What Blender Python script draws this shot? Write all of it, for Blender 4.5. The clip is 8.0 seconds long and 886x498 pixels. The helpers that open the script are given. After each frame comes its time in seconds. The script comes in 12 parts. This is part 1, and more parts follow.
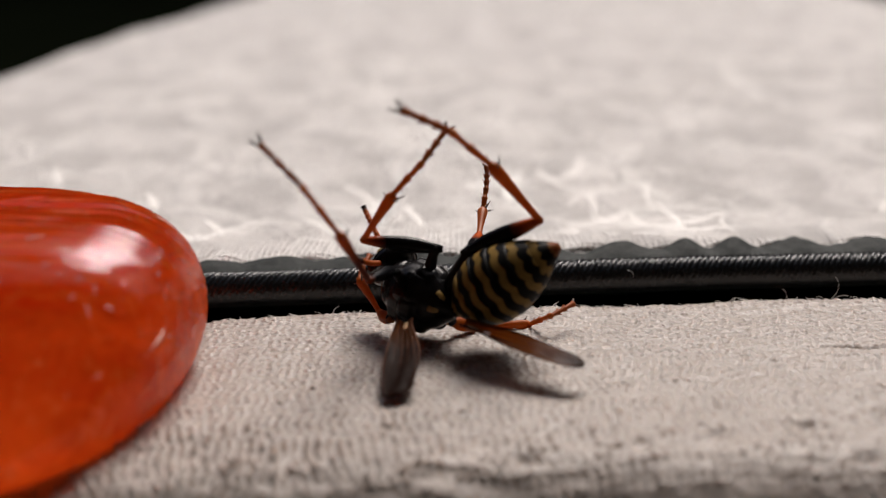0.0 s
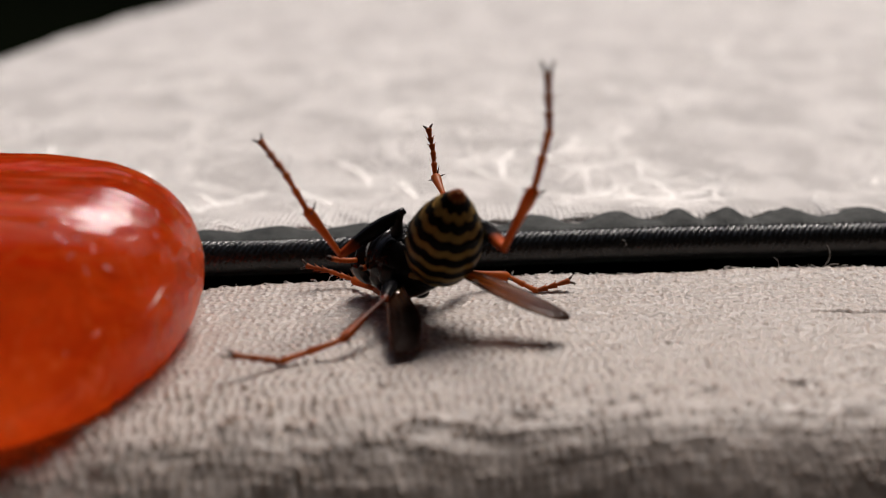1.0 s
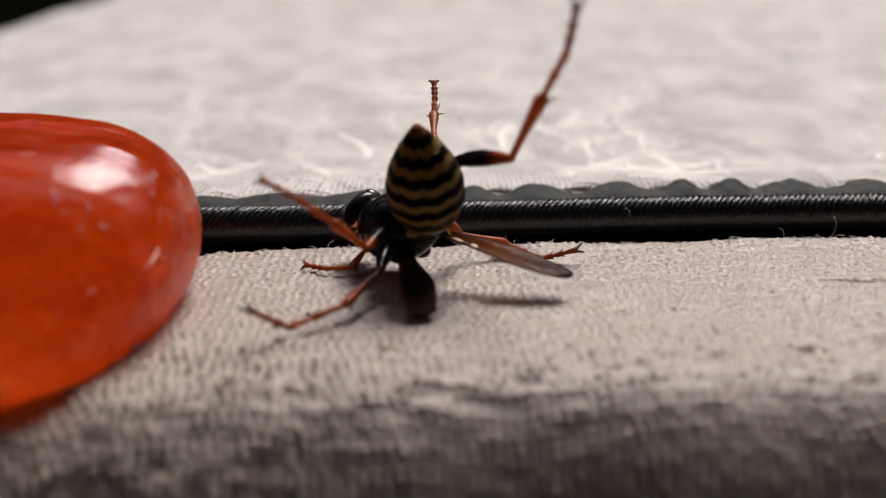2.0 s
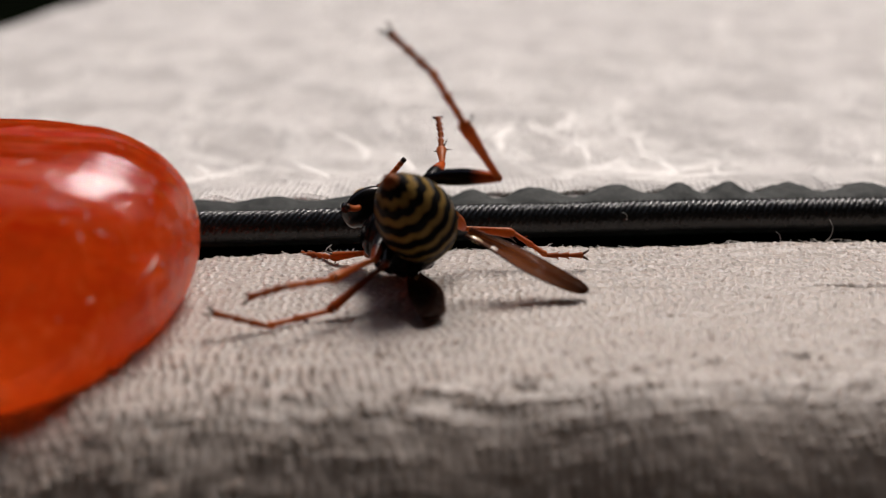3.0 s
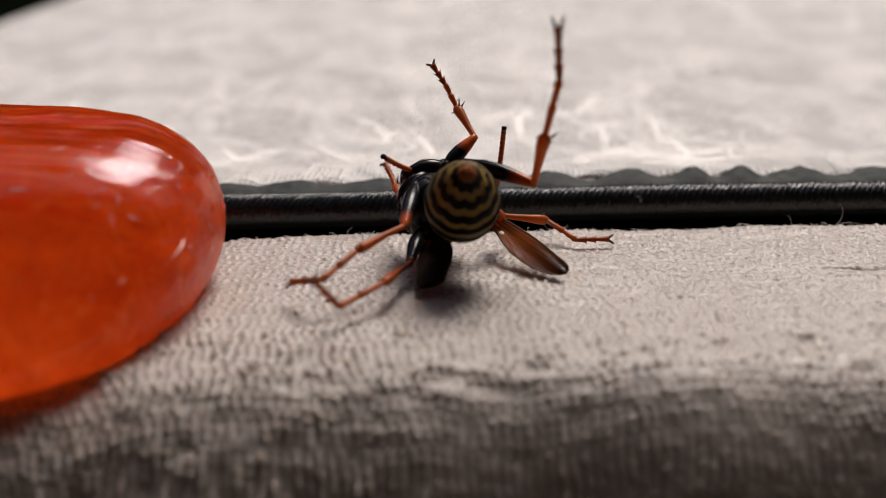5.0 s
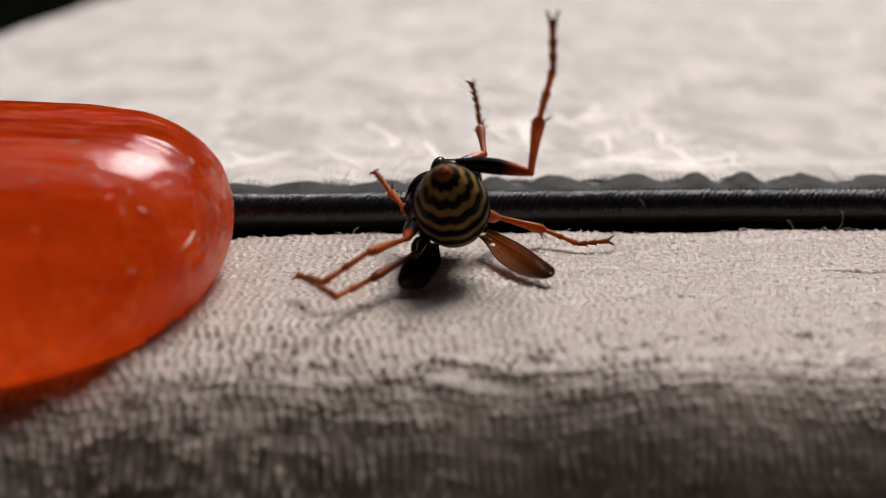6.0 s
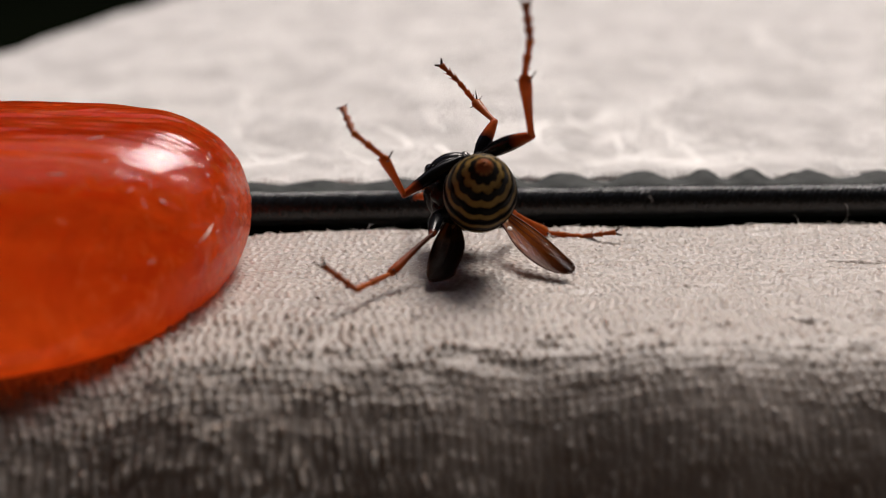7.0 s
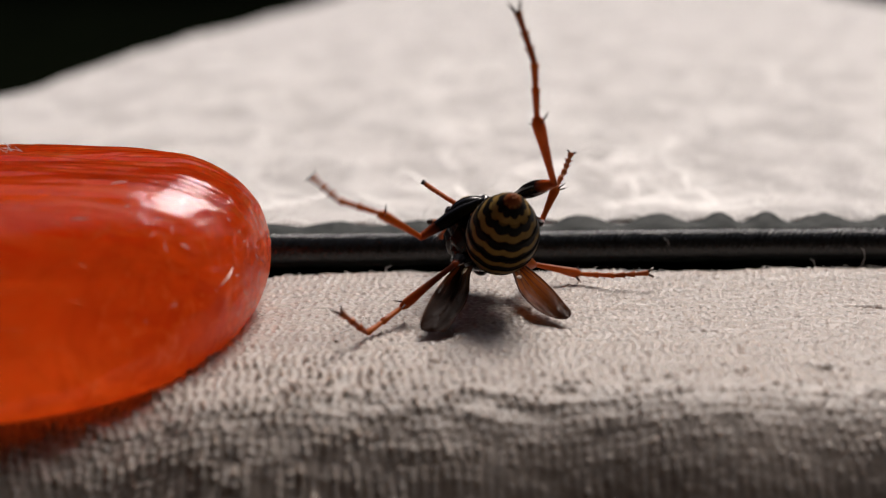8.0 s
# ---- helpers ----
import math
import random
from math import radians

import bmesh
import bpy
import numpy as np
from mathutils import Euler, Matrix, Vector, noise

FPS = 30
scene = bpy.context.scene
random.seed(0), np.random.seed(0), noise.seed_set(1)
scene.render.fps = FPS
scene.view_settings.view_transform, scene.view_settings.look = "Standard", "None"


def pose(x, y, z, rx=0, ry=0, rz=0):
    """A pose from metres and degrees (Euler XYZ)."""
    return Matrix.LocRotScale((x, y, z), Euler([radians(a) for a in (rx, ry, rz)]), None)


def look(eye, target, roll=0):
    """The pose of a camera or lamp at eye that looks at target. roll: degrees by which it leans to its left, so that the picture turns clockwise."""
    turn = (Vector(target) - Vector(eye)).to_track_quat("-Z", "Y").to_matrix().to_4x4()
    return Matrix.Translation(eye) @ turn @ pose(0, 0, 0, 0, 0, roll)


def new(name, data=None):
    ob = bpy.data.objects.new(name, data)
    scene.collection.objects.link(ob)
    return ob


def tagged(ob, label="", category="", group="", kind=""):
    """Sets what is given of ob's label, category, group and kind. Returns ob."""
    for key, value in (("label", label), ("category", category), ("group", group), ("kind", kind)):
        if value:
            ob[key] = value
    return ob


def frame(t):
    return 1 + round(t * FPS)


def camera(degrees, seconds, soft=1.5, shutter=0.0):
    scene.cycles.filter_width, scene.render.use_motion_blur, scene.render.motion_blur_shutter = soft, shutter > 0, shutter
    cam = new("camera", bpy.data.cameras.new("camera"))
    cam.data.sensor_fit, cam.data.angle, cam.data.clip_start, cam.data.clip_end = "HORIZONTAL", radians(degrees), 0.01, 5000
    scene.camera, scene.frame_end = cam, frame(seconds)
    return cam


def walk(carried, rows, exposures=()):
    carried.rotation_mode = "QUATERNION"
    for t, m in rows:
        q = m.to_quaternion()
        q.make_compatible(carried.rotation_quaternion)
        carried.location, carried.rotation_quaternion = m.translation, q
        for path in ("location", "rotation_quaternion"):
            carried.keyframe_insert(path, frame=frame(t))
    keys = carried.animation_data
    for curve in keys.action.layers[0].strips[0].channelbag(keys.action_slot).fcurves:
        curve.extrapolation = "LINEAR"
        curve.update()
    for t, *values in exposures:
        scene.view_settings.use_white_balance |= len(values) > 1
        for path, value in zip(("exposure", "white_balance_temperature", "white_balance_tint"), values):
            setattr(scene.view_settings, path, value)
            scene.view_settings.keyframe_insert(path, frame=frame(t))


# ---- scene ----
MM = 0.001


def shot(x, y, z, yaw, pitch, roll):
    """A camera pose from millimetres, the heading, the downward tilt and the roll in degrees."""
    return pose(x * MM, y * MM, z * MM, 90 - pitch, 0, yaw) @ pose(0, 0, 0, 0, 0, roll)


# seconds; place in millimetres; heading, tilt, roll in degrees
PATH = [
    (0, 0.549, -68.136, 26.859, 0.789, 16.375, -0.906),
    (0.2, 0.822, -68.773, 26.616, 0.504, 16.225, -0.565),
    (0.3, 0.958, -69.091, 26.495, 0.495, 16.299, -0.761),
    (0.5, 1.231, -69.728, 26.252, 0.560, 16.263, -0.882),
    (0.8, 0.746, -69.397, 25.688, 0.568, 16.562, -0.933),
    (1, 0.422, -69.177, 25.312, 0.447, 16.709, -0.811),
    (1.2, 0.201, -68.766, 24.719, 0.354, 16.828, -0.635),
    (1.5, -0.129, -68.151, 23.829, 0.320, 16.964, -0.436),
    (1.8, -0.128, -68.294, 23.682, 0.277, 17.240, -0.552),
    (2, -0.127, -68.390, 23.584, 0.108, 17.320, -0.254),
    (2.2, -0.110, -68.388, 23.719, 0.051, 17.554, -0.331),
    (3.3, -0.017, -68.377, 24.460, 0.041, 17.698, -0.214),
    (3.5, -0.000, -68.375, 24.595, 0.001, 18.194, -0.229),
    (3.7, 0.483, -69.010, 25.232, 0.220, 18.408, -0.749),
    (4, 1.207, -69.962, 26.187, 0.370, 18.290, -0.385),
    (4.2, 1.047, -70.200, 25.988, 0.640, 18.427, -0.586),
    (4.5, 0.808, -70.556, 25.689, 0.969, 18.470, -0.558),
    (4.7, 0.677, -70.570, 25.535, 1.046, 18.607, -0.360),
    (5, 0.480, -70.592, 25.303, 1.368, 18.652, -0.552),
    (5.2, 0.499, -70.853, 25.133, 1.149, 18.415, -0.010),
    (6.3, 0.603, -72.289, 24.195, 1.899, 17.753, -0.206),
    (6.5, 0.622, -72.551, 24.025, 2.058, 17.850, -0.556),
    (6.7, 0.803, -73.244, 23.914, 2.344, 18.072, -0.902),
    (7, 1.075, -74.284, 23.749, 2.593, 17.088, -0.542),
    (7.2, 1.144, -74.523, 23.759, 2.781, 16.806, -0.419),
    (7.5, 1.247, -74.881, 23.773, 3.118, 15.946, -0.511),
    (7.7, 1.079, -74.777, 24.079, 3.269, 15.652, -0.650),
    (8, 0.827, -74.623, 24.538, 3.288, 15.417, -0.519),
]
cam = camera(42.00, 8.0, soft=1.0, shutter=0.28)
cam.data.dof.use_dof = True
cam.data.dof.focus_distance = 0.0780
cam.data.dof.aperture_fstop = 24.0
walk(cam, [(row[0], shot(*row[1:])) for row in PATH], exposures=[(0.0, 0.24, 6470, 13), (3.3, 0.24, 6470, 13), (5.2, 0.26, 6470, 13), (6.3, 0.29, 6470, 13), (8.0, 0.32, 6470, 13)])

# ---------------------------------------------------------------- light
SUN_UP, SUN_TURN = radians(56), radians(20)
world = bpy.data.worlds.new("sky")
scene.world = world
world.use_nodes = True
wn = world.node_tree.nodes
sky = wn.new("ShaderNodeTexSky")
sky.sky_type = "NISHITA"
sky.sun_disc = False
sky.sun_elevation = SUN_UP
sky.sun_rotation = SUN_TURN
sky.dust_density = 4.0
wn["Background"].inputs["Strength"].default_value = 0.088
world.node_tree.links.new(sky.outputs[0], wn["Background"].inputs["Color"])

sun = new("sun", bpy.data.lights.new("sun", "SUN"))
sun.data.energy = 3.6
sun.data.angle = radians(26)
sun.data.color = (1.0, 0.93, 0.85)
away = Vector((math.sin(SUN_TURN) * math.cos(SUN_UP), math.cos(SUN_TURN) * math.cos(SUN_UP), math.sin(SUN_UP)))
sun.matrix_world = look(away, (0, 0, 0))


# ---------------------------------------------------------------- materials
class Nodes:
    """A small builder for node materials."""

    def __init__(self, name):
        self.mat = bpy.data.materials.new(name)
        self.mat.use_nodes = True
        self.tree = self.mat.node_tree
        self.bsdf = self.tree.nodes["Principled BSDF"]
        self.co = self.tree.nodes.new("ShaderNodeTexCoord").outputs["Object"]

    def link(self, a, b):
        if hasattr(a, "is_output"):
            self.tree.links.new(a, b)
        else:
            b.default_value = a

    def math(self, op, a, b=0.0, clamp=False):
        n = self.tree.nodes.new("ShaderNodeMath")
        n.operation, n.use_clamp = op, clamp
        self.link(a, n.inputs[0])
        self.link(b, n.inputs[1])
        return n.outputs[0]

    def axes(self, co=None):
        n = self.tree.nodes.new("ShaderNodeSeparateXYZ")
        self.link(co or self.co, n.inputs[0])
        return n.outputs

    def noise(self, scale, detail=3.0, rough=0.55, co=None, distortion=0.0):
        n = self.tree.nodes.new("ShaderNodeTexNoise")
        self.link(co or self.co, n.inputs["Vector"])
        n.inputs["Scale"].default_value, n.inputs["Detail"].default_value = scale, detail
        n.inputs["Roughness"].default_value, n.inputs["Distortion"].default_value = rough, distortion
        return n.outputs["Fac"]

    def stretch(self, x, y, z, co=None):
        n = self.tree.nodes.new("ShaderNodeMapping")
        self.link(co or self.co, n.inputs["Vector"])
        n.inputs["Scale"].default_value = (x, y, z)
        return n.outputs[0]

    def ramp(self, fac, stops):
        n = self.tree.nodes.new("ShaderNodeValToRGB")
        el = n.color_ramp.elements
        while len(el) < len(stops):
            el.new(0.5)
        for e, (at, value) in zip(el, stops):
            e.position, e.color = at, (*((value,) * 3 if isinstance(value, float) else value), 1)
        self.link(fac, n.inputs[0])
        return n.outputs[0]

    def mix(self, fac, a, b):
        n = self.tree.nodes.new("ShaderNodeMix")
        n.data_type = "RGBA"
        self.link(fac, n.inputs[0])
        for value, socket in ((a, n.inputs[6]), (b, n.inputs[7])):
            self.link(value if hasattr(value, "is_output") else (*value, 1), socket)
        return n.outputs[2]

    def bump(self, height, depth, strength=1.0):
        n = self.tree.nodes.new("ShaderNodeBump")
        n.inputs["Distance"].default_value, n.inputs["Strength"].default_value = depth, strength
        self.link(height, n.inputs["Height"])
        self.link(n.outputs[0], self.bsdf.inputs["Normal"])

    def put(self, **values):
        for key, value in values.items():
            self.link(value, self.bsdf.inputs[key.replace("_", " ")])
        return self.mat


def glowing_through(n, colour, share):
    """Lets light pass through: a translucent layer mixed with the surface."""
    t = n.tree.nodes.new("ShaderNodeBsdfTranslucent")
    n.link(colour if hasattr(colour, "is_output") else (*colour, 1), t.inputs["Color"])
    m = n.tree.nodes.new("ShaderNodeMixShader")
    m.inputs[0].default_value = share
    n.link(n.bsdf.outputs[0], m.inputs[1])
    n.link(t.outputs[0], m.inputs[2])
    n.link(m.outputs[0], n.tree.nodes["Material Output"].inputs["Surface"])
    return n.mat


def partly_clear(n, tint, share):
    """Lets a share of the light pass straight through, tinted."""
    clear = n.tree.nodes.new("ShaderNodeBsdfTransparent")
    clear.inputs["Color"].default_value = (*tint, 1)
    both = n.tree.nodes.new("ShaderNodeMixShader")
    n.link(share, both.inputs[0])
    out = n.tree.nodes["Material Output"].inputs["Surface"]
    n.link(out.links[0].from_socket, both.inputs[1])
    n.link(clear.outputs[0], both.inputs[2])
    n.link(both.outputs[0], out)
    return n.mat


def weave(n, pitch, warp=0.35):
    """The height of a plain weave, whose threads wander a little."""
    x, y, z = n.axes()
    k = math.pi / pitch
    drift = n.math("MULTIPLY", n.noise(900, 2), warp * 6)
    sx = n.math("SINE", n.math("ADD", n.math("MULTIPLY", x, k), drift))
    sy = n.math("SINE", n.math("ADD", n.math("MULTIPLY", y, k), n.math("MULTIPLY", n.noise(700, 2), warp * 6)))
    sx, sy = n.math("ABSOLUTE", sx), n.math("ABSOLUTE", sy)
    return n.math("ADD", n.math("MULTIPLY", sx, sy), n.math("MULTIPLY", sy, 0.5))


def cloth_material(name, colour, dark, pitch, pattern=False):
    n = Nodes(name)
    h = weave(n, pitch) if pattern else n.noise(2600, 2)
    fibre = n.noise(5200, 4, 0.7)
    blotch = n.noise(130, 4, 0.6)
    slub = n.noise(1.0, 4, 0.65, n.stretch(260, 1500, 400))
    tone = n.math("ADD", n.math("MULTIPLY", h, 0.40 if pattern else 0.34), n.math("ADD", n.math("MULTIPLY", fibre, 0.42 if pattern else 0.24), n.math("ADD", n.math("MULTIPLY", blotch, 0.30), n.math("MULTIPLY", slub, 0.60 if pattern else 0.30))))
    col = n.ramp(tone, [(0.73, dark), (1.0, colour)] if pattern else [(0.30, dark), (0.62, colour)])
    height = n.math("ADD", n.math("MULTIPLY", h, 0.5), n.math("ADD", n.math("MULTIPLY", fibre, 0.55 if pattern else 0.22), n.math("MULTIPLY", slub, 0.7 if pattern else 0.45)))
    rough = 0.8 if pattern else n.ramp(fibre, [(0.35, 0.56), (0.65, 0.40)])
    if pattern:
        wob = n.tree.nodes.new("ShaderNodeTexNoise")
        wob.inputs["Scale"].default_value = 70
        n.link(n.co, wob.inputs["Vector"])
        add = n.tree.nodes.new("ShaderNodeVectorMath")
        add.operation = "MULTIPLY_ADD"
        n.link(wob.outputs["Color"], add.inputs[0])
        add.inputs[1].default_value = (0.010, 0.010, 0.0)
        n.link(n.co, add.inputs[2])

        def lines(sx, sy, width, seed, low, high):
            v = n.tree.nodes.new("ShaderNodeTexVoronoi")
            v.feature = "DISTANCE_TO_EDGE"
            v.inputs["Scale"].default_value = 1.0
            n.link(n.stretch(sx, sy, 1, add.outputs[0]), v.inputs["Vector"])
            line = n.ramp(v.outputs["Distance"], [(width * 0.3, 1.0), (width, 0.0)])
            return n.math("MULTIPLY", line, n.ramp(n.noise(seed, 2), [(low, 0.0), (high, 1.0)]))
        line = n.math("MAXIMUM", n.math("MULTIPLY", lines(68, 44, 0.08, 75, 0.41, 0.52), 0.75), n.math("MULTIPLY", lines(170, 100, 0.07, 130, 0.47, 0.55), 0.5))
        leaf = n.ramp(n.noise(1.0, 2, 0.5, n.stretch(120, 75, 1, add.outputs[0])), [(0.46, 0.0), (0.54, 1.0)])
        col = n.mix(n.math("MULTIPLY", leaf, 0.44), col, (0.36, 0.345, 0.335))
        col = n.mix(n.math("MULTIPLY", line, 0.5), col, (0.82, 0.80, 0.78))
        height = n.math("ADD", height, n.math("MULTIPLY", line, 1.6))
        rough = n.math("SUBTRACT", 0.8, n.math("MULTIPLY", line, 0.25))
    n.bump(height, 0.00028 if pattern else 0.00011, 1.0)
    n.bsdf.inputs["Sheen Weight"].default_value = 0.15
    if not pattern:
        # light scatters between the cotton fibres
        n.put(Subsurface_Weight=0.7, Subsurface_Scale=0.0005, Subsurface_Radius=(1.0, 0.8, 0.65))
    return n.put(Base_Color=col, Roughness=rough)


def simple(name, a, b, scale, rough=0.5, depth=0.0, **more):
    n = Nodes(name)
    f = n.noise(scale, 4)
    if depth:
        n.bump(f, depth)
    return n.put(Base_Color=n.mix(f, a, b), Roughness=rough, **more)


def chitin(name, a, b, rough=0.32, **more):
    n = Nodes(name)
    f = n.ramp(n.noise(900, 4), [(0.35, 0.0), (0.7, 1.0)])
    n.bump(n.noise(9000, 3), 0.00002, 0.5)
    return n.put(Base_Color=n.mix(f, a, b), Roughness=rough, **more)


CLOTH = cloth_material("cream_canvas", (0.288, 0.250, 0.225), (0.190, 0.156, 0.132), 0.00034)
DAMASK = cloth_material("cream_damask", (0.76, 0.735, 0.715), (0.52, 0.500, 0.487), 0.00046, True)


def satin_material():
    n = Nodes("black_satin")
    f, g = n.noise(2500, 4), n.noise(260, 3)
    n.bump(f, 0.00004)
    return n.put(Base_Color=n.mix(f, (0.005, 0.006, 0.007), (0.014, 0.016, 0.018)), Roughness=n.ramp(g, [(0.3, 0.13), (0.7, 0.21)]), Specular_IOR_Level=0.40)


CORD = satin_material()
FLANGE = simple("black_tape", (0.008, 0.010, 0.010), (0.022, 0.028, 0.027), 1800, 0.7, 0.00008, Specular_IOR_Level=0.2)
THREAD = simple("pale_thread", (0.62, 0.60, 0.58), (0.78, 0.76, 0.74), 1500, 0.75, 0.0001)
FIBRE = simple("pale_fibre", (0.6, 0.58, 0.55), (0.75, 0.72, 0.7), 500, 0.6)
# near-black ground: its shade is put into the base colour
GROUND = simple("shade_black_ground", (0.0008, 0.0012, 0.0008), (0.003, 0.004, 0.002), 14, 1.0, 0.004, Specular_IOR_Level=0.0)
# brown of the added unseen walls, chosen for a warm bounce
UNSEEN_WALL = simple("unseen_wall_brown", (0.055, 0.028, 0.012), (0.085, 0.045, 0.020), 3, 0.9, 0.002)


def orange_material():
    n = Nodes("orange_chitin")
    col = n.mix(n.ramp(n.noise(900, 4), [(0.35, 0.0), (0.7, 1.0)]), (0.29, 0.064, 0.010), (0.45, 0.130, 0.020))
    n.bump(n.noise(9000, 3), 0.00002, 0.5)
    n.put(Base_Color=n.mix(n.ramp(n.noise(420, 2), [(0.42, 0.0), (0.68, 0.7)]), col, (0.10, 0.02, 0.006)), Roughness=0.38, Specular_IOR_Level=0.2)
    return glowing_through(n, (0.85, 0.27, 0.040), 0.30)


ORANGE = orange_material()
BLACK = chitin("black_chitin", (0.003, 0.003, 0.004), (0.009, 0.008, 0.008), 0.2, Specular_IOR_Level=0.14)
JOINT = chitin("dull_black_chitin", (0.004, 0.003, 0.004), (0.012, 0.009, 0.008), 0.42, Specular_IOR_Level=0.1)
YELLOW = chitin("yellow_chitin", (0.20, 0.12, 0.025), (0.32, 0.20, 0.05), 0.4)
CLAW = chitin("dark_claw", (0.03, 0.014, 0.008), (0.07, 0.03, 0.015), 0.35)


def thigh_material(split):
    n = Nodes("two_tone_chitin")
    x, y, z = n.axes()
    f = n.ramp(n.math("DIVIDE", n.math("ADD", z, n.math("MULTIPLY", n.noise(1500), 0.0006)), split * 2), [(0.44, 0.0), (0.60, 1.0)])
    return n.put(Base_Color=n.mix(f, (0.004, 0.004, 0.005), (0.38, 0.065, 0.012)), Roughness=0.24, Specular_IOR_Level=0.12)


def shin_material():
    n = Nodes("maroon_chitin")
    x, y, z = n.axes()
    f = n.ramp(n.math("DIVIDE", n.math("ADD", z, n.math("MULTIPLY", n.noise(1500), 0.0008)), 0.006), [(0.35, 0.0), (0.85, 1.0)])
    n.put(Base_Color=n.mix(f, (0.09, 0.022, 0.011), (0.42, 0.09, 0.015)), Roughness=0.4, Specular_IOR_Level=0.16)
    return glowing_through(n, n.mix(f, (0.22, 0.045, 0.012), (0.8, 0.22, 0.03)), 0.3)


def shin_like(name, a, b):
    n = Nodes(name)
    n.put(Base_Color=n.mix(n.noise(1400, 3), a, b), Roughness=0.4, Specular_IOR_Level=0.15)
    return glowing_through(n, (0.6, 0.16, 0.03), 0.25)


def banded_material():
    n = Nodes("banded_chitin")
    x, y, z = n.axes()
    turn = n.math("ARCTAN2", x, y)
    wave_ = n.math("ADD", n.math("MULTIPLY", n.math("ABSOLUTE", n.math("SINE", n.math("MULTIPLY", turn, 5.0))), 0.17), n.math("MULTIPLY", n.noise(700, 2), 0.16))
    step = n.math("FRACT", n.math("ADD", n.math("DIVIDE", z, 0.00108), wave_))
    band = n.ramp(step, [(0.0, 0.0), (0.05, 1.0), (0.55, 1.0), (0.62, 0.0)])
    fleck = n.noise(2600, 4)
    yel = n.mix(fleck, (0.125, 0.076, 0.019), (0.235, 0.150, 0.044))
    col = n.mix(band, yel, (0.003, 0.003, 0.003))
    tip = n.ramp(n.math("DIVIDE", z, 0.0084), [(0.935, 0.0), (0.965, 1.0)])
    col = n.mix(tip, col, (0.17, 0.050, 0.016))
    n.bump(n.noise(7000, 3), 0.00003, 0.5)
    return n.put(Base_Color=col, Roughness=0.42, Specular_IOR_Level=0.05)


def wing_material(name, dark_from, dark_to, rough, shine):
    n = Nodes(name)
    f = n.noise(600, 3)
    x, y, z = n.axes()
    dark = n.ramp(n.math("DIVIDE", n.math("ADD", z, n.math("MULTIPLY", f, 0.0016)), 0.0090), [(dark_from, 0.0), (dark_to, 1.0)])
    col = n.mix(dark, n.mix(f, (0.09, 0.034, 0.010), (0.15, 0.060, 0.018)), (0.020, 0.009, 0.006))
    crease = n.math("ABSOLUTE", n.math("SUBTRACT", n.noise(1.0, 3, 0.6, n.stretch(1500, 900, 420), 0.8), 0.5))
    n.bump(n.math("ADD", n.noise(1100, 3), n.math("MULTIPLY", crease, -2.0)), 0.00015)
    n.put(Base_Color=col, Roughness=rough, Specular_IOR_Level=shine)
    glowing_through(n, n.mix(dark, (0.72, 0.28, 0.065), (0.11, 0.040, 0.016)), 0.46)
    return partly_clear(n, (0.78, 0.40, 0.14), n.math("SUBTRACT", 0.40, n.math("MULTIPLY", dark, 0.33)))


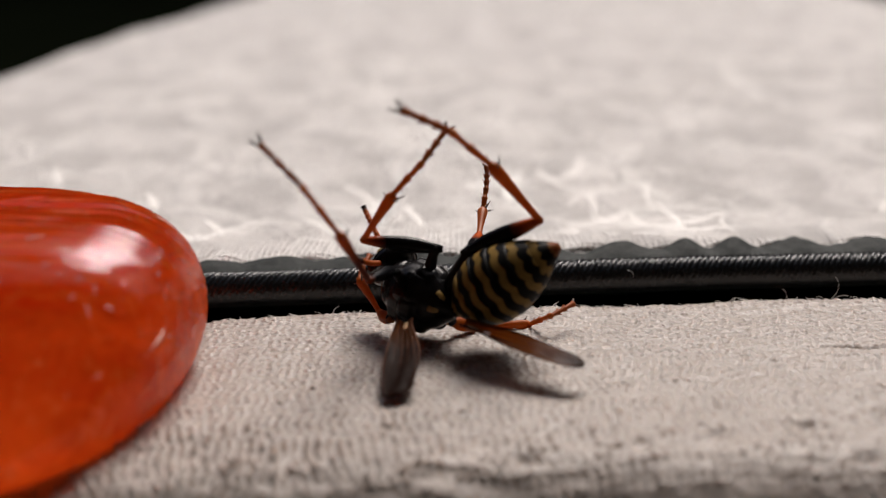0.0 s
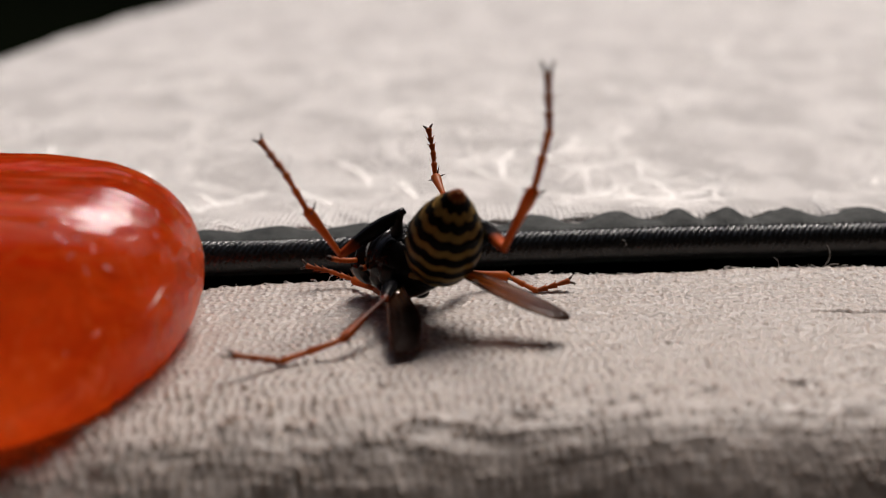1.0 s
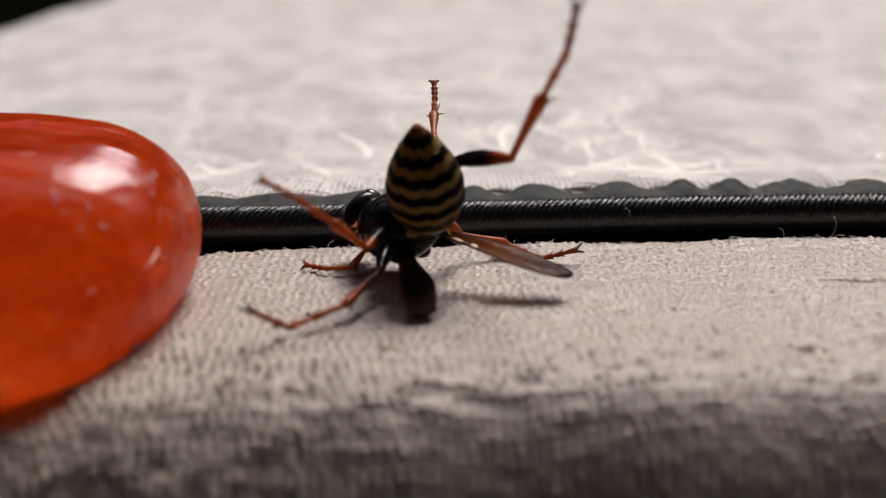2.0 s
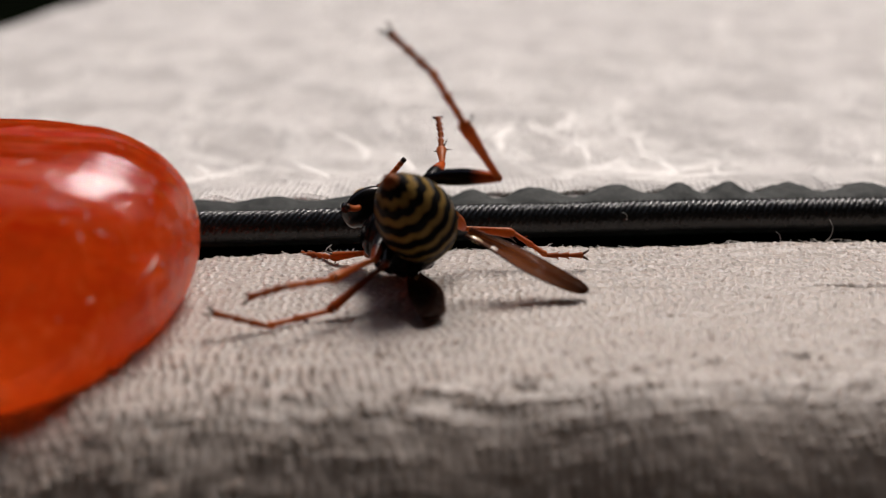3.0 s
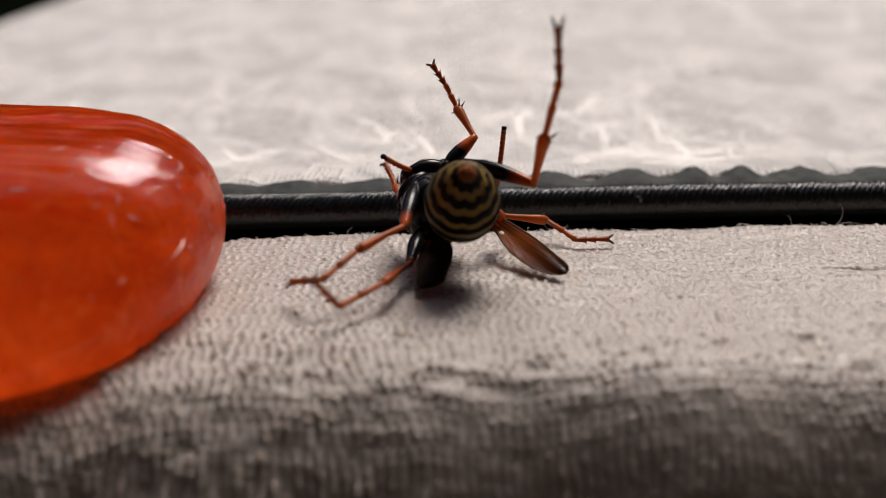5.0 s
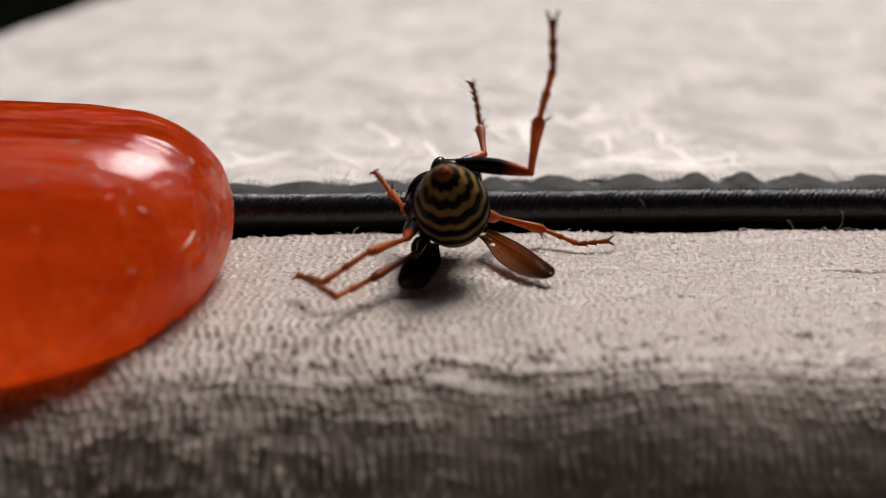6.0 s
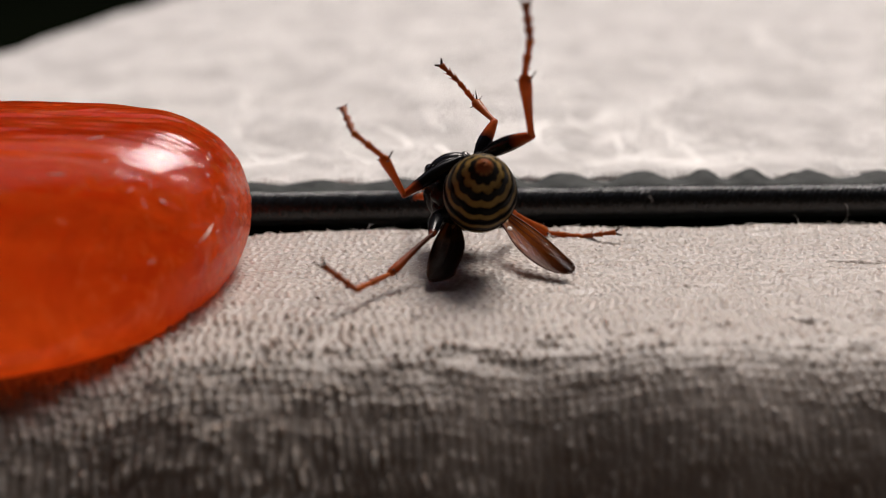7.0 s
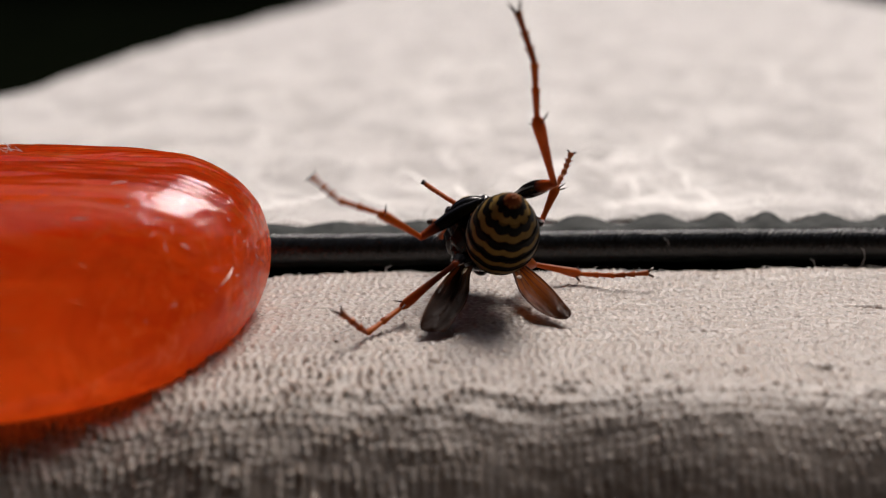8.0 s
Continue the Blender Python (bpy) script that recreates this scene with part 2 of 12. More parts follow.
def candy_material():
    n = Nodes("orange_candy")
    x, y, z = n.axes()
    swirl = n.noise(170, 5, 0.62, None, 2.2)
    fac = n.ramp(swirl, [(0.35, 0.0), (0.70, 1.0)])
    # drawn-out streaks that also paint the top's refracted darkness, crazing at the rounded end
    high = n.ramp(n.math("DIVIDE", z, 0.0115), [(0.72, 0.0), (0.82, 1.0)])
    end = n.ramp(n.math("DIVIDE", x, 0.021), [(0.84, 0.0), (0.98, 1.0)])
    streak_shade = n.math("MULTIPLY", n.ramp(n.noise(1.0, 4, 0.65, n.stretch(70, 700, 800), 0.6), [(0.36, 0.0), (0.56, 1.0)]), high)
    wisp = n.ramp(n.noise(1.0, 5, 0.62, n.stretch(130, 210, 150), 1.6), [(0.40, 0.0), (0.62, 1.0)])
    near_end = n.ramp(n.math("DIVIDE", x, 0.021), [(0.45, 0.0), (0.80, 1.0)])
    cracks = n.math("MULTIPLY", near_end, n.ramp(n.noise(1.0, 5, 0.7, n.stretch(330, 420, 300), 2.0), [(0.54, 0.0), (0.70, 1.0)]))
    cloudy = n.mix(streak_shade, n.mix(fac, (0.80, 0.075, 0.012), (0.90, 0.15, 0.025)), (0.30, 0.022, 0.007))
    crinkle = n.noise(1.0, 4, 0.6, n.stretch(240, 420, 420), 1.4)
    sharp = n.math("ABSOLUTE", n.math("SUBTRACT", n.noise(620, 3, 0.6, None, 0.6), 0.5))
    rough = n.math("MAXIMUM", end, n.math("MULTIPLY", high, 0.12))
    wrinkles = n.math("MULTIPLY", rough, n.math("ADD", n.math("MULTIPLY", crinkle, 1.4), n.math("MULTIPLY", sharp, -4.0)))
    n.bump(n.math("ADD", wrinkles, n.math("MULTIPLY", n.noise(1.0, 2, 0.5, n.stretch(110, 190, 190), 0.8), 0.9)), 0.00026, 0.6)
    bump = n.bsdf.inputs["Normal"].links[0].from_socket
    n.put(Base_Color=cloudy, Roughness=0.5, Specular_IOR_Level=0.0, Subsurface_Weight=1.0, Subsurface_Scale=0.012, Subsurface_Radius=(1.0, 0.30, 0.08))
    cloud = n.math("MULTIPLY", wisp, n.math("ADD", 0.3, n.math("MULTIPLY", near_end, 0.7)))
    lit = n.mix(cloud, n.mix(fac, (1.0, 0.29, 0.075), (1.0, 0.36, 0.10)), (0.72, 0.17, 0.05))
    lit = n.mix(cracks, n.mix(streak_shade, lit, (0.90, 0.13, 0.02)), (1.0, 0.50, 0.20))
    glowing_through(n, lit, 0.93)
    partly_clear(n, (1.0, 0.46, 0.18), 0.15)
    # the glassy skin
    gloss = n.tree.nodes.new("ShaderNodeBsdfGlossy")
    gloss.inputs["Roughness"].default_value = 0.05
    facing = n.tree.nodes.new("ShaderNodeFresnel")
    facing.inputs["IOR"].default_value = 1.45
    skin = n.tree.nodes.new("ShaderNodeMixShader")
    out = n.tree.nodes["Material Output"].inputs["Surface"]
    for node in (gloss, facing):
        n.link(bump, node.inputs["Normal"])
    n.link(n.math("MULTIPLY", facing.outputs[0], 0.66), skin.inputs[0])
    n.link(out.links[0].from_socket, skin.inputs[1])
    n.link(gloss.outputs[0], skin.inputs[2])
    n.link(skin.outputs[0], out)
    return n.mat


def feeler_material():
    n = Nodes("feeler_chitin")
    x, y, z = n.axes()
    f = n.ramp(n.math("DIVIDE", n.math("ADD", z, n.math("MULTIPLY", n.noise(1500), 0.0006)), 0.0042), [(0.90, 0.0), (1.0, 1.0)])
    n.put(Base_Color=n.mix(f, (0.38, 0.09, 0.014), (0.02, 0.012, 0.010)), Roughness=0.42, Specular_IOR_Level=0.2)
    return glowing_through(n, n.mix(f, (0.8, 0.24, 0.035), (0.03, 0.015, 0.01)), 0.25)


FEELER = feeler_material()
FOOT = shin_like("russet_chitin", (0.20, 0.045, 0.012), (0.34, 0.085, 0.018))
THIGH_LONG = thigh_material(3.9 * MM)
MAROON = shin_material()
THIGH_SHORT = thigh_material(1.9 * MM)
BANDED = banded_material()
WING = wing_material("smoky_wing_film", 0.42, 1.0, 0.18, 0.10)
# darker copy for the left wing: double fold, plus the body's shade as colour
SHADED_WING = wing_material("shaded_wing_film", 0.0, 0.5, 0.4, 0.04)
HIND = chitin("dark_hind_film", (0.020, 0.009, 0.005), (0.045, 0.018, 0.008), 0.45, Specular_IOR_Level=0.2)
VEIN = chitin("brown_vein", (0.05, 0.018, 0.008), (0.11, 0.036, 0.014), 0.6, Specular_IOR_Level=0.1)
CANDY = candy_material()
CHIP_GLINT = simple("chip_glint", (0.80, 0.50, 0.40), (0.92, 0.80, 0.72), 900, 0.2)
SCRATCH = simple("amber_scratch", (0.80, 0.22, 0.06), (0.90, 0.34, 0.10), 900, 0.3)
GLINT = chitin("glint_white", (0.70, 0.60, 0.50), (0.85, 0.78, 0.70), 0.12)
HINGE = chitin("pale_hinge", (0.45, 0.28, 0.13), (0.65, 0.5, 0.32), 0.15)
EYE = chitin("dark_eye", (0.008, 0.007, 0.008), (0.02, 0.016, 0.016), 0.15)


# ---------------------------------------------------------------- mesh helpers
def mesh_object(name, verts, faces, material, parent=None, label="", smooth=True):
    me = bpy.data.meshes.new(name)
    me.from_pydata([tuple(v) for v in verts], [], faces)
    me.materials.append(material)
    if smooth:
        me.polygons.foreach_set("use_smooth", [True] * len(me.polygons))
    me.update()
    ob = new(name, me)
    if parent:
        ob.parent = parent
    if label:
        tagged(ob, label)
    return ob


def sheet(us, vs, surface):
    """A grid mesh of surface(u, v), in millimetres."""
    verts = [Vector(surface(u, v)) * MM for v in vs for u in us]
    w = len(us)
    faces = [(j * w + i, j * w + i + 1, (j + 1) * w + i + 1, (j + 1) * w + i) for j in range(len(vs) - 1) for i in range(w - 1)]
    return verts, faces


def tube(rings, sides=14, squash=1.0):
    """Closed skin over rings (x, y, z, radius) in millimetres."""
    verts, faces = [], []
    pts = [Vector(r[:3]) for r in rings]
    for i, r in enumerate(rings):
        way = (pts[min(i + 1, len(pts) - 1)] - pts[max(i - 1, 0)]).normalized()
        q = Vector((0, 0, 1)).rotation_difference(way)
        for k in range(sides):
            a = 2 * math.pi * k / sides
            verts.append((pts[i] + q @ Vector((math.cos(a) * r[3], math.sin(a) * r[3] * squash, 0))) * MM)
    for i in range(len(rings) - 1):
        for k in range(sides):
            m = (k + 1) % sides
            faces.append((i * sides + k, i * sides + m, (i + 1) * sides + m, (i + 1) * sides + k))
    faces.append(tuple(reversed(range(sides))))
    faces.append(tuple(range((len(rings) - 1) * sides, len(rings) * sides)))
    return verts, faces


def joined(*pieces):
    verts, faces = [], []
    for v, f in pieces:
        n = len(verts)
        verts += v
        faces += [tuple(i + n for i in face) for face in f]
    return verts, faces


def egg(cx, cy, cz, rx, ry, rz, rows=14, sides=20):
    verts, faces = [], []
    for j in range(rows + 1):
        b = math.pi * (0.02 + 0.96 * j / rows)
        for k in range(sides):
            a = 2 * math.pi * k / sides
            verts.append(Vector((cx + rx * math.sin(b) * math.cos(a), cy + ry * math.sin(b) * math.sin(a), cz - rz * math.cos(b))) * MM)
    for j in range(rows):
        for k in range(sides):
            m = (k + 1) % sides
            faces.append((j * sides + k, j * sides + m, (j + 1) * sides + m, (j + 1) * sides + k))
    faces += [tuple(reversed(range(sides))), tuple(range(rows * sides, (rows + 1) * sides))]
    return verts, faces


def place(x, y, z):
    return Matrix.Translation((x * MM, y * MM, z * MM))


def limb(x, y, z, dx, dy, dz):
    """A pose at (x, y, z) millimetres whose z axis runs along (dx, dy, dz)."""
    turn = Vector((0, 0, 1)).rotation_difference(Vector((dx, dy, dz)))
    return Matrix.Translation((x * MM, y * MM, z * MM)) @ turn.to_matrix().to_4x4()


def blade(x, y, z, dx, dy, dz, nx, ny, nz):
    """A pose like limb(), turned so that its y axis lies towards (nx, ny, nz)."""
    along = Vector((dx, dy, dz)).normalized()
    side = Vector((nx, ny, nz)).cross(along).normalized()
    up = along.cross(side)
    m = Matrix((side, up, along)).transposed().to_4x4()
    return Matrix.Translation((x * MM, y * MM, z * MM)) @ m


# ---------------------------------------------------------------- the setting
def smooth(a, b, x):
    s = min(1.0, max(0.0, (x - a) / (b - a)))
    return s * s * (3 - 2 * s)


def seam(x):
    """The line of the piping, in millimetres."""
    return 13.1 + 0.066 * x + 0.25 * math.sin(x * 0.11)


def span(*stretches):
    out = []
    for a, b, n in stretches:
        out += [a + (b - a) * i / n for i in range(n)]
    return out + [stretches[-1][1]]


def front_surface(x, v):
    """v runs from 0 at the seam to the near edge."""
    y = seam(x) - v
    crest = 5.75 + 0.022 * x + 0.3 * math.sin(x * 0.23) + 0.2 * noise.noise((x * 0.4, 3, 0))
    z = -2.6 * (1 - smooth(0.8, crest, v) ** 0.9)
    z += 0.28 * noise.noise((x * 0.09, y * 0.11, 0)) + (0.13 * noise.noise((x * 0.35, y * 0.4, 5)) + 0.06 * noise.noise((x * 0.3, y * 0.9, 9)) + 0.03 * noise.noise((x * 1.1, y * 1.9, 2))) * smooth(2, 6, v)
    z += (0.09 * noise.noise((x * 0.7, y * 0.9, 12)) + 0.12 * noise.noise((x * 0.3, y * 0.45, 15))) * smooth(-6, -15, y)
    z -= 1.5 * smooth(15.5, 22, -x)
    drop = max(0.0, (0.05 if x > 0 else 0.11) * x - y - 14.2 - 1.2 * noise.noise((x * 0.12, 1, 7)))
    z -= 0.165 * drop * drop if drop < 10 else 16.5 + (drop - 10) * 3.3
    return x, y, max(z, -59.5)


def rear_surface(u, v):
    """u crosses the panel, v runs away from the seam."""
    left = -86 + 14 * smooth(150, 380, v)
    x = left + u * (130 - left) if u >= 0 else left
    y = seam(x) + 1.9 + v
    z = 1.9 - 1.5 * smooth(2, 18, v)
    pucker = 0.32 * math.cos(2 * math.pi * (x + 1.2 * math.sin(x * 0.3)) / 5.3)
    z += pucker * (1 - smooth(0.5, 3.5, v)) - 0.9 * (1 - smooth(0, 1.0, v))
    y += 0.3 * pucker * (1 - smooth(0, 2.5, v))
    z += (0.5 * noise.noise((x * 0.06, y * 0.05, 2)) + 0.16 * noise.noise((x * 0.3, y * 0.2, 4))) * smooth(3, 12, v)
    edge = max(0.0, 10 - (x - left), 10 - (130 - x), 10 - (420 - v))
    z -= edge * edge * 0.1
    if u < 0 or u > 1:
        z = -59.5
    return x, y, z


def woven_panel(cushion):
    """The near panel: a soft form with the relief of its weave laid on it, thread by thread."""
    cx, cv = np.arange(-120, 120.1, 0.8), np.concatenate([np.arange(0, 8, 0.25), np.arange(8, 130.1, 0.8)])
    low = np.array([[front_surface(x, v) for x in cx] for v in cv])
    xs = np.concatenate([np.linspace(-120, -38, 40, endpoint=False), np.arange(-38, 38, 0.085), np.linspace(38, 120, 40)])
    vs = np.concatenate([np.arange(0, 3, 0.1), np.arange(3, 34, 0.115), np.arange(34, 52, 0.22), np.linspace(52, 130, 40)])
    fx, fv = np.interp(xs, cx, np.arange(len(cx))), np.interp(vs, cv, np.arange(len(cv)))
    ix, iv = np.minimum(fx.astype(int), len(cx) - 2), np.minimum(fv.astype(int), len(cv) - 2)
    tx, tv = (fx - ix)[None, :, None], (fv - iv)[:, None, None]
    p = (low[iv][:, ix] * (1 - tx) + low[iv][:, ix + 1] * tx) * (1 - tv) + (low[iv + 1][:, ix] * (1 - tx) + low[iv + 1][:, ix + 1] * tx) * tv
    rng = np.random.default_rng(5)

    def wander(n, seed, size):
        a = np.random.default_rng(seed).normal(0, 1, n)
        k = np.hanning(size * 2 + 1)
        return np.convolve(np.tile(a, 3), k / np.sqrt((k ** 2).sum()), "same")[n:2 * n]
    x, v = p[:, :, 0], p[:, :, 1]
    slope = np.diff(p, axis=0)
    arc = np.vstack([np.zeros((1, len(xs))), np.cumsum(np.hypot(slope[:, :, 1], slope[:, :, 2]), axis=0)])
    warp_at = x / 0.58 + 0.18 * wander(len(vs), 1, 7)[:, None] + 0.08 * np.sin(v * 2.3 + 2 * np.sin(x * 0.7)) + 0.05 * np.sin(v * 6.1 + x)
    weft_at = arc / 0.58 + 0.20 * wander(len(xs), 2, 40)[None, :] + 0.08 * np.sin(x * 1.6 + 2 * np.sin(v * 0.8)) + 0.10 * np.sin(x * 5.3 + v)
    loose = np.clip((-8 - v) / 6, 0, 1)
    warp_at = warp_at + (1 + 0.3 * loose) * rng.uniform(-0.34, 0.34, 991)[np.round(weft_at).astype(int) % 991] * np.clip(0.75 + 0.35 * wander(len(xs), 6, 90), 0.2, 1.0)[None, :]
    i = np.round(warp_at).astype(int)
    weft_at = weft_at + rng.uniform(-0.14, 0.14, 997)[i % 997]
    j = np.round(weft_at).astype(int)
    # soft, uneven knuckles where the threads pass over one another
    knuckle = (0.5 + 0.5 * np.cos(2 * math.pi * warp_at)) ** 1.1 * (0.5 + 0.5 * np.cos(2 * math.pi * weft_at))
    each = rng.uniform(0.5, 1.35, (997, 991))[i % 997, j % 991]
    slub = 1 + 0.14 * rng.normal(0, 1, 991)[j % 991] * np.clip(wander(len(xs), 3, 60), -1.5, 1.5)[None, :]
    h = (0.09 + 0.065 * np.clip((-5 - v) / 8, 0, 1)) * knuckle * (1 + (each - 1) * (1 + 0.25 * loose)) * np.clip(slub, 0.4, 1.9) + 0.003 * rng.normal(0, 1, knuckle.shape)
    clump = np.random.default_rng(8).normal(0, 1, (len(vs), len(xs)))
    for size, axis in ((5, 0), (9, 1)):
        k = np.hanning(size * 2 + 1)
        clump = np.apply_along_axis(lambda line: np.convolve(line, k / np.sqrt((k ** 2).sum()), "same"), axis, clump)
    # the cloth is rubbed up beside the candy
    rubbed = loose * np.clip((2 - x) / 12, 0, 1)
    h = h * (1 + 0.9 * rubbed) * (1 + 0.25 * np.clip(clump, -2, 2)) + (0.018 + 0.03 * rubbed) * clump
    # pulled threads, small pits and a crease
    for x0, y0, wide, deep, depth in ((19.4, -10.8, 0.9, 0.45, 0.45), (14.0, -11.8, 0.5, 0.35, 0.3), (14.2, 0.7, 0.5, 0.4, 0.3), (-3.7, -10.6, 0.5, 0.3, 0.28), (3.8, -14.6, 0.8, 0.35, 0.32),
                                      (8.7, -13.5, 0.6, 0.3, 0.35), (10.0, -13.3, 0.5, 0.3, 0.3), (26.0, 0.2, 4.5, 0.22, 0.22), (-8.5, -9.0, 0.6, 0.3, 0.22), (21.5, -14.5, 0.7, 0.4, 0.3),
                                      (1.0, -15.2, 4.5, 0.30, -0.11), (-1.5, -16.6, 3.5, 0.35, -0.10), (6.5, -16.4, 3.0, 0.30, -0.09), (0.5, -15.9, 2.0, 0.3, 0.12), (-7.0, -16.2, 1.0, 0.4, 0.15)):
        wave = y0 + 0.18 * np.sin(x * 1.1 + x0)
        h = h - depth * np.exp(-((x - x0) / wide) ** 2 - ((v - wave) / deep) ** 2)
    flat = np.clip((40 - np.abs(x)) / 4, 0, 1) * np.clip((52 - vs) / 6, 0, 1)[:, None]
    p[:, :, 2] += h * flat
    w, t = len(xs), len(vs)
    idx = np.arange(w * t).reshape(t, w)
    quads = np.stack([idx[:-1, :-1], idx[1:, :-1], idx[1:, 1:], idx[:-1, 1:]], -1).reshape(-1)
    me = bpy.data.meshes.new("front_panel")
    me.vertices.add(w * t)
    me.vertices.foreach_set("co", (p * MM).reshape(-1))
    me.loops.add(len(quads))
    me.loops.foreach_set("vertex_index", quads)
    me.polygons.add(len(quads) // 4)
    me.polygons.foreach_set("loop_start", np.arange(0, len(quads), 4))
    me.polygons.foreach_set("use_smooth", np.ones(len(quads) // 4, bool))
    me.update(calc_edges=True)
    me.materials.append(CLOTH)
    ob = new("front_panel", me)
    ob.parent = cushion
    tagged(ob, "cream canvas panel with a coarse plain weave")


def build_cushion():
    cushion = tagged(new("cushion"), "cream woven seat cushion with black satin piping", "cushion", kind="structure")
    woven_panel(cushion)
    us = [-0.02] + span((0, 0.25, 60), (0.25, 0.65, 220), (0.65, 1, 40)) + [1.02]
    ws = span((0, 5, 30), (5, 60, 90), (60, 420, 90))
    mesh_object("rear_panel", *sheet(us, ws, rear_surface), DAMASK, cushion, "cream damask panel with pale woven lines")

    # piping: a satin-covered cord with slanting ribs
    n, sides, verts, faces = 3600, 36, [], []
    for i in range(n + 1):
        along = -65 + 130 * i / n
        fat = 1.27 + 0.05 * noise.noise((along * 0.2, 0, 0)) + 0.03 * noise.noise((along * 0.9, 4, 0))
        rib = (0.18 + 0.06 * noise.noise((along * 1.3, 0, 8))) * abs(math.sin(math.pi * along / 0.45 + 0.5 * noise.noise((along * 0.7, 0, 3)))) ** 0.8
        for k in range(sides + 1):
            a = 2 * math.pi * (k / sides - 0.25)
            x = along - 0.8 * (a - math.pi / 2)
            r = fat + rib * (0.05 + 0.95 * max(0.0, math.sin(a)) ** 2) + 0.02 * noise.noise((x * 5, math.cos(a) * 2, math.sin(a) * 2))
            verts.append(Vector((x, seam(x) + r * math.cos(a), 0.35 + r * math.sin(a))) * MM)
    for i in range(n):
        for k in range(sides):
            p, q = i * (sides + 1) + k, (i + 1) * (sides + 1) + k
            faces.append((p, q, q + 1, p + 1))
    mesh_object("piping", verts, faces, CORD, cushion, "black ribbed satin piping cord")

    def tape(x, v):
        # leaning scallops between the stitches
        p = (x + 0.9 * math.sin(x * 0.31)) / 4.9 % 1
        ruck = (smooth(0, 0.5, p) * (1 - smooth(0.55, 1.0, p))) * (1 + 0.5 * noise.noise((x * 0.13, 6, 0))) + 0.12 * noise.noise((x * 0.8, 2, 0))
        return x, seam(x) + 0.55 + 2.2 * v, 1.25 + 1.15 * v + 0.74 * v * (0.4 + 0.6 * smooth(-10, 5, x)) * (ruck - 0.35) - 0.55 * v * v + 0.10 * noise.noise((x * 1.5, v * 3, 0))
    mesh_object("piping_tape", *sheet(span((-75, 75, 500)), span((0, 1, 10)), tape), FLANGE, cushion, "puckered black tape sewn behind the piping")
    return cushion


def woven_line(cushion, rng, x0, y0, x1, y1, wide):
    """A pale thread-line of the damask, standing a little proud, thinning towards its ends."""
    n, verts, faces = 14, [], []
    bend, dx, dy = rng.uniform(-0.08, 0.08), x1 - x0, y1 - y0
    size = math.hypot(dx, dy)
    for i in range(n + 1):
        s = i / n
        off = bend * size * math.sin(math.pi * s) + 0.12 * noise.noise((x0 * 3 + s * 6, y0, 0))
        x, y = x0 + dx * s - dy / size * off, y0 + dy * s + dx / size * off
        w = wide * (0.25 + 0.75 * math.sin(math.pi * min(1, max(0, s * 0.94 + 0.03))) ** 0.5) * (1 + 0.3 * noise.noise((s * 7, x0, y0)))
        for k in (-1, -0.5, 0, 0.5, 1):
            px, py = x - dy / size * w * k, y + dx / size * w * k
            v = py - seam(px) - 1.9
            left = -86 + 14 * smooth(150, 380, v)
            z = rear_surface((px - left) / (130 - left), v)[2]
            verts.append(Vector((px, py, z + 0.10 * (1 - abs(k)) - 0.03)) * MM)
    for i in range(n):
        for k in range(4):
            a = i * 5 + k
            faces.append((a, a + 1, a + 6, a + 5))
    mesh_object("woven_line", verts, faces, THREAD, cushion)


def build_woven_lines(cushion):
    rng = random.Random(21)
    for line in ((7.1, 49.8, 5.4, 37.0, 0.62), (5.4, 37.0, 8.2, 33.5, 0.4), (16.5, 34.5, 9.8, 26.0, 0.45), (12.6, 31.0, 16.2, 25.5, 0.4), (12.6, 31.0, 22.0, 30.0, 0.35),
                 (-13.4, 32.0, -9.4, 22.5, 0.5), (-11.7, 47.3, -6.8, 34.2, 0.45), (-4.4, 36.5, -2.4, 26.4, 0.5), (29.0, 85.0, 29.6, 69.0, 0.4), (-13.3, 125, -7.5, 99, 0.5), (50.8, 143, 45.9, 97, 0.5)):
        woven_line(cushion, rng, *line)
    for i in range(84):
        y = 21 + 190 * rng.random() ** 2.0
        x = rng.uniform(-0.42, 0.46) * (y + 68)
        if x < -78:
            continue
        a, size = rng.choice((0.35, 0.9, 1.4, 1.9, 2.5)) + rng.uniform(-0.25, 0.25), rng.uniform(4, 11) * (1 + y / 120)
        wide = rng.uniform(0.22, 0.50) * (1 + y / 200)
        x1, y1 = x + size * math.cos(a), y + size * math.sin(a)
        if x1 < -78 or y < 20:
            continue
        woven_line(cushion, rng, x, y, x1, y1, wide)
        if rng.random() < 0.55:
            b = a + rng.choice((-1, 1)) * rng.uniform(0.6, 1.3)
            woven_line(cushion, rng, x, y, min(125, max(-78, x + size * 0.7 * math.cos(b))), max(20, y + size * 0.7 * math.sin(b)), wide * 0.9)


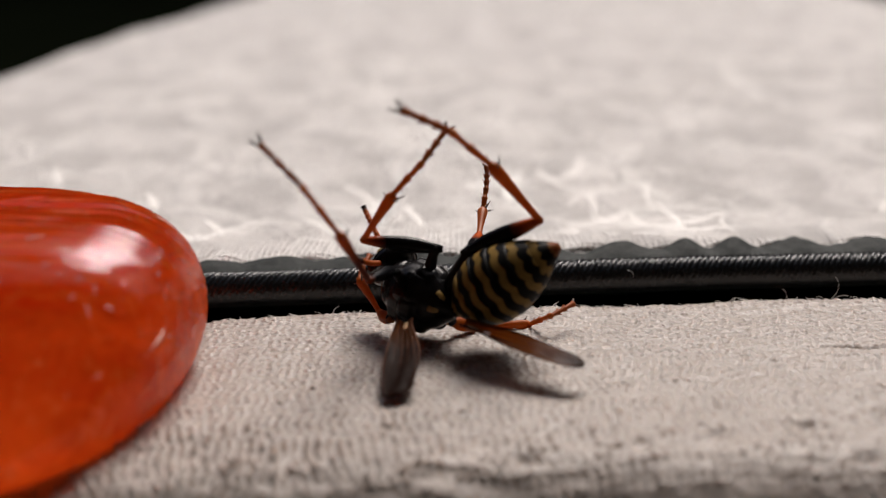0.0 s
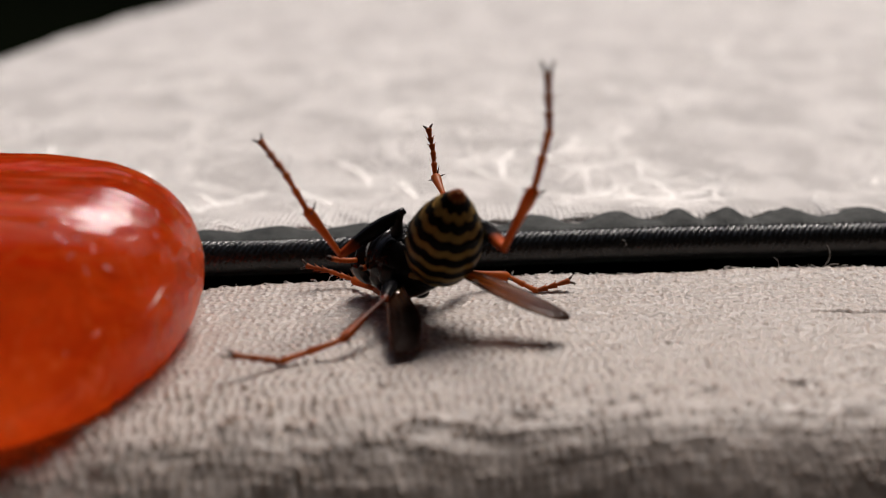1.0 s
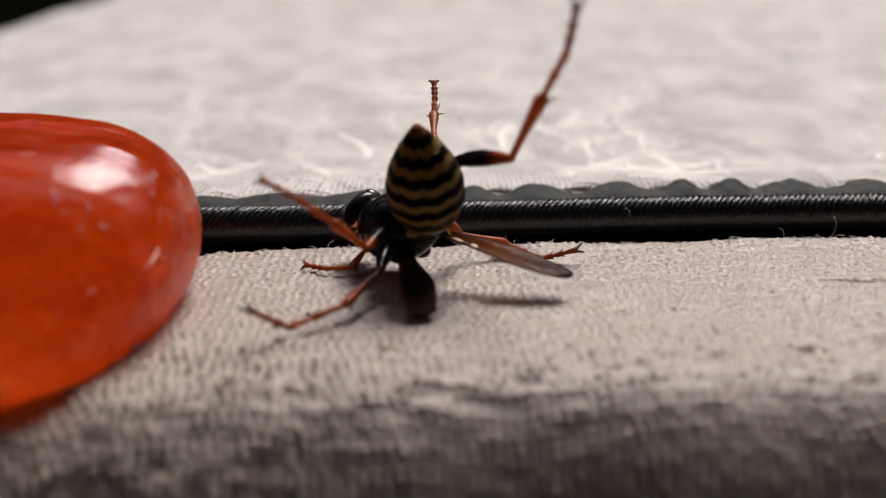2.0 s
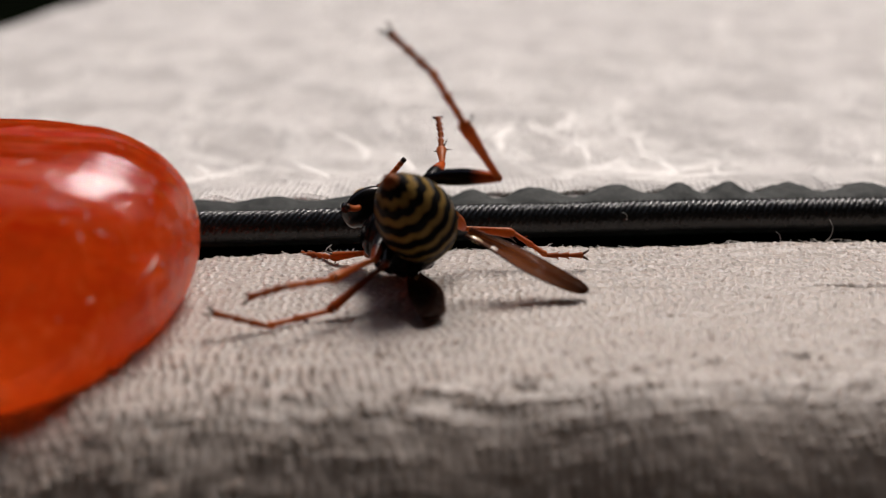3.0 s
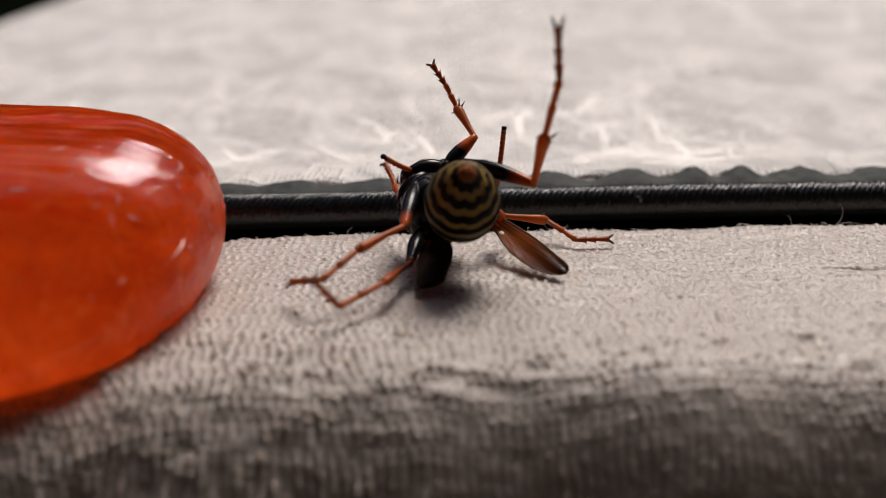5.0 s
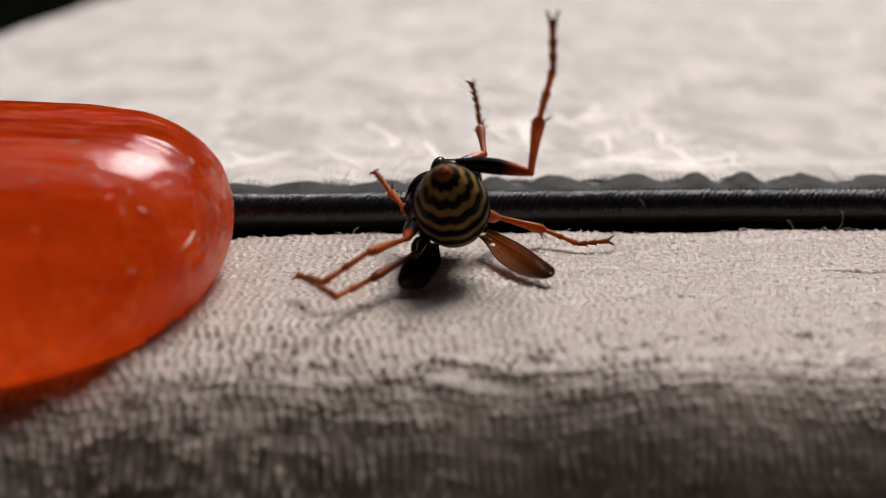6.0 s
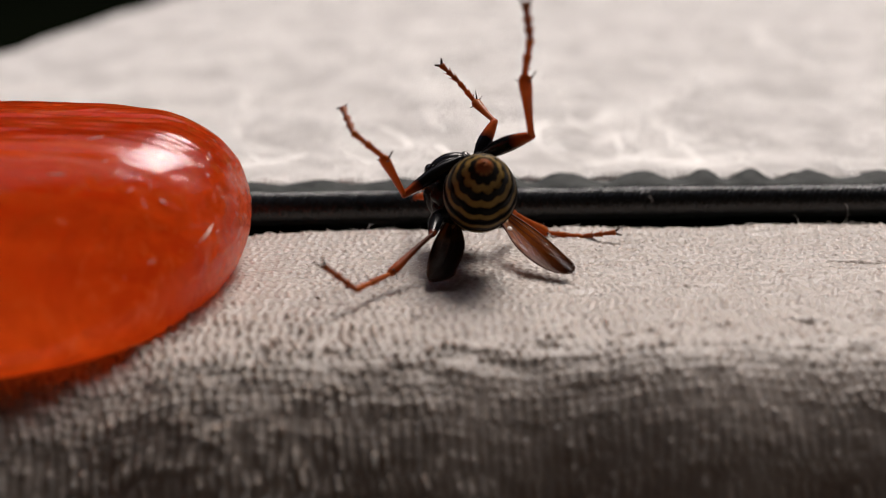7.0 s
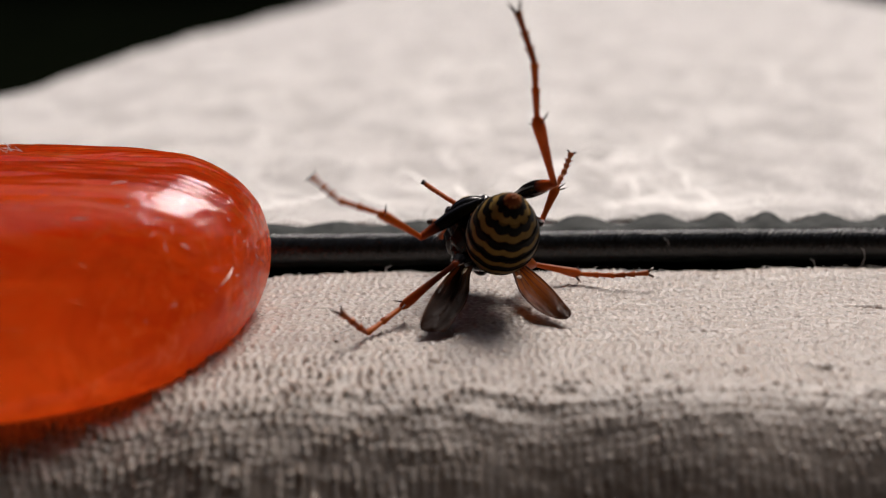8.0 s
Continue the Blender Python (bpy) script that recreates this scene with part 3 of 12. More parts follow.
def build_fibres():
    """Loose fibre ends along the seam and on the canvas."""
    rng = random.Random(4)
    pieces = []
    for i in range(8000):
        x = rng.uniform(-20, 32)
        edge = i % 60 == 0
        v = rng.uniform(4.4, 6.0) if edge else rng.uniform(4.5, 30)
        sx, sy, sz = front_surface(x, v)
        size = rng.uniform(0.2, 0.8) if edge else rng.uniform(0.15, 0.45)
        a, lift = rng.uniform(0, 6.3), rng.uniform(0.15, 0.8) if edge else rng.uniform(0.1, 0.55)
        b = a + rng.uniform(-1.2, 1.2)
        p = Vector((sx, sy, sz - 0.01))
        q = p + Vector((math.cos(a), math.sin(a), lift)) * size * 0.5
        r = q + Vector((math.cos(b), math.sin(b), lift * rng.uniform(-0.8, 0.8))) * size * 0.5
        pieces.append(tube([(*p, 0.017), (*q, 0.015), (*r, 0.008)], 4))
    # longer curled hairs on the piping and along the seam
    for x, z, size, turn in ((13.35, 0.75, 0.55, 1.2), (21.2, -0.5, 1.0, 2.2), (27.3, -0.5, 1.3, 0.5), (28.6, -0.3, 1.1, 2.6), (24.0, -0.6, 0.8, 0.9), (-10.5, -0.6, 0.8, 1.9)):
        rings = []
        for k in range(9):
            a = turn + k * 0.22
            p = (x, seam(x) - 1.42 - (2.6 if z < 0 else 0.0), z) if not k else (p[0] + size * 0.2 * math.cos(a), p[1] - 0.03, p[2] + size * 0.2 * math.sin(a))
            rings.append((*p, 0.013 if k < 8 else 0.005))
        pieces.append(tube(rings, 5))
    tagged(mesh_object("loose_fibres", *joined(*pieces), FIBRE), "fine pale loose cotton fibres on the canvas", "fibres", kind="stuff")


def build_surroundings():
    s = 40
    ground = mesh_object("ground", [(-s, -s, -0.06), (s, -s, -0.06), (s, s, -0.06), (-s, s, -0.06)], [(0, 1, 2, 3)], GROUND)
    tagged(ground, "ground beyond the cushion, its shade painted as near-black", "ground", kind="structure")
    # walls and ceiling out of view, added to block sky and sun
    for name, at, size in (("unseen_wall_south", (0, -0.70, 0.67), (3.2, 0.12, 1.46)), ("unseen_wall_west", (-1.54, 0.0, 0.67), (0.12, 1.28, 1.46)),
                           ("unseen_wall_east", (1.54, 0.0, 0.67), (0.12, 1.28, 1.46)), ("unseen_wall_north", (0, 2.9, 1.1), (12, 0.2, 2.32)), ("ceiling", (0, -0.28, 1.46), (3.2, 0.96, 0.12))):
        bm = bmesh.new()
        bmesh.ops.create_cube(bm, size=1, matrix=Matrix.Translation(at) @ Matrix.Diagonal((*size, 1)))
        me = bpy.data.meshes.new(name)
        bm.to_mesh(me)
        bm.free()
        me.materials.append(UNSEEN_WALL)
        tagged(new(name, me), "unseen brown boards added to block and warm the light", "ceiling" if name == "ceiling" else "wall", kind="structure")


# ---------------------------------------------------------------- the candy
def candy_skin(a, b):
    """A point of the candy's skin, in millimetres: a runs round it, b from its foot up to its top."""
    def power(c, e):
        return math.copysign(abs(c) ** e, c)
    rim = 5.5 * (max(0.0, math.cos(b)) ** (1.086 if b > 0 else 0.763) - 1)
    z = 6.04 + (5.75 if b > 0 else 6.04) * math.sin(b)
    ca, sa = power(math.cos(a), 0.805), power(math.sin(a), 0.805)
    x, y = (21.04 + rim) * ca, ((13.5 if sa > 0 else 18.25) + rim) * sa
    y += 0.763 * z * max(0.0, -sa)
    top, end = smooth(10.1, 11.1, z), smooth(16, 20.5, x) * smooth(1, 4, z)
    lump = 0.16 * noise.noise((x * 0.16, y * 0.16, z * 0.3)) + 0.04 * noise.noise((x * 0.5, y * 0.5, z * 0.6 + 3))
    drawn = 0.30 * abs(noise.noise((x * 0.10, y * 0.9, 7))) + 0.12 * abs(noise.noise((x * 0.2, y * 2.2, 17)))
    facet = 0.22 * abs(noise.noise((x * 0.35 + z * 0.5, y * 0.35, z * 0.28 + 2))) + 0.10 * abs(noise.noise((x * 0.9, y * 0.8 + z * 0.5, z * 0.7)))
    out = Vector((x / 21, y / 14, (z - 6) / 6)).normalized() * (lump - drawn * top - facet * end)
    return x + out.x, y + out.y, max(0.0, z + out.z * smooth(1, 5, z))


def build_candy():
    candy = tagged(new("hard_candy"), "glossy translucent orange hard candy lying on the canvas", "candy")
    candy.matrix_basis = place(-35.67, -4.33, -1.47)
    sides, turns = 360, [-math.pi / 2 * s / 42 for s in range(41, 0, -1)] + [math.pi / 2 * s / 70 for s in range(70)]
    rounds = [2 * math.pi * k / sides for k in range(sides)]
    verts, faces = [Vector(candy_skin(a, b)) * MM for b in turns for a in rounds], []
    crown = [verts[-sides + k].copy() for k in range(sides)]
    middle = sum(crown, Vector()) / sides
    for step in range(1, 24):
        for p in crown:
            q = p.lerp(middle, step / 24)
            drawn = 0.30 * abs(noise.noise((q.x * 100, q.y * 900, 7))) + 0.12 * abs(noise.noise((q.x * 200, q.y * 2200, 17)))
            q.z += (0.35 * smooth(0, 1, step / 24) - drawn * smooth(0, 0.2, step / 24) + 0.15 * smooth(0, 0.2, step / 24)) * MM
            verts.append(q)
    rows = len(turns) + 23
    for j in range(rows - 1):
        for k in range(sides):
            m = (k + 1) % sides
            faces.append((j * sides + k, j * sides + m, (j + 1) * sides + m, (j + 1) * sides + k))
    faces += [tuple(reversed(range(sides))), tuple(range((rows - 1) * sides, rows * sides))]
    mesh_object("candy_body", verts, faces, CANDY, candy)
    # small chips, cracks and scratches; pale and amber colours paint their glints
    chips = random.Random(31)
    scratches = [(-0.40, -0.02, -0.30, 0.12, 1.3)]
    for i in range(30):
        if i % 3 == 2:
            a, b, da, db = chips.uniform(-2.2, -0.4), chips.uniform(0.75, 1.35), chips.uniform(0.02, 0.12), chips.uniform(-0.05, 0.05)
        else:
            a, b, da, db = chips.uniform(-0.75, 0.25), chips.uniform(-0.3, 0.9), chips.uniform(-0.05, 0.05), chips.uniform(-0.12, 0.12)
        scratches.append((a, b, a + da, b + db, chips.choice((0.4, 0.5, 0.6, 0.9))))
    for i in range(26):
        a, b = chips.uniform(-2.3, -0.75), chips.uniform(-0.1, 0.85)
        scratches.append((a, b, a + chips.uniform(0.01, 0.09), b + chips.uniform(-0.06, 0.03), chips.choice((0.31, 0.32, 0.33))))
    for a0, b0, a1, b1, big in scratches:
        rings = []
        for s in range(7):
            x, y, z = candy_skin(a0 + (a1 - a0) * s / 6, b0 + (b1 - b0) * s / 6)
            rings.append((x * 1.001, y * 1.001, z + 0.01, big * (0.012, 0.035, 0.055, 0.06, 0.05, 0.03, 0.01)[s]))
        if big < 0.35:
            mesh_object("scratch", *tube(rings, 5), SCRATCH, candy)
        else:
            mesh_object("chip_edge", *tube(rings, 5), CHIP_GLINT, candy, "" if big < 1 else "bright edge of a small chip")
    rng = random.Random(9)
    pieces = []
    for i in range(16):
        p = Vector((3.0 + rng.uniform(-0.6, 0.6), 4.5 + rng.uniform(-0.5, 0.5), 11.5))
        rings = [(*p, 0.03)]
        for s in range(4):
            p = p + Vector((rng.uniform(-0.5, 0.5), rng.uniform(-0.3, 0.3), rng.uniform(-0.02, 0.4)))
            rings.append((*p, 0.022))
        pieces.append(tube(rings, 4))
    mesh_object("lint", *joined(*pieces), FIBRE, candy, "tuft of pale lint stuck on top")


# ---------------------------------------------------------------- the wasp
moving = {}


def spike(x, y, z, dx, dy, dz, r):
    return tube([(x, y, z, r), (x + dx * 0.6, y + dy * 0.6, z + dz * 0.6, r * 0.6), (x + dx, y + dy, z + dz, r * 0.12)], 5)


def build_coxa(key, wasp, thick):
    """The black joint that carries a thigh, thickening towards the body."""
    rings = [(0, 0, 0.30, thick * 0.2), (0, 0, 0.22, thick * 0.5), (0, 0, 0.05, thick * 0.74), (0, 0, -0.2, thick * 0.84), (0, 0, -0.42, thick * 0.72),
             (0, 0, -0.62, thick * 0.78), (0, 0, -1.1, thick * 0.92), (0, 0, -1.8, thick * 1.05), (0, 0, -2.5, thick * 1.05), (0, 0, -2.9, thick * 0.6)]
    moving[key + "_coxa"] = mesh_object("coxa", *tube(rings, 14, 0.9), JOINT, wasp)


def build_leg(key, wasp, lengths, thick, thigh, shin_mat):
    f, t, a, b = lengths
    femur = tube([(0, 0, -0.5, thick * 0.5), (0, 0, -0.1, thick * 0.66), (0, 0.02, f * 0.1, thick * 0.82), (0, 0.08, f * 0.25, thick * 1.06), (0, 0.1, f * 0.5, thick * 1.1),
                  (0, 0.06, f * 0.75, thick * 0.86), (0, 0, f * 0.93, thick * 0.62), (0, 0, f + 0.1, thick * 0.5), (0, 0, f + 0.2, thick * 0.2)], 14, 0.85)
    moving[key + "_femur"] = mesh_object("femur", *femur, thigh, wasp)
    shin = tube([(0, 0, -0.22, thick * 0.25), (0, 0, -0.08, thick * 0.46), (0, 0, t * 0.08, thick * 0.40), (0, 0.03, t * 0.3, thick * 0.45), (0, 0.03, t * 0.6, thick * 0.60),
                 (0, 0, t * 0.82, thick * 0.76), (0, 0, t * 0.94, thick * 0.76), (0, 0, t + 0.03, thick * 0.52), (0, 0, t + 0.14, thick * 0.3)], 14, 0.85)
    moving[key + "_tibia"] = tibia = mesh_object("tibia", *shin, shin_mat, wasp)
    spurs = joined(spike(thick * 0.5, 0, t * 0.93, 0.52, 0.2, 0.5, 0.075), spike(thick * 0.3, -0.16, t * 0.93, 0.32, -0.44, 0.5, 0.07), spike(-thick * 0.55, 0.08, t * 0.9, -0.3, 0.08, 0.2, 0.06))
    mesh_object("spur", *spurs, CLAW, tibia, "dark pointed spurs")
    w = thick * 0.42
    rings = []
    for i in range(2):
        z0, z1 = a * i * 0.58, a * (0.58 + 0.42 * i)
        rings += [(0, 0, z0, w * 0.66), (0, 0, z0 + 0.15, w * 0.78), (0, 0, z0 + (z1 - z0) * 0.7, w * 0.95), (0, 0, z1 - 0.14, w * 1.22), (0, 0, z1 - 0.03, w * 0.8)]
    rings += [(0, 0, a + 0.06, w * 0.8), (0, 0, a + 0.14, w * 0.4)]
    hairs = [spike(w * math.cos(k * 2.4) * 0.9, w * math.sin(k * 2.4) * 0.9, a * (0.2 + 0.1 * k), 0.14 * math.cos(k * 2.4), 0.14 * math.sin(k * 2.4), 0.13, 0.03) for k in range(8)]
    moving[key + "_tarsus"] = mesh_object("tarsus", *joined(tube(rings, 10), *hairs), ORANGE, wasp)
    rings = []
    for i in range(3):
        z0, z1 = b * (0, 0.3, 0.56)[i], b * (0.3, 0.56, 0.9)[i]
        rings += [(0, 0, z0, w * 0.62), (0, 0, z0 + 0.1, w * 0.74), (0, 0, z1 - 0.24, w * 1.02), (0, 0, z1 - 0.12, w * 1.26), (0, 0, z1 - 0.02, w * 0.6)]
    w *= 1.12
    barbs = [spike(s * w * 0.8, 0, b * z, s * 0.15, 0.03, 0.16, 0.035) for z in (0.25, 0.51) for s in (-1, 1)]
    moving[key + "_foot"] = foot = mesh_object("foot", *joined(tube(rings, 10), *barbs), FOOT, wasp)
    for s in (-1, 1):
        claw = tube([(s * 0.05, 0, b * 0.86, 0.10), (s * 0.18, 0.02, b * 0.94, 0.09), (s * 0.31, 0.08, b * 1.02, 0.065), (s * 0.33, 0.26, b * 1.05, 0.02)], 6)
        mesh_object("claw", *claw, CLAW, foot, "dark hooked claw")


def build_abdomen(wasp):
    """Six overlapping banded rings, tapering to the sting."""
    profile = [(0, 0.35), (0.5, 0.62), (1.0, 1.25), (1.6, 1.8), (2.4, 2.2), (3.3, 2.38), (4.2, 2.36), (5.1, 2.15), (6.0, 1.78), (6.8, 1.32), (7.5, 0.86), (8.0, 0.48), (8.4, 0.16)]

    def radius(z):
        return float(np.interp(z, [p[0] for p in profile], [p[1] for p in profile]))
    abdomen = mesh_object("abdomen", *tube([(0, 0, z, radius(z) * 0.94) for z in np.linspace(0, 8.3, 40)], 36), BANDED, wasp, "yellow and black banded abdomen")
    moving["abdomen"] = abdomen
    edges = [0.3, 1.95, 3.25, 4.5, 5.75, 6.95, 8.4]
    for i in range(6):
        z0, z1 = edges[i] - (0.3 if i else 0), edges[i + 1]
        rings = []
        for s in np.linspace(0, 1, 12):
            z = z0 + (z1 - z0) * s
            lift = 0.045 * smooth(0.2, 1.0, s) - 0.05 * (1 - smooth(0, 0.3, s))
            rings.append((0, 0, z, max(0.1, radius(z) + lift)))
        rings.append((0, 0, z1 - 0.03, max(0.06, radius(z1) - 0.06)))
        mesh_object("abdomen_ring", *tube(rings, 44), BANDED, abdomen)


def build_wasp():
    wasp = tagged(new("wasp"), "paper wasp with orange legs lying on its back, kicking", "wasp")
    moving["wasp"] = wasp
    build_abdomen(wasp)
    profile = ((-0.3, 0.35), (0.1, 0.8), (0.6, 1.4), (1.4, 1.95), (2.5, 2.2), (3.6, 2.05), (4.5, 1.55), (5.2, 0.9), (5.5, 0.3))
    body = tube([(0, 0.08, z, float(np.interp(z, *zip(*profile)))) for z in np.linspace(-0.3, 5.5, 30)], 32)
    thorax = mesh_object("thorax", *body, BLACK, wasp, "glossy black thorax")
    moving["thorax"] = thorax
    def plate(name, z0, z1, a0, a1, lift, material, label=""):
        """A piece of the thorax's skin, set a little proud, with rounded edges."""
        def skin(u, v):
            a, z = radians(a0 + (a1 - a0) * u), z0 + (z1 - z0) * v
            rim = smooth(0, 0.25, min(u, 1 - u)) * smooth(0, 0.25, min(v, 1 - v))
            r = float(np.interp(z, [q[0] for q in profile], [q[1] for q in profile])) + lift * rim - 0.03
            return r * math.cos(a), 0.08 + r * math.sin(a), z
        mesh_object(name, *sheet(span((0, 1, 14)), span((0, 1, 14)), skin), material, thorax, label)
    for side in (-1, 1):
        mid = 90 + side * 90
        plate("side_plate", 1.1, 2.4, mid - 42, mid + 38, 0.24, BLACK)
        plate("side_plate", 2.5, 3.9, mid - 36, mid + 40, 0.22, BLACK)
        plate("side_plate", 1.4, 2.9, mid + side * 50 - 24, mid + side * 50 + 24, 0.2, BLACK)
        plate("yellow_mark", 0.30, 0.98, 270 + side * 22 - 8, 270 + side * 22 + 8, 0.07, YELLOW, "small yellow mark")
        mesh_object("coxa", *egg(side * 0.8, 1.5, 1.4, 0.6, 0.7, 0.75), BLACK, thorax)
        mesh_object("coxa", *egg(side * 0.7, 1.6, 2.8, 0.55, 0.7, 0.7), BLACK, thorax)
    plate("back_plate", 1.5, 3.6, 235, 305, 0.18, BLACK)
    plate("collar", 4.0, 5.0, 180, 360, 0.16, BLACK)
    head = mesh_object("head", *egg(0, 0, 0.5, 1.75, 1.5, 0.95, 18, 28), BLACK, wasp, "black head")
    moving["head"] = head
    for s in (-1, 1):
        mesh_object("eye", *egg(s * 1.3, 0.1, 0.7, 0.55, 1.1, 0.8), EYE, head, "dark glossy compound eye")
    mesh_object("face_mark", *egg(0, -0.7, 1.2, 0.6, 0.35, 0.3), YELLOW, head, "yellow face mark")
    # a2 also stands in for an orange leg, from 4.0 to 5.2 s
    for key in ("a1", "a2"):
        rings = [(0, 0, 0, 0.16), (0, 0, 0.9, 0.19), (0, 0.02, 1.0, 0.13)]
        for i in range(9):
            z = 1.05 + 0.33 * i
            y = 0.02 * i * i * 0.4
            rings += [(0, y, z, 0.165), (0, y, z + 0.24, 0.185), (0, y, z + 0.31, 0.16)]
        moving[key] = mesh_object("antenna", *tube(rings, 10), FEELER, wasp, "orange jointed antenna with a dark tip")
    for key, s in (("wing_l", -1), ("wing_r", 1)):
        build_wing(key, s, wasp)
    for key, lengths, thick, thigh, shin_mat in LEGS:
        build_leg(key, wasp, lengths, thick, thigh, shin_mat)
        build_coxa(key, wasp, thick)


def build_wing(key, s, wasp):
    """A wing folded lengthwise into a narrow strip."""
    long = 8.2
    def film(u, v):
        wide = (0.42 + 0.54 * smooth(0, 0.55, v)) * (1 - 0.10 * smooth(0.6, 0.9, v)) * math.sqrt(max(0.02, 1 - max(0.0, (v - 0.66 - 0.22 * u) / (0.34 - 0.22 * u)) ** 2.6))
        wide *= 1.0 if s > 0 else 1.12
        x = (u - 0.5) * 2 * wide + 0.55 * (0.96 - wide) * s
        y = 0.5 * abs(u - 0.5) * (1 - 0.4 * v) + 0.06 * math.sin(u * 9 + v * 3) * (0.4 + v) + 0.25 * math.sin(v * 3)
        return x, y, v * long
    verts, faces = sheet(span((0, 1, 22)), span((0, 1, 46)), film)
    wing = mesh_object("wing", verts, faces, WING if s > 0 else SHADED_WING, wasp, "smoky brown folded wing" if s > 0 else "brown wing folded double, body shade painted in")
    thick = wing.modifiers.new("thick", "SOLIDIFY")
    thick.thickness, thick.offset = 0.00005, 0
    moving[key] = wing
    if s < 0:
        # the hind wing lies folded against the fore wing
        verts, faces = sheet(span((0, 1, 16)), span((0, 1, 30)), lambda u, v: (film(0.08 + 0.8 * u, v)[0] + 0.12, film(u, v)[1] - 0.22, film(u, v)[2] * 0.97))
        hind = mesh_object("hind_wing", verts, faces, HIND, wing, "brown hind wing folded underneath")
        thick = hind.modifiers.new("thick", "SOLIDIFY")
        thick.thickness, thick.offset = 0.00005, 0
    hinge = egg(0.1 * s, 0.12, 0.7, 0.24, 0.12, 0.5, 8, 12)
    mesh_object("wing_hinge", *hinge, HINGE, wing, "pale glossy wing base")
    if s > 0:
        # a small pale egg stands in for the glint near the hinge
        x, y, z = film(0.22, 0.24)
        mesh_object("wing_glint", *egg(x, y + 0.06, z, 0.17, 0.07, 0.24, 8, 12), GLINT, wing, "pale shiny fold of the wing film")
    for u0, u1 in ((0.02, 0.03), (0.28, 0.2), (0.42, 0.5), (0.6, 0.72), (0.8, 0.88), (0.98, 0.97)):
        rings = []
        for i in range(13):
            v = i / 12 * 0.97
            x, y, z = film(u0 + (u1 - u0) * v, v)
            rings.append((x, y, z, 0.055 * (1.25 - v * 0.8) * (1.25 if u0 in (0.02, 0.98) else 0.75)))
        mesh_object("vein", *tube(rings, 6), VEIN, wing)


LEGS = [
    ("A", (5.0, 4.8, 3.8, 4.0), 0.54, THIGH_LONG, ORANGE),
    ("B", (2.8, 2.8, 1.7, 1.9), 0.45, THIGH_SHORT, ORANGE),
    ("G", (2.4, 2.6, 1.7, 1.9), 0.42, ORANGE, ORANGE),
    ("C", (2.4, 3.3, 2.6, 2.7), 0.45, ORANGE, ORANGE),
    ("D", (3.6, 4.4, 3.8, 3.6), 0.46, THIGH_LONG, MAROON),
    ("E", (4.5, 4.2, 3.3, 3.4), 0.48, THIGH_LONG, ORANGE),
]

def build_crumbs():
    rng = random.Random(2)
    for x, y, r in ((-8.1, -5.5, 0.16), (-9.7, -7.6, 0.13), (-9.2, -7.2, 0.12), (-2.0, -12.2, 0.10)):
        verts, faces = egg(0, 0, 0, r, r * 0.85, r * 0.7, 6, 9)
        verts = [v * (1 + 0.3 * noise.noise(v * 9000 + Vector((x, y, 0)))) for v in verts]
        ob = mesh_object("crumb", verts, faces, CLAW)
        ob.matrix_basis = place(x, y, front_surface(x, seam(x) - y)[2] + r * 0.5)
        tagged(ob, "tiny dark brown crumb lying on the canvas", "crumb", "crumbs on the canvas")


build_surroundings()
CUSHION = build_cushion()
build_woven_lines(CUSHION)
build_crumbs()
build_candy()
build_wasp()
build_fibres()


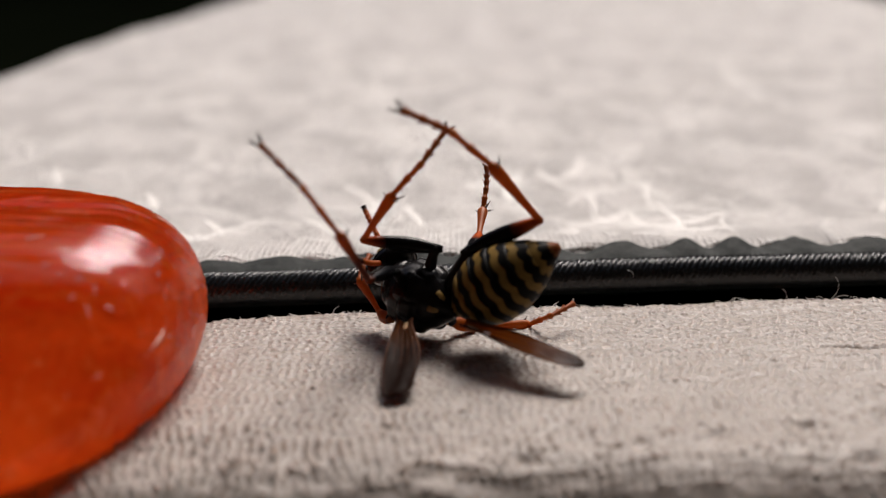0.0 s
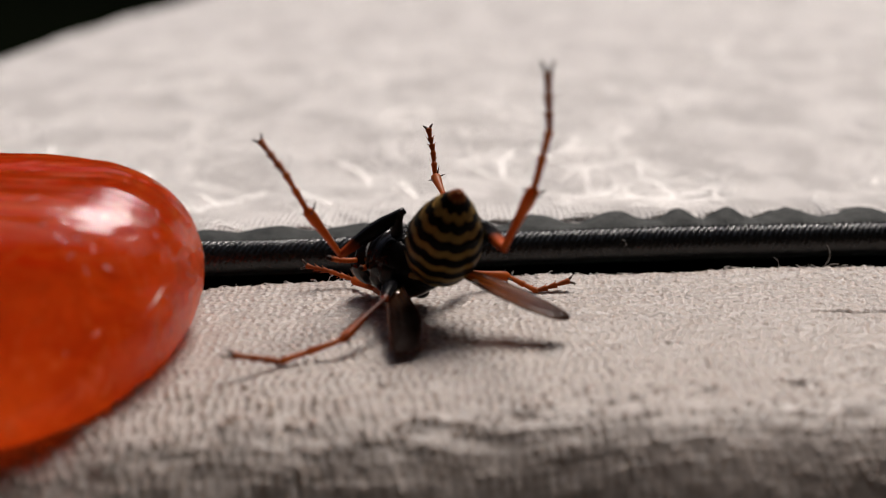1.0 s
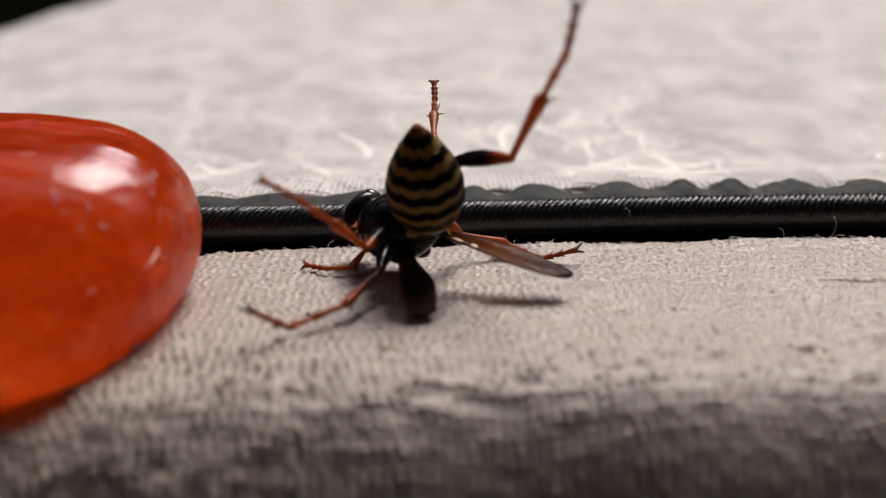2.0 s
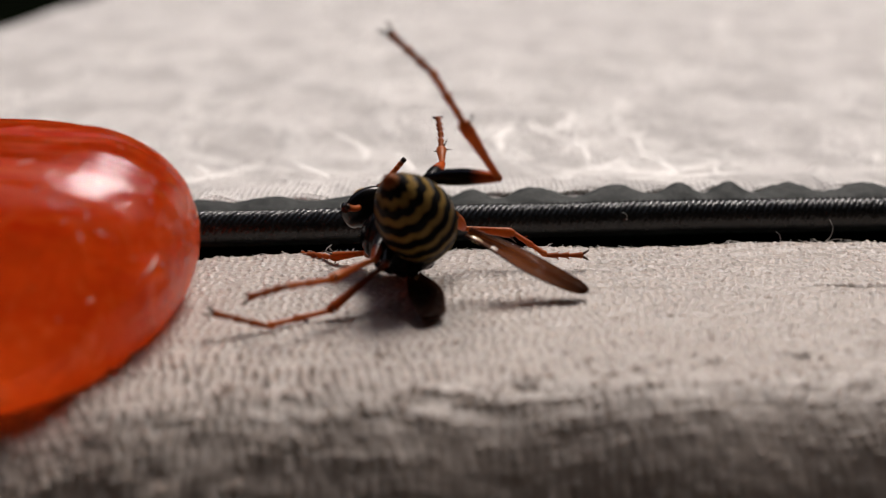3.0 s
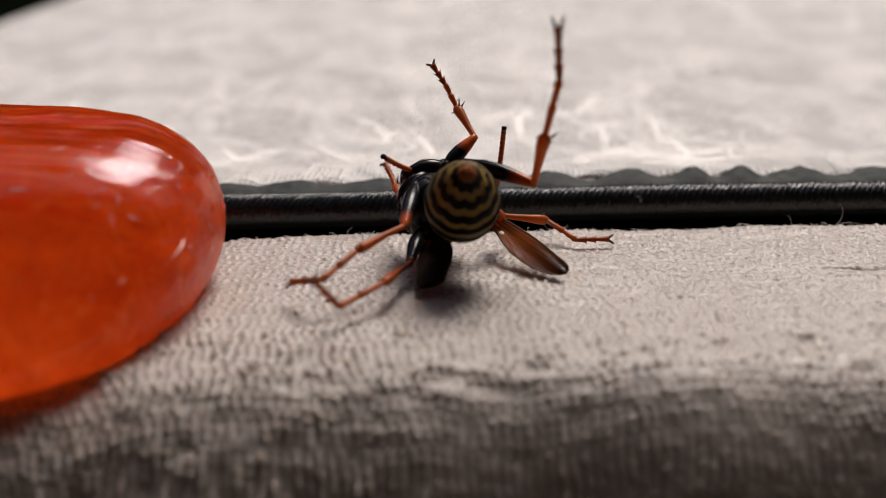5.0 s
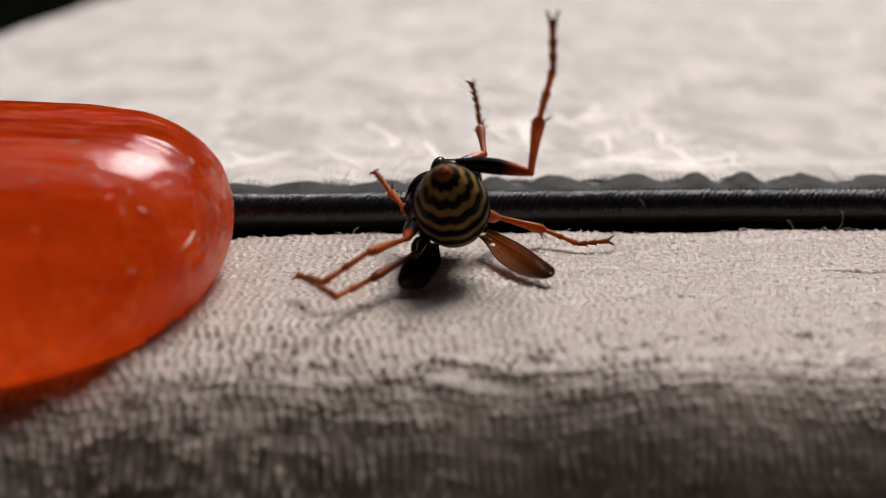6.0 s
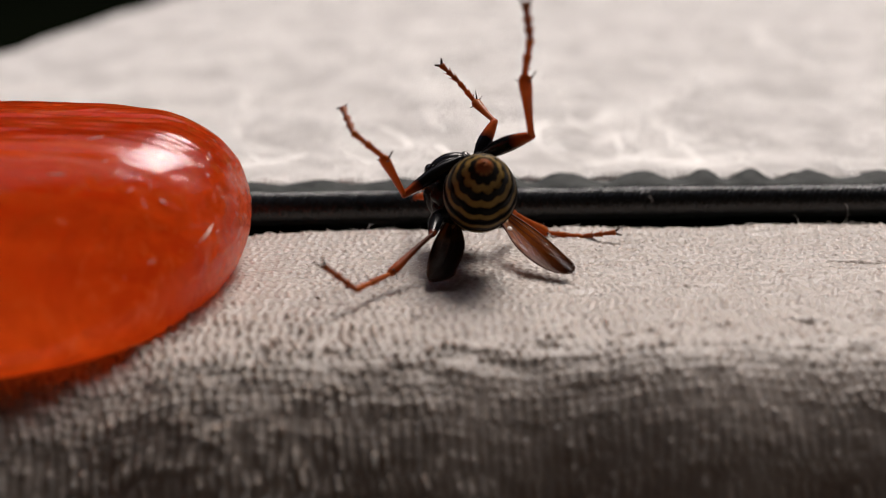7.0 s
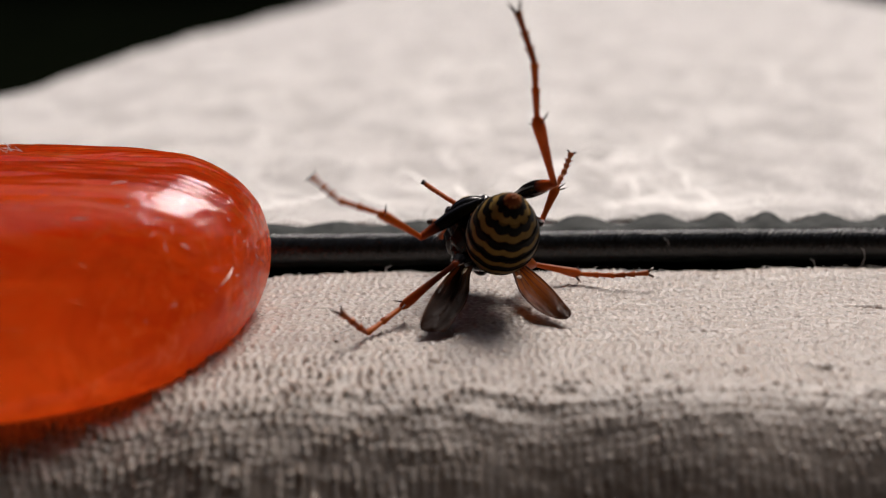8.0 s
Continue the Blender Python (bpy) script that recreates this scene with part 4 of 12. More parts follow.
def motions():
    walk(moving["wasp"], [
        (0, place(-2.26, 2.4, 0)),
        (0.2, place(-1.99, 2.4, 0)),
        (0.3, place(-2.2, 2.4, 0)),
        (0.5, place(-1.87, 2.4, 0)),
        (0.7, place(-2.63, 2.4, 0)),
        (0.8, place(-3.24, 2.4, 0)),
        (1, place(-2.86, 2.4, 0)),
        (1.2, place(-3.43, 2.4, 0)),
        (1.5, place(-3.9, 2.4, 0)),
        (1.8, place(-4.96, 2.4, 0)),
        (2, place(-3.65, 2.4, 0)),
        (2.2, place(-4.37, 2.4, 0)),
        (3.3, place(-3.55, 2.4, 0)),
        (3.5, place(-1.77, 2.4, 0)),
        (3.7, place(-2.2, 2.4, 0)),
        (4, place(-1.08, 2.4, 0)),
        (4.2, place(-1.99, 2.4, 0)),
        (4.5, place(-1.87, 2.4, 0)),
        (4.7, place(-2.29, 2.4, 0)),
        (5, place(-1.95, 2.4, 0)),
        (5.2, place(-2.43, 2.4, 0)),
        (6.3, place(-1.9, 2.4, 0)),
        (6.5, place(-1.43, 2.4, 0)),
        (6.7, place(-1.73, 2.4, 0)),
        (7, place(-1.16, 2.4, 0)),
        (7.2, place(-1.79, 2.4, 0)),
        (7.5, place(-1.73, 2.4, 0)),
        (7.7, place(-1.72, 2.4, 0)),
        (8, place(-1.01, 2.4, 0)),
    ])
    walk(moving["thorax"], [
        (0, limb(2.33, -1.4, 2.34, -7.82, 5.61, 2.7)),
        (0.2, limb(2.49, -1.4, 2.06, -7.74, 5.34, 3.4)),
        (0.3, limb(2.89, -1.4, 1.95, -8.3, 4.99, 2.49)),
        (0.5, limb(2.2, -1.4, 2.47, -7.57, 5.76, 3.07)),
        (0.7, limb(2.74, -1.4, 2.23, -8, 5.02, 3.28)),
        (0.8, limb(2.86, -1.4, 2.25, -7.81, 4.79, 4.01)),
        (1, limb(2.08, -1.4, 2.17, -7.61, 5.92, 2.65)),
        (1.2, limb(2.83, -1.4, 2.77, -8.25, 5.14, 2.33)),
        (1.5, limb(2.9, -1.4, 2.45, -8.46, 5.02, 1.77)),
        (1.8, limb(3.98, -1.4, 2.43, -8.96, 4.09, 1.74)),
        (2, limb(2.69, -1.4, 2.92, -8.48, 5.28, 0.4)),
        (2.2, limb(3.24, -1.4, 2.76, -8.59, 4.71, 2.02)),
        (3.3, limb(3.65, -1.4, 2.22, -8.94, 4.39, 0.94)),
        (3.5, limb(2.33, -1.4, 2.55, -8.05, 5.8, 1.24)),
        (3.7, limb(2.46, -1.4, 2.48, -8.03, 5.79, 1.42)),
        (4, limb(1.72, -1.4, 2.44, -6.66, 6.54, 3.58)),
        (4.2, limb(2.32, -1.4, 2.5, -7.32, 5.86, 3.48)),
        (4.5, limb(1.82, -1.4, 2.65, -6.63, 6.63, 3.47)),
        (4.7, limb(2.25, -1.4, 1.83, -6.68, 5.71, 4.78)),
        (5, limb(1.75, -1.4, 2.78, -6.65, 6.89, 2.87)),
        (5.2, limb(2.18, -1.4, 2.02, -6.9, 5.82, 4.3)),
        (6.3, limb(1.25, -1.4, 2.28, -3.9, 8.06, 4.46)),
        (6.5, limb(1.01, -1.4, 3.18, -3.49, 8.85, 3.08)),
        (6.7, limb(1.4, -1.4, 3.16, -5.78, 7.75, 2.55)),
        (7, limb(1.12, -1.4, 2.99, -5.04, 7.49, 4.3)),
        (7.2, limb(2, -1.4, 2.77, -6.64, 5.93, 4.56)),
        (7.5, limb(1.6, -1.4, 2.27, -5.94, 6.51, 4.73)),
        (7.7, limb(1.39, -1.4, 1.41, -5, 6.48, 5.75)),
        (8, limb(0.94, -1.4, 2.67, -4.28, 7.4, 5.19)),
    ])
    walk(moving["head"], [
        (0, limb(-1.29, 2.15, 4.24, -5.23, 7.39, 4.26)),
        (0.2, limb(-1.05, 2.15, 3.54, -5.17, 8.33, 1.97)),
        (0.3, limb(-1.05, 2.15, 2.99, -5.43, 8.34, 1.02)),
        (0.5, limb(-1.19, 2.15, 3.9, -5.34, 8.12, 2.38)),
        (0.7, limb(-1.11, 2.15, 3.92, -5.34, 8.03, 2.66)),
        (0.8, limb(-0.87, 2.15, 3.6, -4.98, 8.67, 0.03)),
        (1, limb(-1.52, 2.15, 2.59, -6.14, 7.8, -1.22)),
        (1.2, limb(-0.84, 2.15, 3.96, -4.77, 8.55, 2.03)),
        (1.5, limb(-1.17, 2.15, 3.07, -5.75, 8.18, 0.23)),
        (1.8, limb(-0.62, 2.15, 3.4, -4.8, 8.68, 1.29)),
        (2, limb(-1.47, 2.15, 3.05, -6.3, 7.77, 0)),
        (2.2, limb(-0.83, 2.15, 3.39, -5.03, 8.64, -0.27)),
        (3.3, limb(-0.78, 2.15, 4, -4.31, 7.26, 5.37)),
        (3.5, limb(-1.26, 2.15, 4.45, -4.77, 6.86, 5.5)),
        (3.7, limb(-0.65, 2.15, 5.03, -2.9, 6.41, 7.11)),
        (4, limb(-0.87, 2.15, 4.74, -3.68, 7.5, 5.5)),
        (4.2, limb(-0.11, 2.15, 4.82, -1.75, 8.05, 5.67)),
        (4.5, limb(-0.28, 2.15, 4.69, -2.1, 8.33, 5.12)),
        (4.7, limb(0.24, 2.15, 4.61, -0.54, 8.04, 5.92)),
        (5, limb(-0.29, 2.15, 4.63, -2.07, 8.37, 5.06)),
        (5.2, limb(-0.2, 2.15, 4.63, -1.94, 7.92, 5.79)),
        (6.3, limb(1.52, 2.15, 4.78, 3.84, 7.11, 5.88)),
        (6.5, limb(1.22, 2.15, 4.96, 3.45, 7.94, 5)),
        (6.7, limb(0, 2.15, 4.37, -0.98, 9.38, 3.33)),
        (7, limb(-0.64, 2.15, 4.86, -3.01, 8.58, 4.17)),
        (7.2, limb(-0.44, 2.15, 4.85, -2.92, 8.78, 3.8)),
        (7.5, limb(-0.49, 2.15, 4.68, -2.63, 8.14, 5.19)),
        (7.7, limb(-0.27, 2.15, 4.23, -1.72, 8.01, 5.73)),
        (8, limb(-0.65, 2.15, 4.89, -2.84, 8.35, 4.7)),
    ])
    walk(moving["abdomen"], [
        (0, limb(2.33, -1.4, 2.34, 7.88, -2.14, 5.78)),
        (0.2, limb(2.49, -1.4, 2.06, 6.54, -3.39, 6.76)),
        (0.3, limb(2.89, -1.4, 1.95, 7.52, -1.12, 6.5)),
        (0.5, limb(2.2, -1.4, 2.47, 6.08, -3.4, 7.17)),
        (0.7, limb(2.74, -1.4, 2.23, 2.72, -6.55, 7.05)),
        (0.8, limb(2.86, -1.4, 2.25, 3.04, -6.47, 6.99)),
        (1, limb(2.08, -1.4, 2.17, 1.99, -5.25, 8.27)),
        (1.2, limb(2.83, -1.4, 2.77, 2.77, -4.94, 8.24)),
        (1.5, limb(2.9, -1.4, 2.45, 0.69, -5.22, 8.5)),
        (1.8, limb(3.98, -1.4, 2.43, -0.93, -3.78, 9.21)),
        (2, limb(2.69, -1.4, 2.92, -0.96, -4.12, 9.06)),
        (2.2, limb(3.24, -1.4, 2.76, -0.69, -5.98, 7.99)),
        (3.3, limb(3.65, -1.4, 2.22, -4, -5.98, 6.95)),
        (3.5, limb(2.33, -1.4, 2.55, -3.71, -4.99, 7.83)),
        (3.7, limb(2.46, -1.4, 2.48, -1.11, -6.01, 7.92)),
        (4, limb(1.72, -1.4, 2.44, -1.05, -7.32, 6.74)),
        (4.2, limb(2.32, -1.4, 2.5, -0.17, -7.51, 6.61)),
        (4.5, limb(1.82, -1.4, 2.65, 0.27, -7.44, 6.68)),
        (4.7, limb(2.25, -1.4, 1.83, 0.09, -7.15, 6.99)),
        (5, limb(1.75, -1.4, 2.78, 0.73, -7.67, 6.37)),
        (5.2, limb(2.18, -1.4, 2.02, 0.35, -6.97, 7.16)),
        (6.3, limb(1.25, -1.4, 2.28, -1.05, -7.41, 6.63)),
        (6.5, limb(1.01, -1.4, 3.18, -0.6, -8.1, 5.84)),
        (6.7, limb(1.4, -1.4, 3.16, -0.59, -7.38, 6.72)),
        (7, limb(1.12, -1.4, 2.99, 0.71, -7.94, 6.04)),
        (7.2, limb(2, -1.4, 2.77, 0.07, -6.77, 7.36)),
        (7.5, limb(1.6, -1.4, 2.27, 1.48, -6.9, 7.09)),
        (7.7, limb(1.39, -1.4, 1.41, 0.9, -7.18, 6.9)),
        (8, limb(0.94, -1.4, 2.67, 1.58, -6.85, 7.11)),
    ])
    walk(moving["wing_l"], [
        (0, blade(-0.3, -2.41, 2.1, -0.66, -9.77, -2.01, -0.59, -0.96, 4.87)),
        (0.2, blade(-0.21, -2.26, 1.16, -0.63, -9.94, -0.87, -0.39, -0.41, 4.97)),
        (0.3, blade(0.12, -2.39, 0.87, -0.64, -9.97, -0.52, -0.29, -0.24, 4.99)),
        (0.5, blade(-0.47, -2.99, 1.86, -0.41, -9.84, -1.72, -0.67, -0.83, 4.89)),
        (0.7, blade(0.39, -2.18, 1, -0.53, -9.96, -0.67, -0.4, -0.31, 4.97)),
        (0.8, blade(0.87, -2.57, 1.05, -0.56, -9.96, -0.73, -0.38, -0.34, 4.97)),
        (1, blade(-0.14, -1.91, 1.84, 0.75, -9.83, -1.69, 1.3, -0.72, 4.77)),
        (1.2, blade(0.54, -1.21, 1.17, 0.9, -9.92, -0.88, 1, -0.34, 4.89)),
        (1.5, blade(1.64, -1.9, 1.08, 0.64, -9.95, -0.77, 1.13, -0.31, 4.86)),
        (1.8, blade(2.04, -1.17, 0.25, 1.51, -9.88, 0.25, -0.21, 0.1, 4.99)),
        (2, blade(1.28, -1.48, 1.27, 1.05, -9.9, -1, 0.71, -0.42, 4.93)),
        (2.2, blade(1.83, -1.43, 0.25, 1.23, -9.92, 0.26, 0.12, 0.15, 5)),
        (3.3, blade(2.34, 0.16, 0.25, 1.15, -9.93, 0.29, -0.02, 0.14, 5)),
        (3.5, blade(0.88, 1.78, 1.18, 0.71, -9.93, -0.89, 0.84, -0.38, 4.91)),
        (3.7, blade(1.26, 2.46, 0.42, 0.43, -9.99, 0.04, 1.16, 0.07, 4.86)),
        (4, blade(0.5, 1.66, 1.36, -0.23, -9.93, -1.11, -1, -0.52, 4.87)),
        (4.2, blade(0.98, 2.7, 0.33, -0.72, -9.97, 0.14, -0.04, 0.08, 5)),
        (4.5, blade(0.69, 1.52, 1.26, -1.06, -9.89, -0.99, -0.06, -0.49, 4.98)),
        (4.7, blade(1, 1.32, 0.6, -1.08, -9.94, -0.18, 0.28, -0.12, 4.99)),
        (5, blade(0.71, 1.05, 1.55, -0.99, -9.86, -1.34, -0.26, -0.65, 4.95)),
        (5.2, blade(1.33, 0.63, 0.61, -0.96, -9.95, -0.19, 0.08, -0.1, 5)),
        (6.3, blade(-0.27, -0.21, 1.22, -1.98, -9.76, -0.93, 1.02, -0.67, 4.85)),
        (6.5, blade(-0.37, -0.64, 2.31, -2.05, -9.52, -2.27, 0.46, -1.25, 4.82)),
        (6.7, blade(-0.35, 0.35, 1.18, -1.23, -9.88, -0.89, 0.39, -0.5, 4.96)),
        (7, blade(-0.2, -0.12, 2.07, -1.23, -9.73, -1.97, -0.04, -0.99, 4.9)),
        (7.2, blade(-0.38, 2.16, 0.57, -1.52, -9.88, -0.14, 1.25, -0.26, 4.83)),
        (7.5, blade(-0.5, 2.14, 0.25, -2.75, -9.61, 0.24, 2.56, -0.62, 4.25)),
        (7.7, blade(-0.53, -1.69, 1.25, -2.39, -9.66, -0.98, 1.4, -0.82, 4.73)),
        (8, blade(-0.72, -1.83, 2.43, -2.69, -9.32, -2.41, 0.81, -1.45, 4.72)),
    ])
    walk(moving["wing_r"], [
        (0, blade(2.89, -4.27, 2.37, 8.38, -5.3, -1.31, 0.19, -0.91, 4.91)),
        (0.2, blade(2.63, -3.86, 1.73, 8.08, -5.87, -0.53, -0.23, -0.75, 4.94)),
        (0.3, blade(3.18, -3.54, 1.83, 8.13, -5.78, -0.65, -0.18, -0.81, 4.93)),
        (0.5, blade(2.76, -4.27, 2.16, 8.18, -5.65, -1.05, 0.02, -0.88, 4.92)),
        (0.7, blade(3.02, -4.63, 2.36, 8.53, -5.05, -1.29, 0.14, -1.01, 4.89)),
        (0.8, blade(3.45, -5.01, 2.76, 8.66, -4.67, -1.78, 0.4, -1.11, 4.86)),
        (1, blade(3.12, -3.05, 3.12, 8.36, -5.03, -2.22, 0.57, -1.18, 4.83)),
        (1.2, blade(3.41, -4.25, 2.42, 8.43, -5.2, -1.37, 0.14, -1.06, 4.88)),
        (1.5, blade(3.95, -3.2, 2.78, 8.85, -4.29, -1.8, 0.35, -1.3, 4.82)),
        (1.8, blade(4.93, -3.04, 2.97, 8.7, -4.49, -2.04, 0.45, -1.31, 4.8)),
        (2, blade(3.6, -2.4, 2.84, 8.93, -4.09, -1.88, 0.39, -1.36, 4.8)),
        (2.2, blade(4.42, -2.89, 2.86, 8.8, -4.36, -1.9, 0.39, -1.32, 4.81)),
        (3.3, blade(5.32, -3.11, 4.29, 8.7, -1.55, -4.68, 1.71, -2.48, 4)),
        (3.5, blade(3.36, -3.4, 4.72, 8.37, -1.7, -5.2, 1.9, -2.52, 3.88)),
        (3.7, blade(4.53, 0.47, 3.26, 7.34, -5.87, -3.43, 0.65, -1.87, 4.59)),
        (4, blade(3.75, 1.58, 2.18, 6.58, -7.23, -2.11, 0.08, -1.33, 4.82)),
        (4.2, blade(4.33, 2.81, 1.75, 6.33, -7.58, -1.58, -1.83, -2.36, 4.01)),
        (4.5, blade(3.75, 1.26, 2.13, 5.47, -8.12, -2.05, -1.54, -2.12, 4.26)),
        (4.7, blade(4.33, 1.5, 1.15, 5.27, -8.46, -0.85, -2.15, -1.76, 4.16)),
        (5, blade(3.76, 1.64, 1.96, 5.47, -8.17, -1.84, -1.69, -2.08, 4.22)),
        (5.2, blade(4.4, 1.69, 0.88, 5.48, -8.35, -0.53, -2.37, -1.81, 4.01)),
        (6.3, blade(3.02, 0.68, 1.57, 4.53, -8.81, -1.36, -1.77, -1.59, 4.4)),
        (6.5, blade(3.06, 0.97, 2.44, 4.01, -8.83, -2.43, -1.1, -1.75, 4.55)),
        (6.7, blade(2.99, 0.96, 2.16, 5.8, -7.88, -2.09, -1.66, -2.31, 4.11)),
        (7, blade(2.52, -0.3, 2.53, 5.46, -7.99, -2.54, -1.4, -2.3, 4.21)),
        (7.2, blade(3.68, 0.81, 1.56, 4.22, -8.96, -1.36, -1.76, -1.5, 4.43)),
        (7.5, blade(2.94, 1.01, 1.02, 3.33, -9.4, -0.7, -1.71, -0.95, 4.6)),
        (7.7, blade(3.11, 0.76, 0.53, 3.14, -9.49, -0.1, -2, -0.71, 4.53)),
        (8, blade(2.16, 0.33, 1.81, 3.94, -9.04, -1.66, -1.4, -1.45, 4.57)),
    ])
    walk(moving["A_femur"], [
        (0, limb(3.48, -1.2, 6.32, 8.65, -2.21, 4.51)),
        (0.05, limb(3.67, -1.2, 6.09, 8.69, -4.28, 2.5)),
        (0.1, limb(3.85, -1.2, 5.87, 8, -5.99, 0.29)),
        (0.15, limb(4.04, -1.2, 5.64, 6.66, -7.2, -1.96)),
        (0.2, limb(4.23, -1.2, 5.42, 4.76, -7.82, -4.03)),
        (0.3, limb(4.59, -1.2, 4, 2.1, -9.49, -2.35)),
        (0.4, limb(4.69, -1.2, 3.83, 3.39, -9.33, -1.25)),
        (0.5, limb(4.79, -1.2, 3.67, 4.58, -8.89, -0.11)),
        (0.55, limb(4.36, -1.2, 4.41, 5.92, -7.99, 1.03)),
        (0.6, limb(3.93, -1.2, 5.15, 7.04, -6.78, 2.13)),
        (0.65, limb(3.51, -1.2, 5.89, 7.87, -5.31, 3.14)),
        (0.7, limb(3.08, -1.2, 6.62, 8.4, -3.62, 4.04)),
        (0.8, limb(2.46, -1.2, 6.65, 9.57, 0.26, 2.89)),
        (0.85, limb(3.13, -1.2, 6.41, 9.19, -3.06, 2.47)),
        (0.9, limb(3.79, -1.2, 6.17, 7.77, -6.03, 1.78)),
        (0.95, limb(4.45, -1.2, 5.93, 5.47, -8.32, 0.88)),
        (1, limb(5.12, -1.2, 5.69, 2.55, -9.67, -0.12)),
        (1.067, limb(5.16, -1.2, 5.6, 2.74, -9.61, -0.37)),
        (1.133, limb(5.2, -1.2, 5.52, 2.93, -9.54, -0.63)),
        (1.2, limb(5.25, -1.2, 5.43, 3.11, -9.46, -0.88)),
        (1.275, limb(4.89, -1.2, 6.11, 3.61, -9.31, 0.56)),
        (1.35, limb(4.53, -1.2, 6.79, 4.03, -8.93, 1.99)),
        (1.425, limb(4.17, -1.2, 7.47, 4.36, -8.34, 3.38)),
        (1.5, limb(3.81, -1.2, 8.15, 4.58, -7.56, 4.68)),
        (1.575, limb(4.35, -1.2, 7.51, 4.72, -8.12, 3.45)),
        (1.65, limb(4.89, -1.2, 6.88, 4.77, -8.52, 2.15)),
        (1.725, limb(5.43, -1.2, 6.24, 4.73, -8.77, 0.81)),
        (1.8, limb(5.97, -1.2, 5.6, 4.61, -8.86, -0.54)),
        (1.9, limb(5.14, -1.2, 6.59, 5.46, -8.34, 0.77)),
        (2, limb(4.32, -1.2, 7.57, 6.17, -7.6, 2.06)),
        (2.05, limb(4.1, -1.2, 7.81, 5.97, -7.51, 2.82)),
        (2.1, limb(3.88, -1.2, 8.05, 5.73, -7.38, 3.56)),
        (2.15, limb(3.66, -1.2, 8.28, 5.46, -7.2, 4.27)),
        (2.2, limb(3.44, -1.2, 8.52, 5.15, -6.98, 4.97)),
        (2.288, limb(3.66, -1.2, 8.28, 5.46, -7.2, 4.27)),
        (2.375, limb(3.88, -1.2, 8.05, 5.73, -7.38, 3.56)),
        (2.462, limb(4.1, -1.2, 7.81, 5.97, -7.51, 2.82)),
        (2.55, limb(4.32, -1.2, 7.57, 6.17, -7.6, 2.06)),
        (2.637, limb(4.04, -1.2, 7.43, 6.55, -7.31, 1.89)),
        (2.725, limb(3.75, -1.2, 7.29, 6.92, -7.01, 1.71)),
        (2.812, limb(3.47, -1.2, 7.15, 7.27, -6.69, 1.53)),
        (2.9, limb(3.19, -1.2, 7.01, 7.6, -6.36, 1.35)),
        (3.033, limb(3.26, -1.2, 6.79, 8.27, -5.41, 1.52)),
        (3.167, limb(3.33, -1.2, 6.57, 8.82, -4.4, 1.68)),
        (3.3, limb(3.4, -1.2, 6.35, 9.25, -3.32, 1.82)),
        (3.35, limb(3.05, -1.2, 6.54, 8.88, -4, 2.27)),
        (3.4, limb(2.7, -1.2, 6.73, 8.43, -4.65, 2.7)),
        (3.45, limb(2.35, -1.2, 6.92, 7.92, -5.26, 3.11)),
        (3.5, limb(2, -1.2, 7.11, 7.34, -5.83, 3.5)),
        (3.6, limb(2.6, -1.2, 7.06, 7.52, -6.13, 2.44)),
        (3.7, limb(3.19, -1.2, 7.01, 7.6, -6.36, 1.35)),
        (3.85, limb(2.81, -1.2, 6.57, 7.53, -6.57, 0.45)),
        (4, limb(2.43, -1.2, 6.13, 7.39, -6.73, -0.44)),
        (4.067, limb(2.61, -1.2, 6.29, 7.83, -6.2, -0.49)),
        (4.133, limb(2.78, -1.2, 6.45, 8.24, -5.65, -0.53)),
        (4.2, limb(2.96, -1.2, 6.61, 8.6, -5.06, -0.57)),
        (4.275, limb(2.61, -1.2, 6.74, 8.65, -5, 0.44)),
        (4.35, limb(2.25, -1.2, 6.86, 8.61, -4.88, 1.45)),
        (4.425, limb(1.9, -1.2, 6.98, 8.47, -4.71, 2.45)),
        (4.5, limb(1.55, -1.2, 7.1, 8.25, -4.5, 3.42)),
        (4.567, limb(1.49, -1.2, 6.88, 9.17, -3.31, 2.23)),
        (4.633, limb(1.44, -1.2, 6.65, 9.75, -2, 0.96)),
        (4.7, limb(1.39, -1.2, 6.42, 9.98, -0.62, -0.34)),
        (4.8, limb(1.68, -1.2, 6.56, 9.72, -2.25, -0.65)),
        (4.9, limb(1.97, -1.2, 6.69, 9.19, -3.82, -0.93)),
        (5, limb(2.25, -1.2, 6.83, 8.41, -5.28, -1.2)),
        (5.067, limb(2.58, -1.2, 6.81, 7.63, -6.46, -0.09)),
        (5.133, limb(2.9, -1.2, 6.79, 6.61, -7.44, 1.03)),
        (5.2, limb(3.23, -1.2, 6.77, 5.37, -8.17, 2.11)),
        (5.287, limb(2.77, -1.2, 6.69, 7.21, -6.75, 1.6)),
        (5.375, limb(2.31, -1.2, 6.6, 8.63, -4.94, 1)),
        (5.463, limb(1.85, -1.2, 6.51, 9.58, -2.86, 0.34)),
        (5.55, limb(1.39, -1.2, 6.42, 9.98, -0.62, -0.34)),
        (5.667, limb(1.68, -1.2, 6.56, 9.72, -2.25, -0.65)),
        (5.783, limb(1.97, -1.2, 6.69, 9.19, -3.82, -0.93)),
        (5.9, limb(2.25, -1.2, 6.83, 8.41, -5.28, -1.2)),
        (6.033, limb(1.91, -1.2, 6.84, 8.53, -5.16, 0.82)),
        (6.167, limb(1.57, -1.2, 6.85, 8.3, -4.82, 2.81)),
        (6.3, limb(1.23, -1.2, 6.85, 7.73, -4.29, 4.68)),
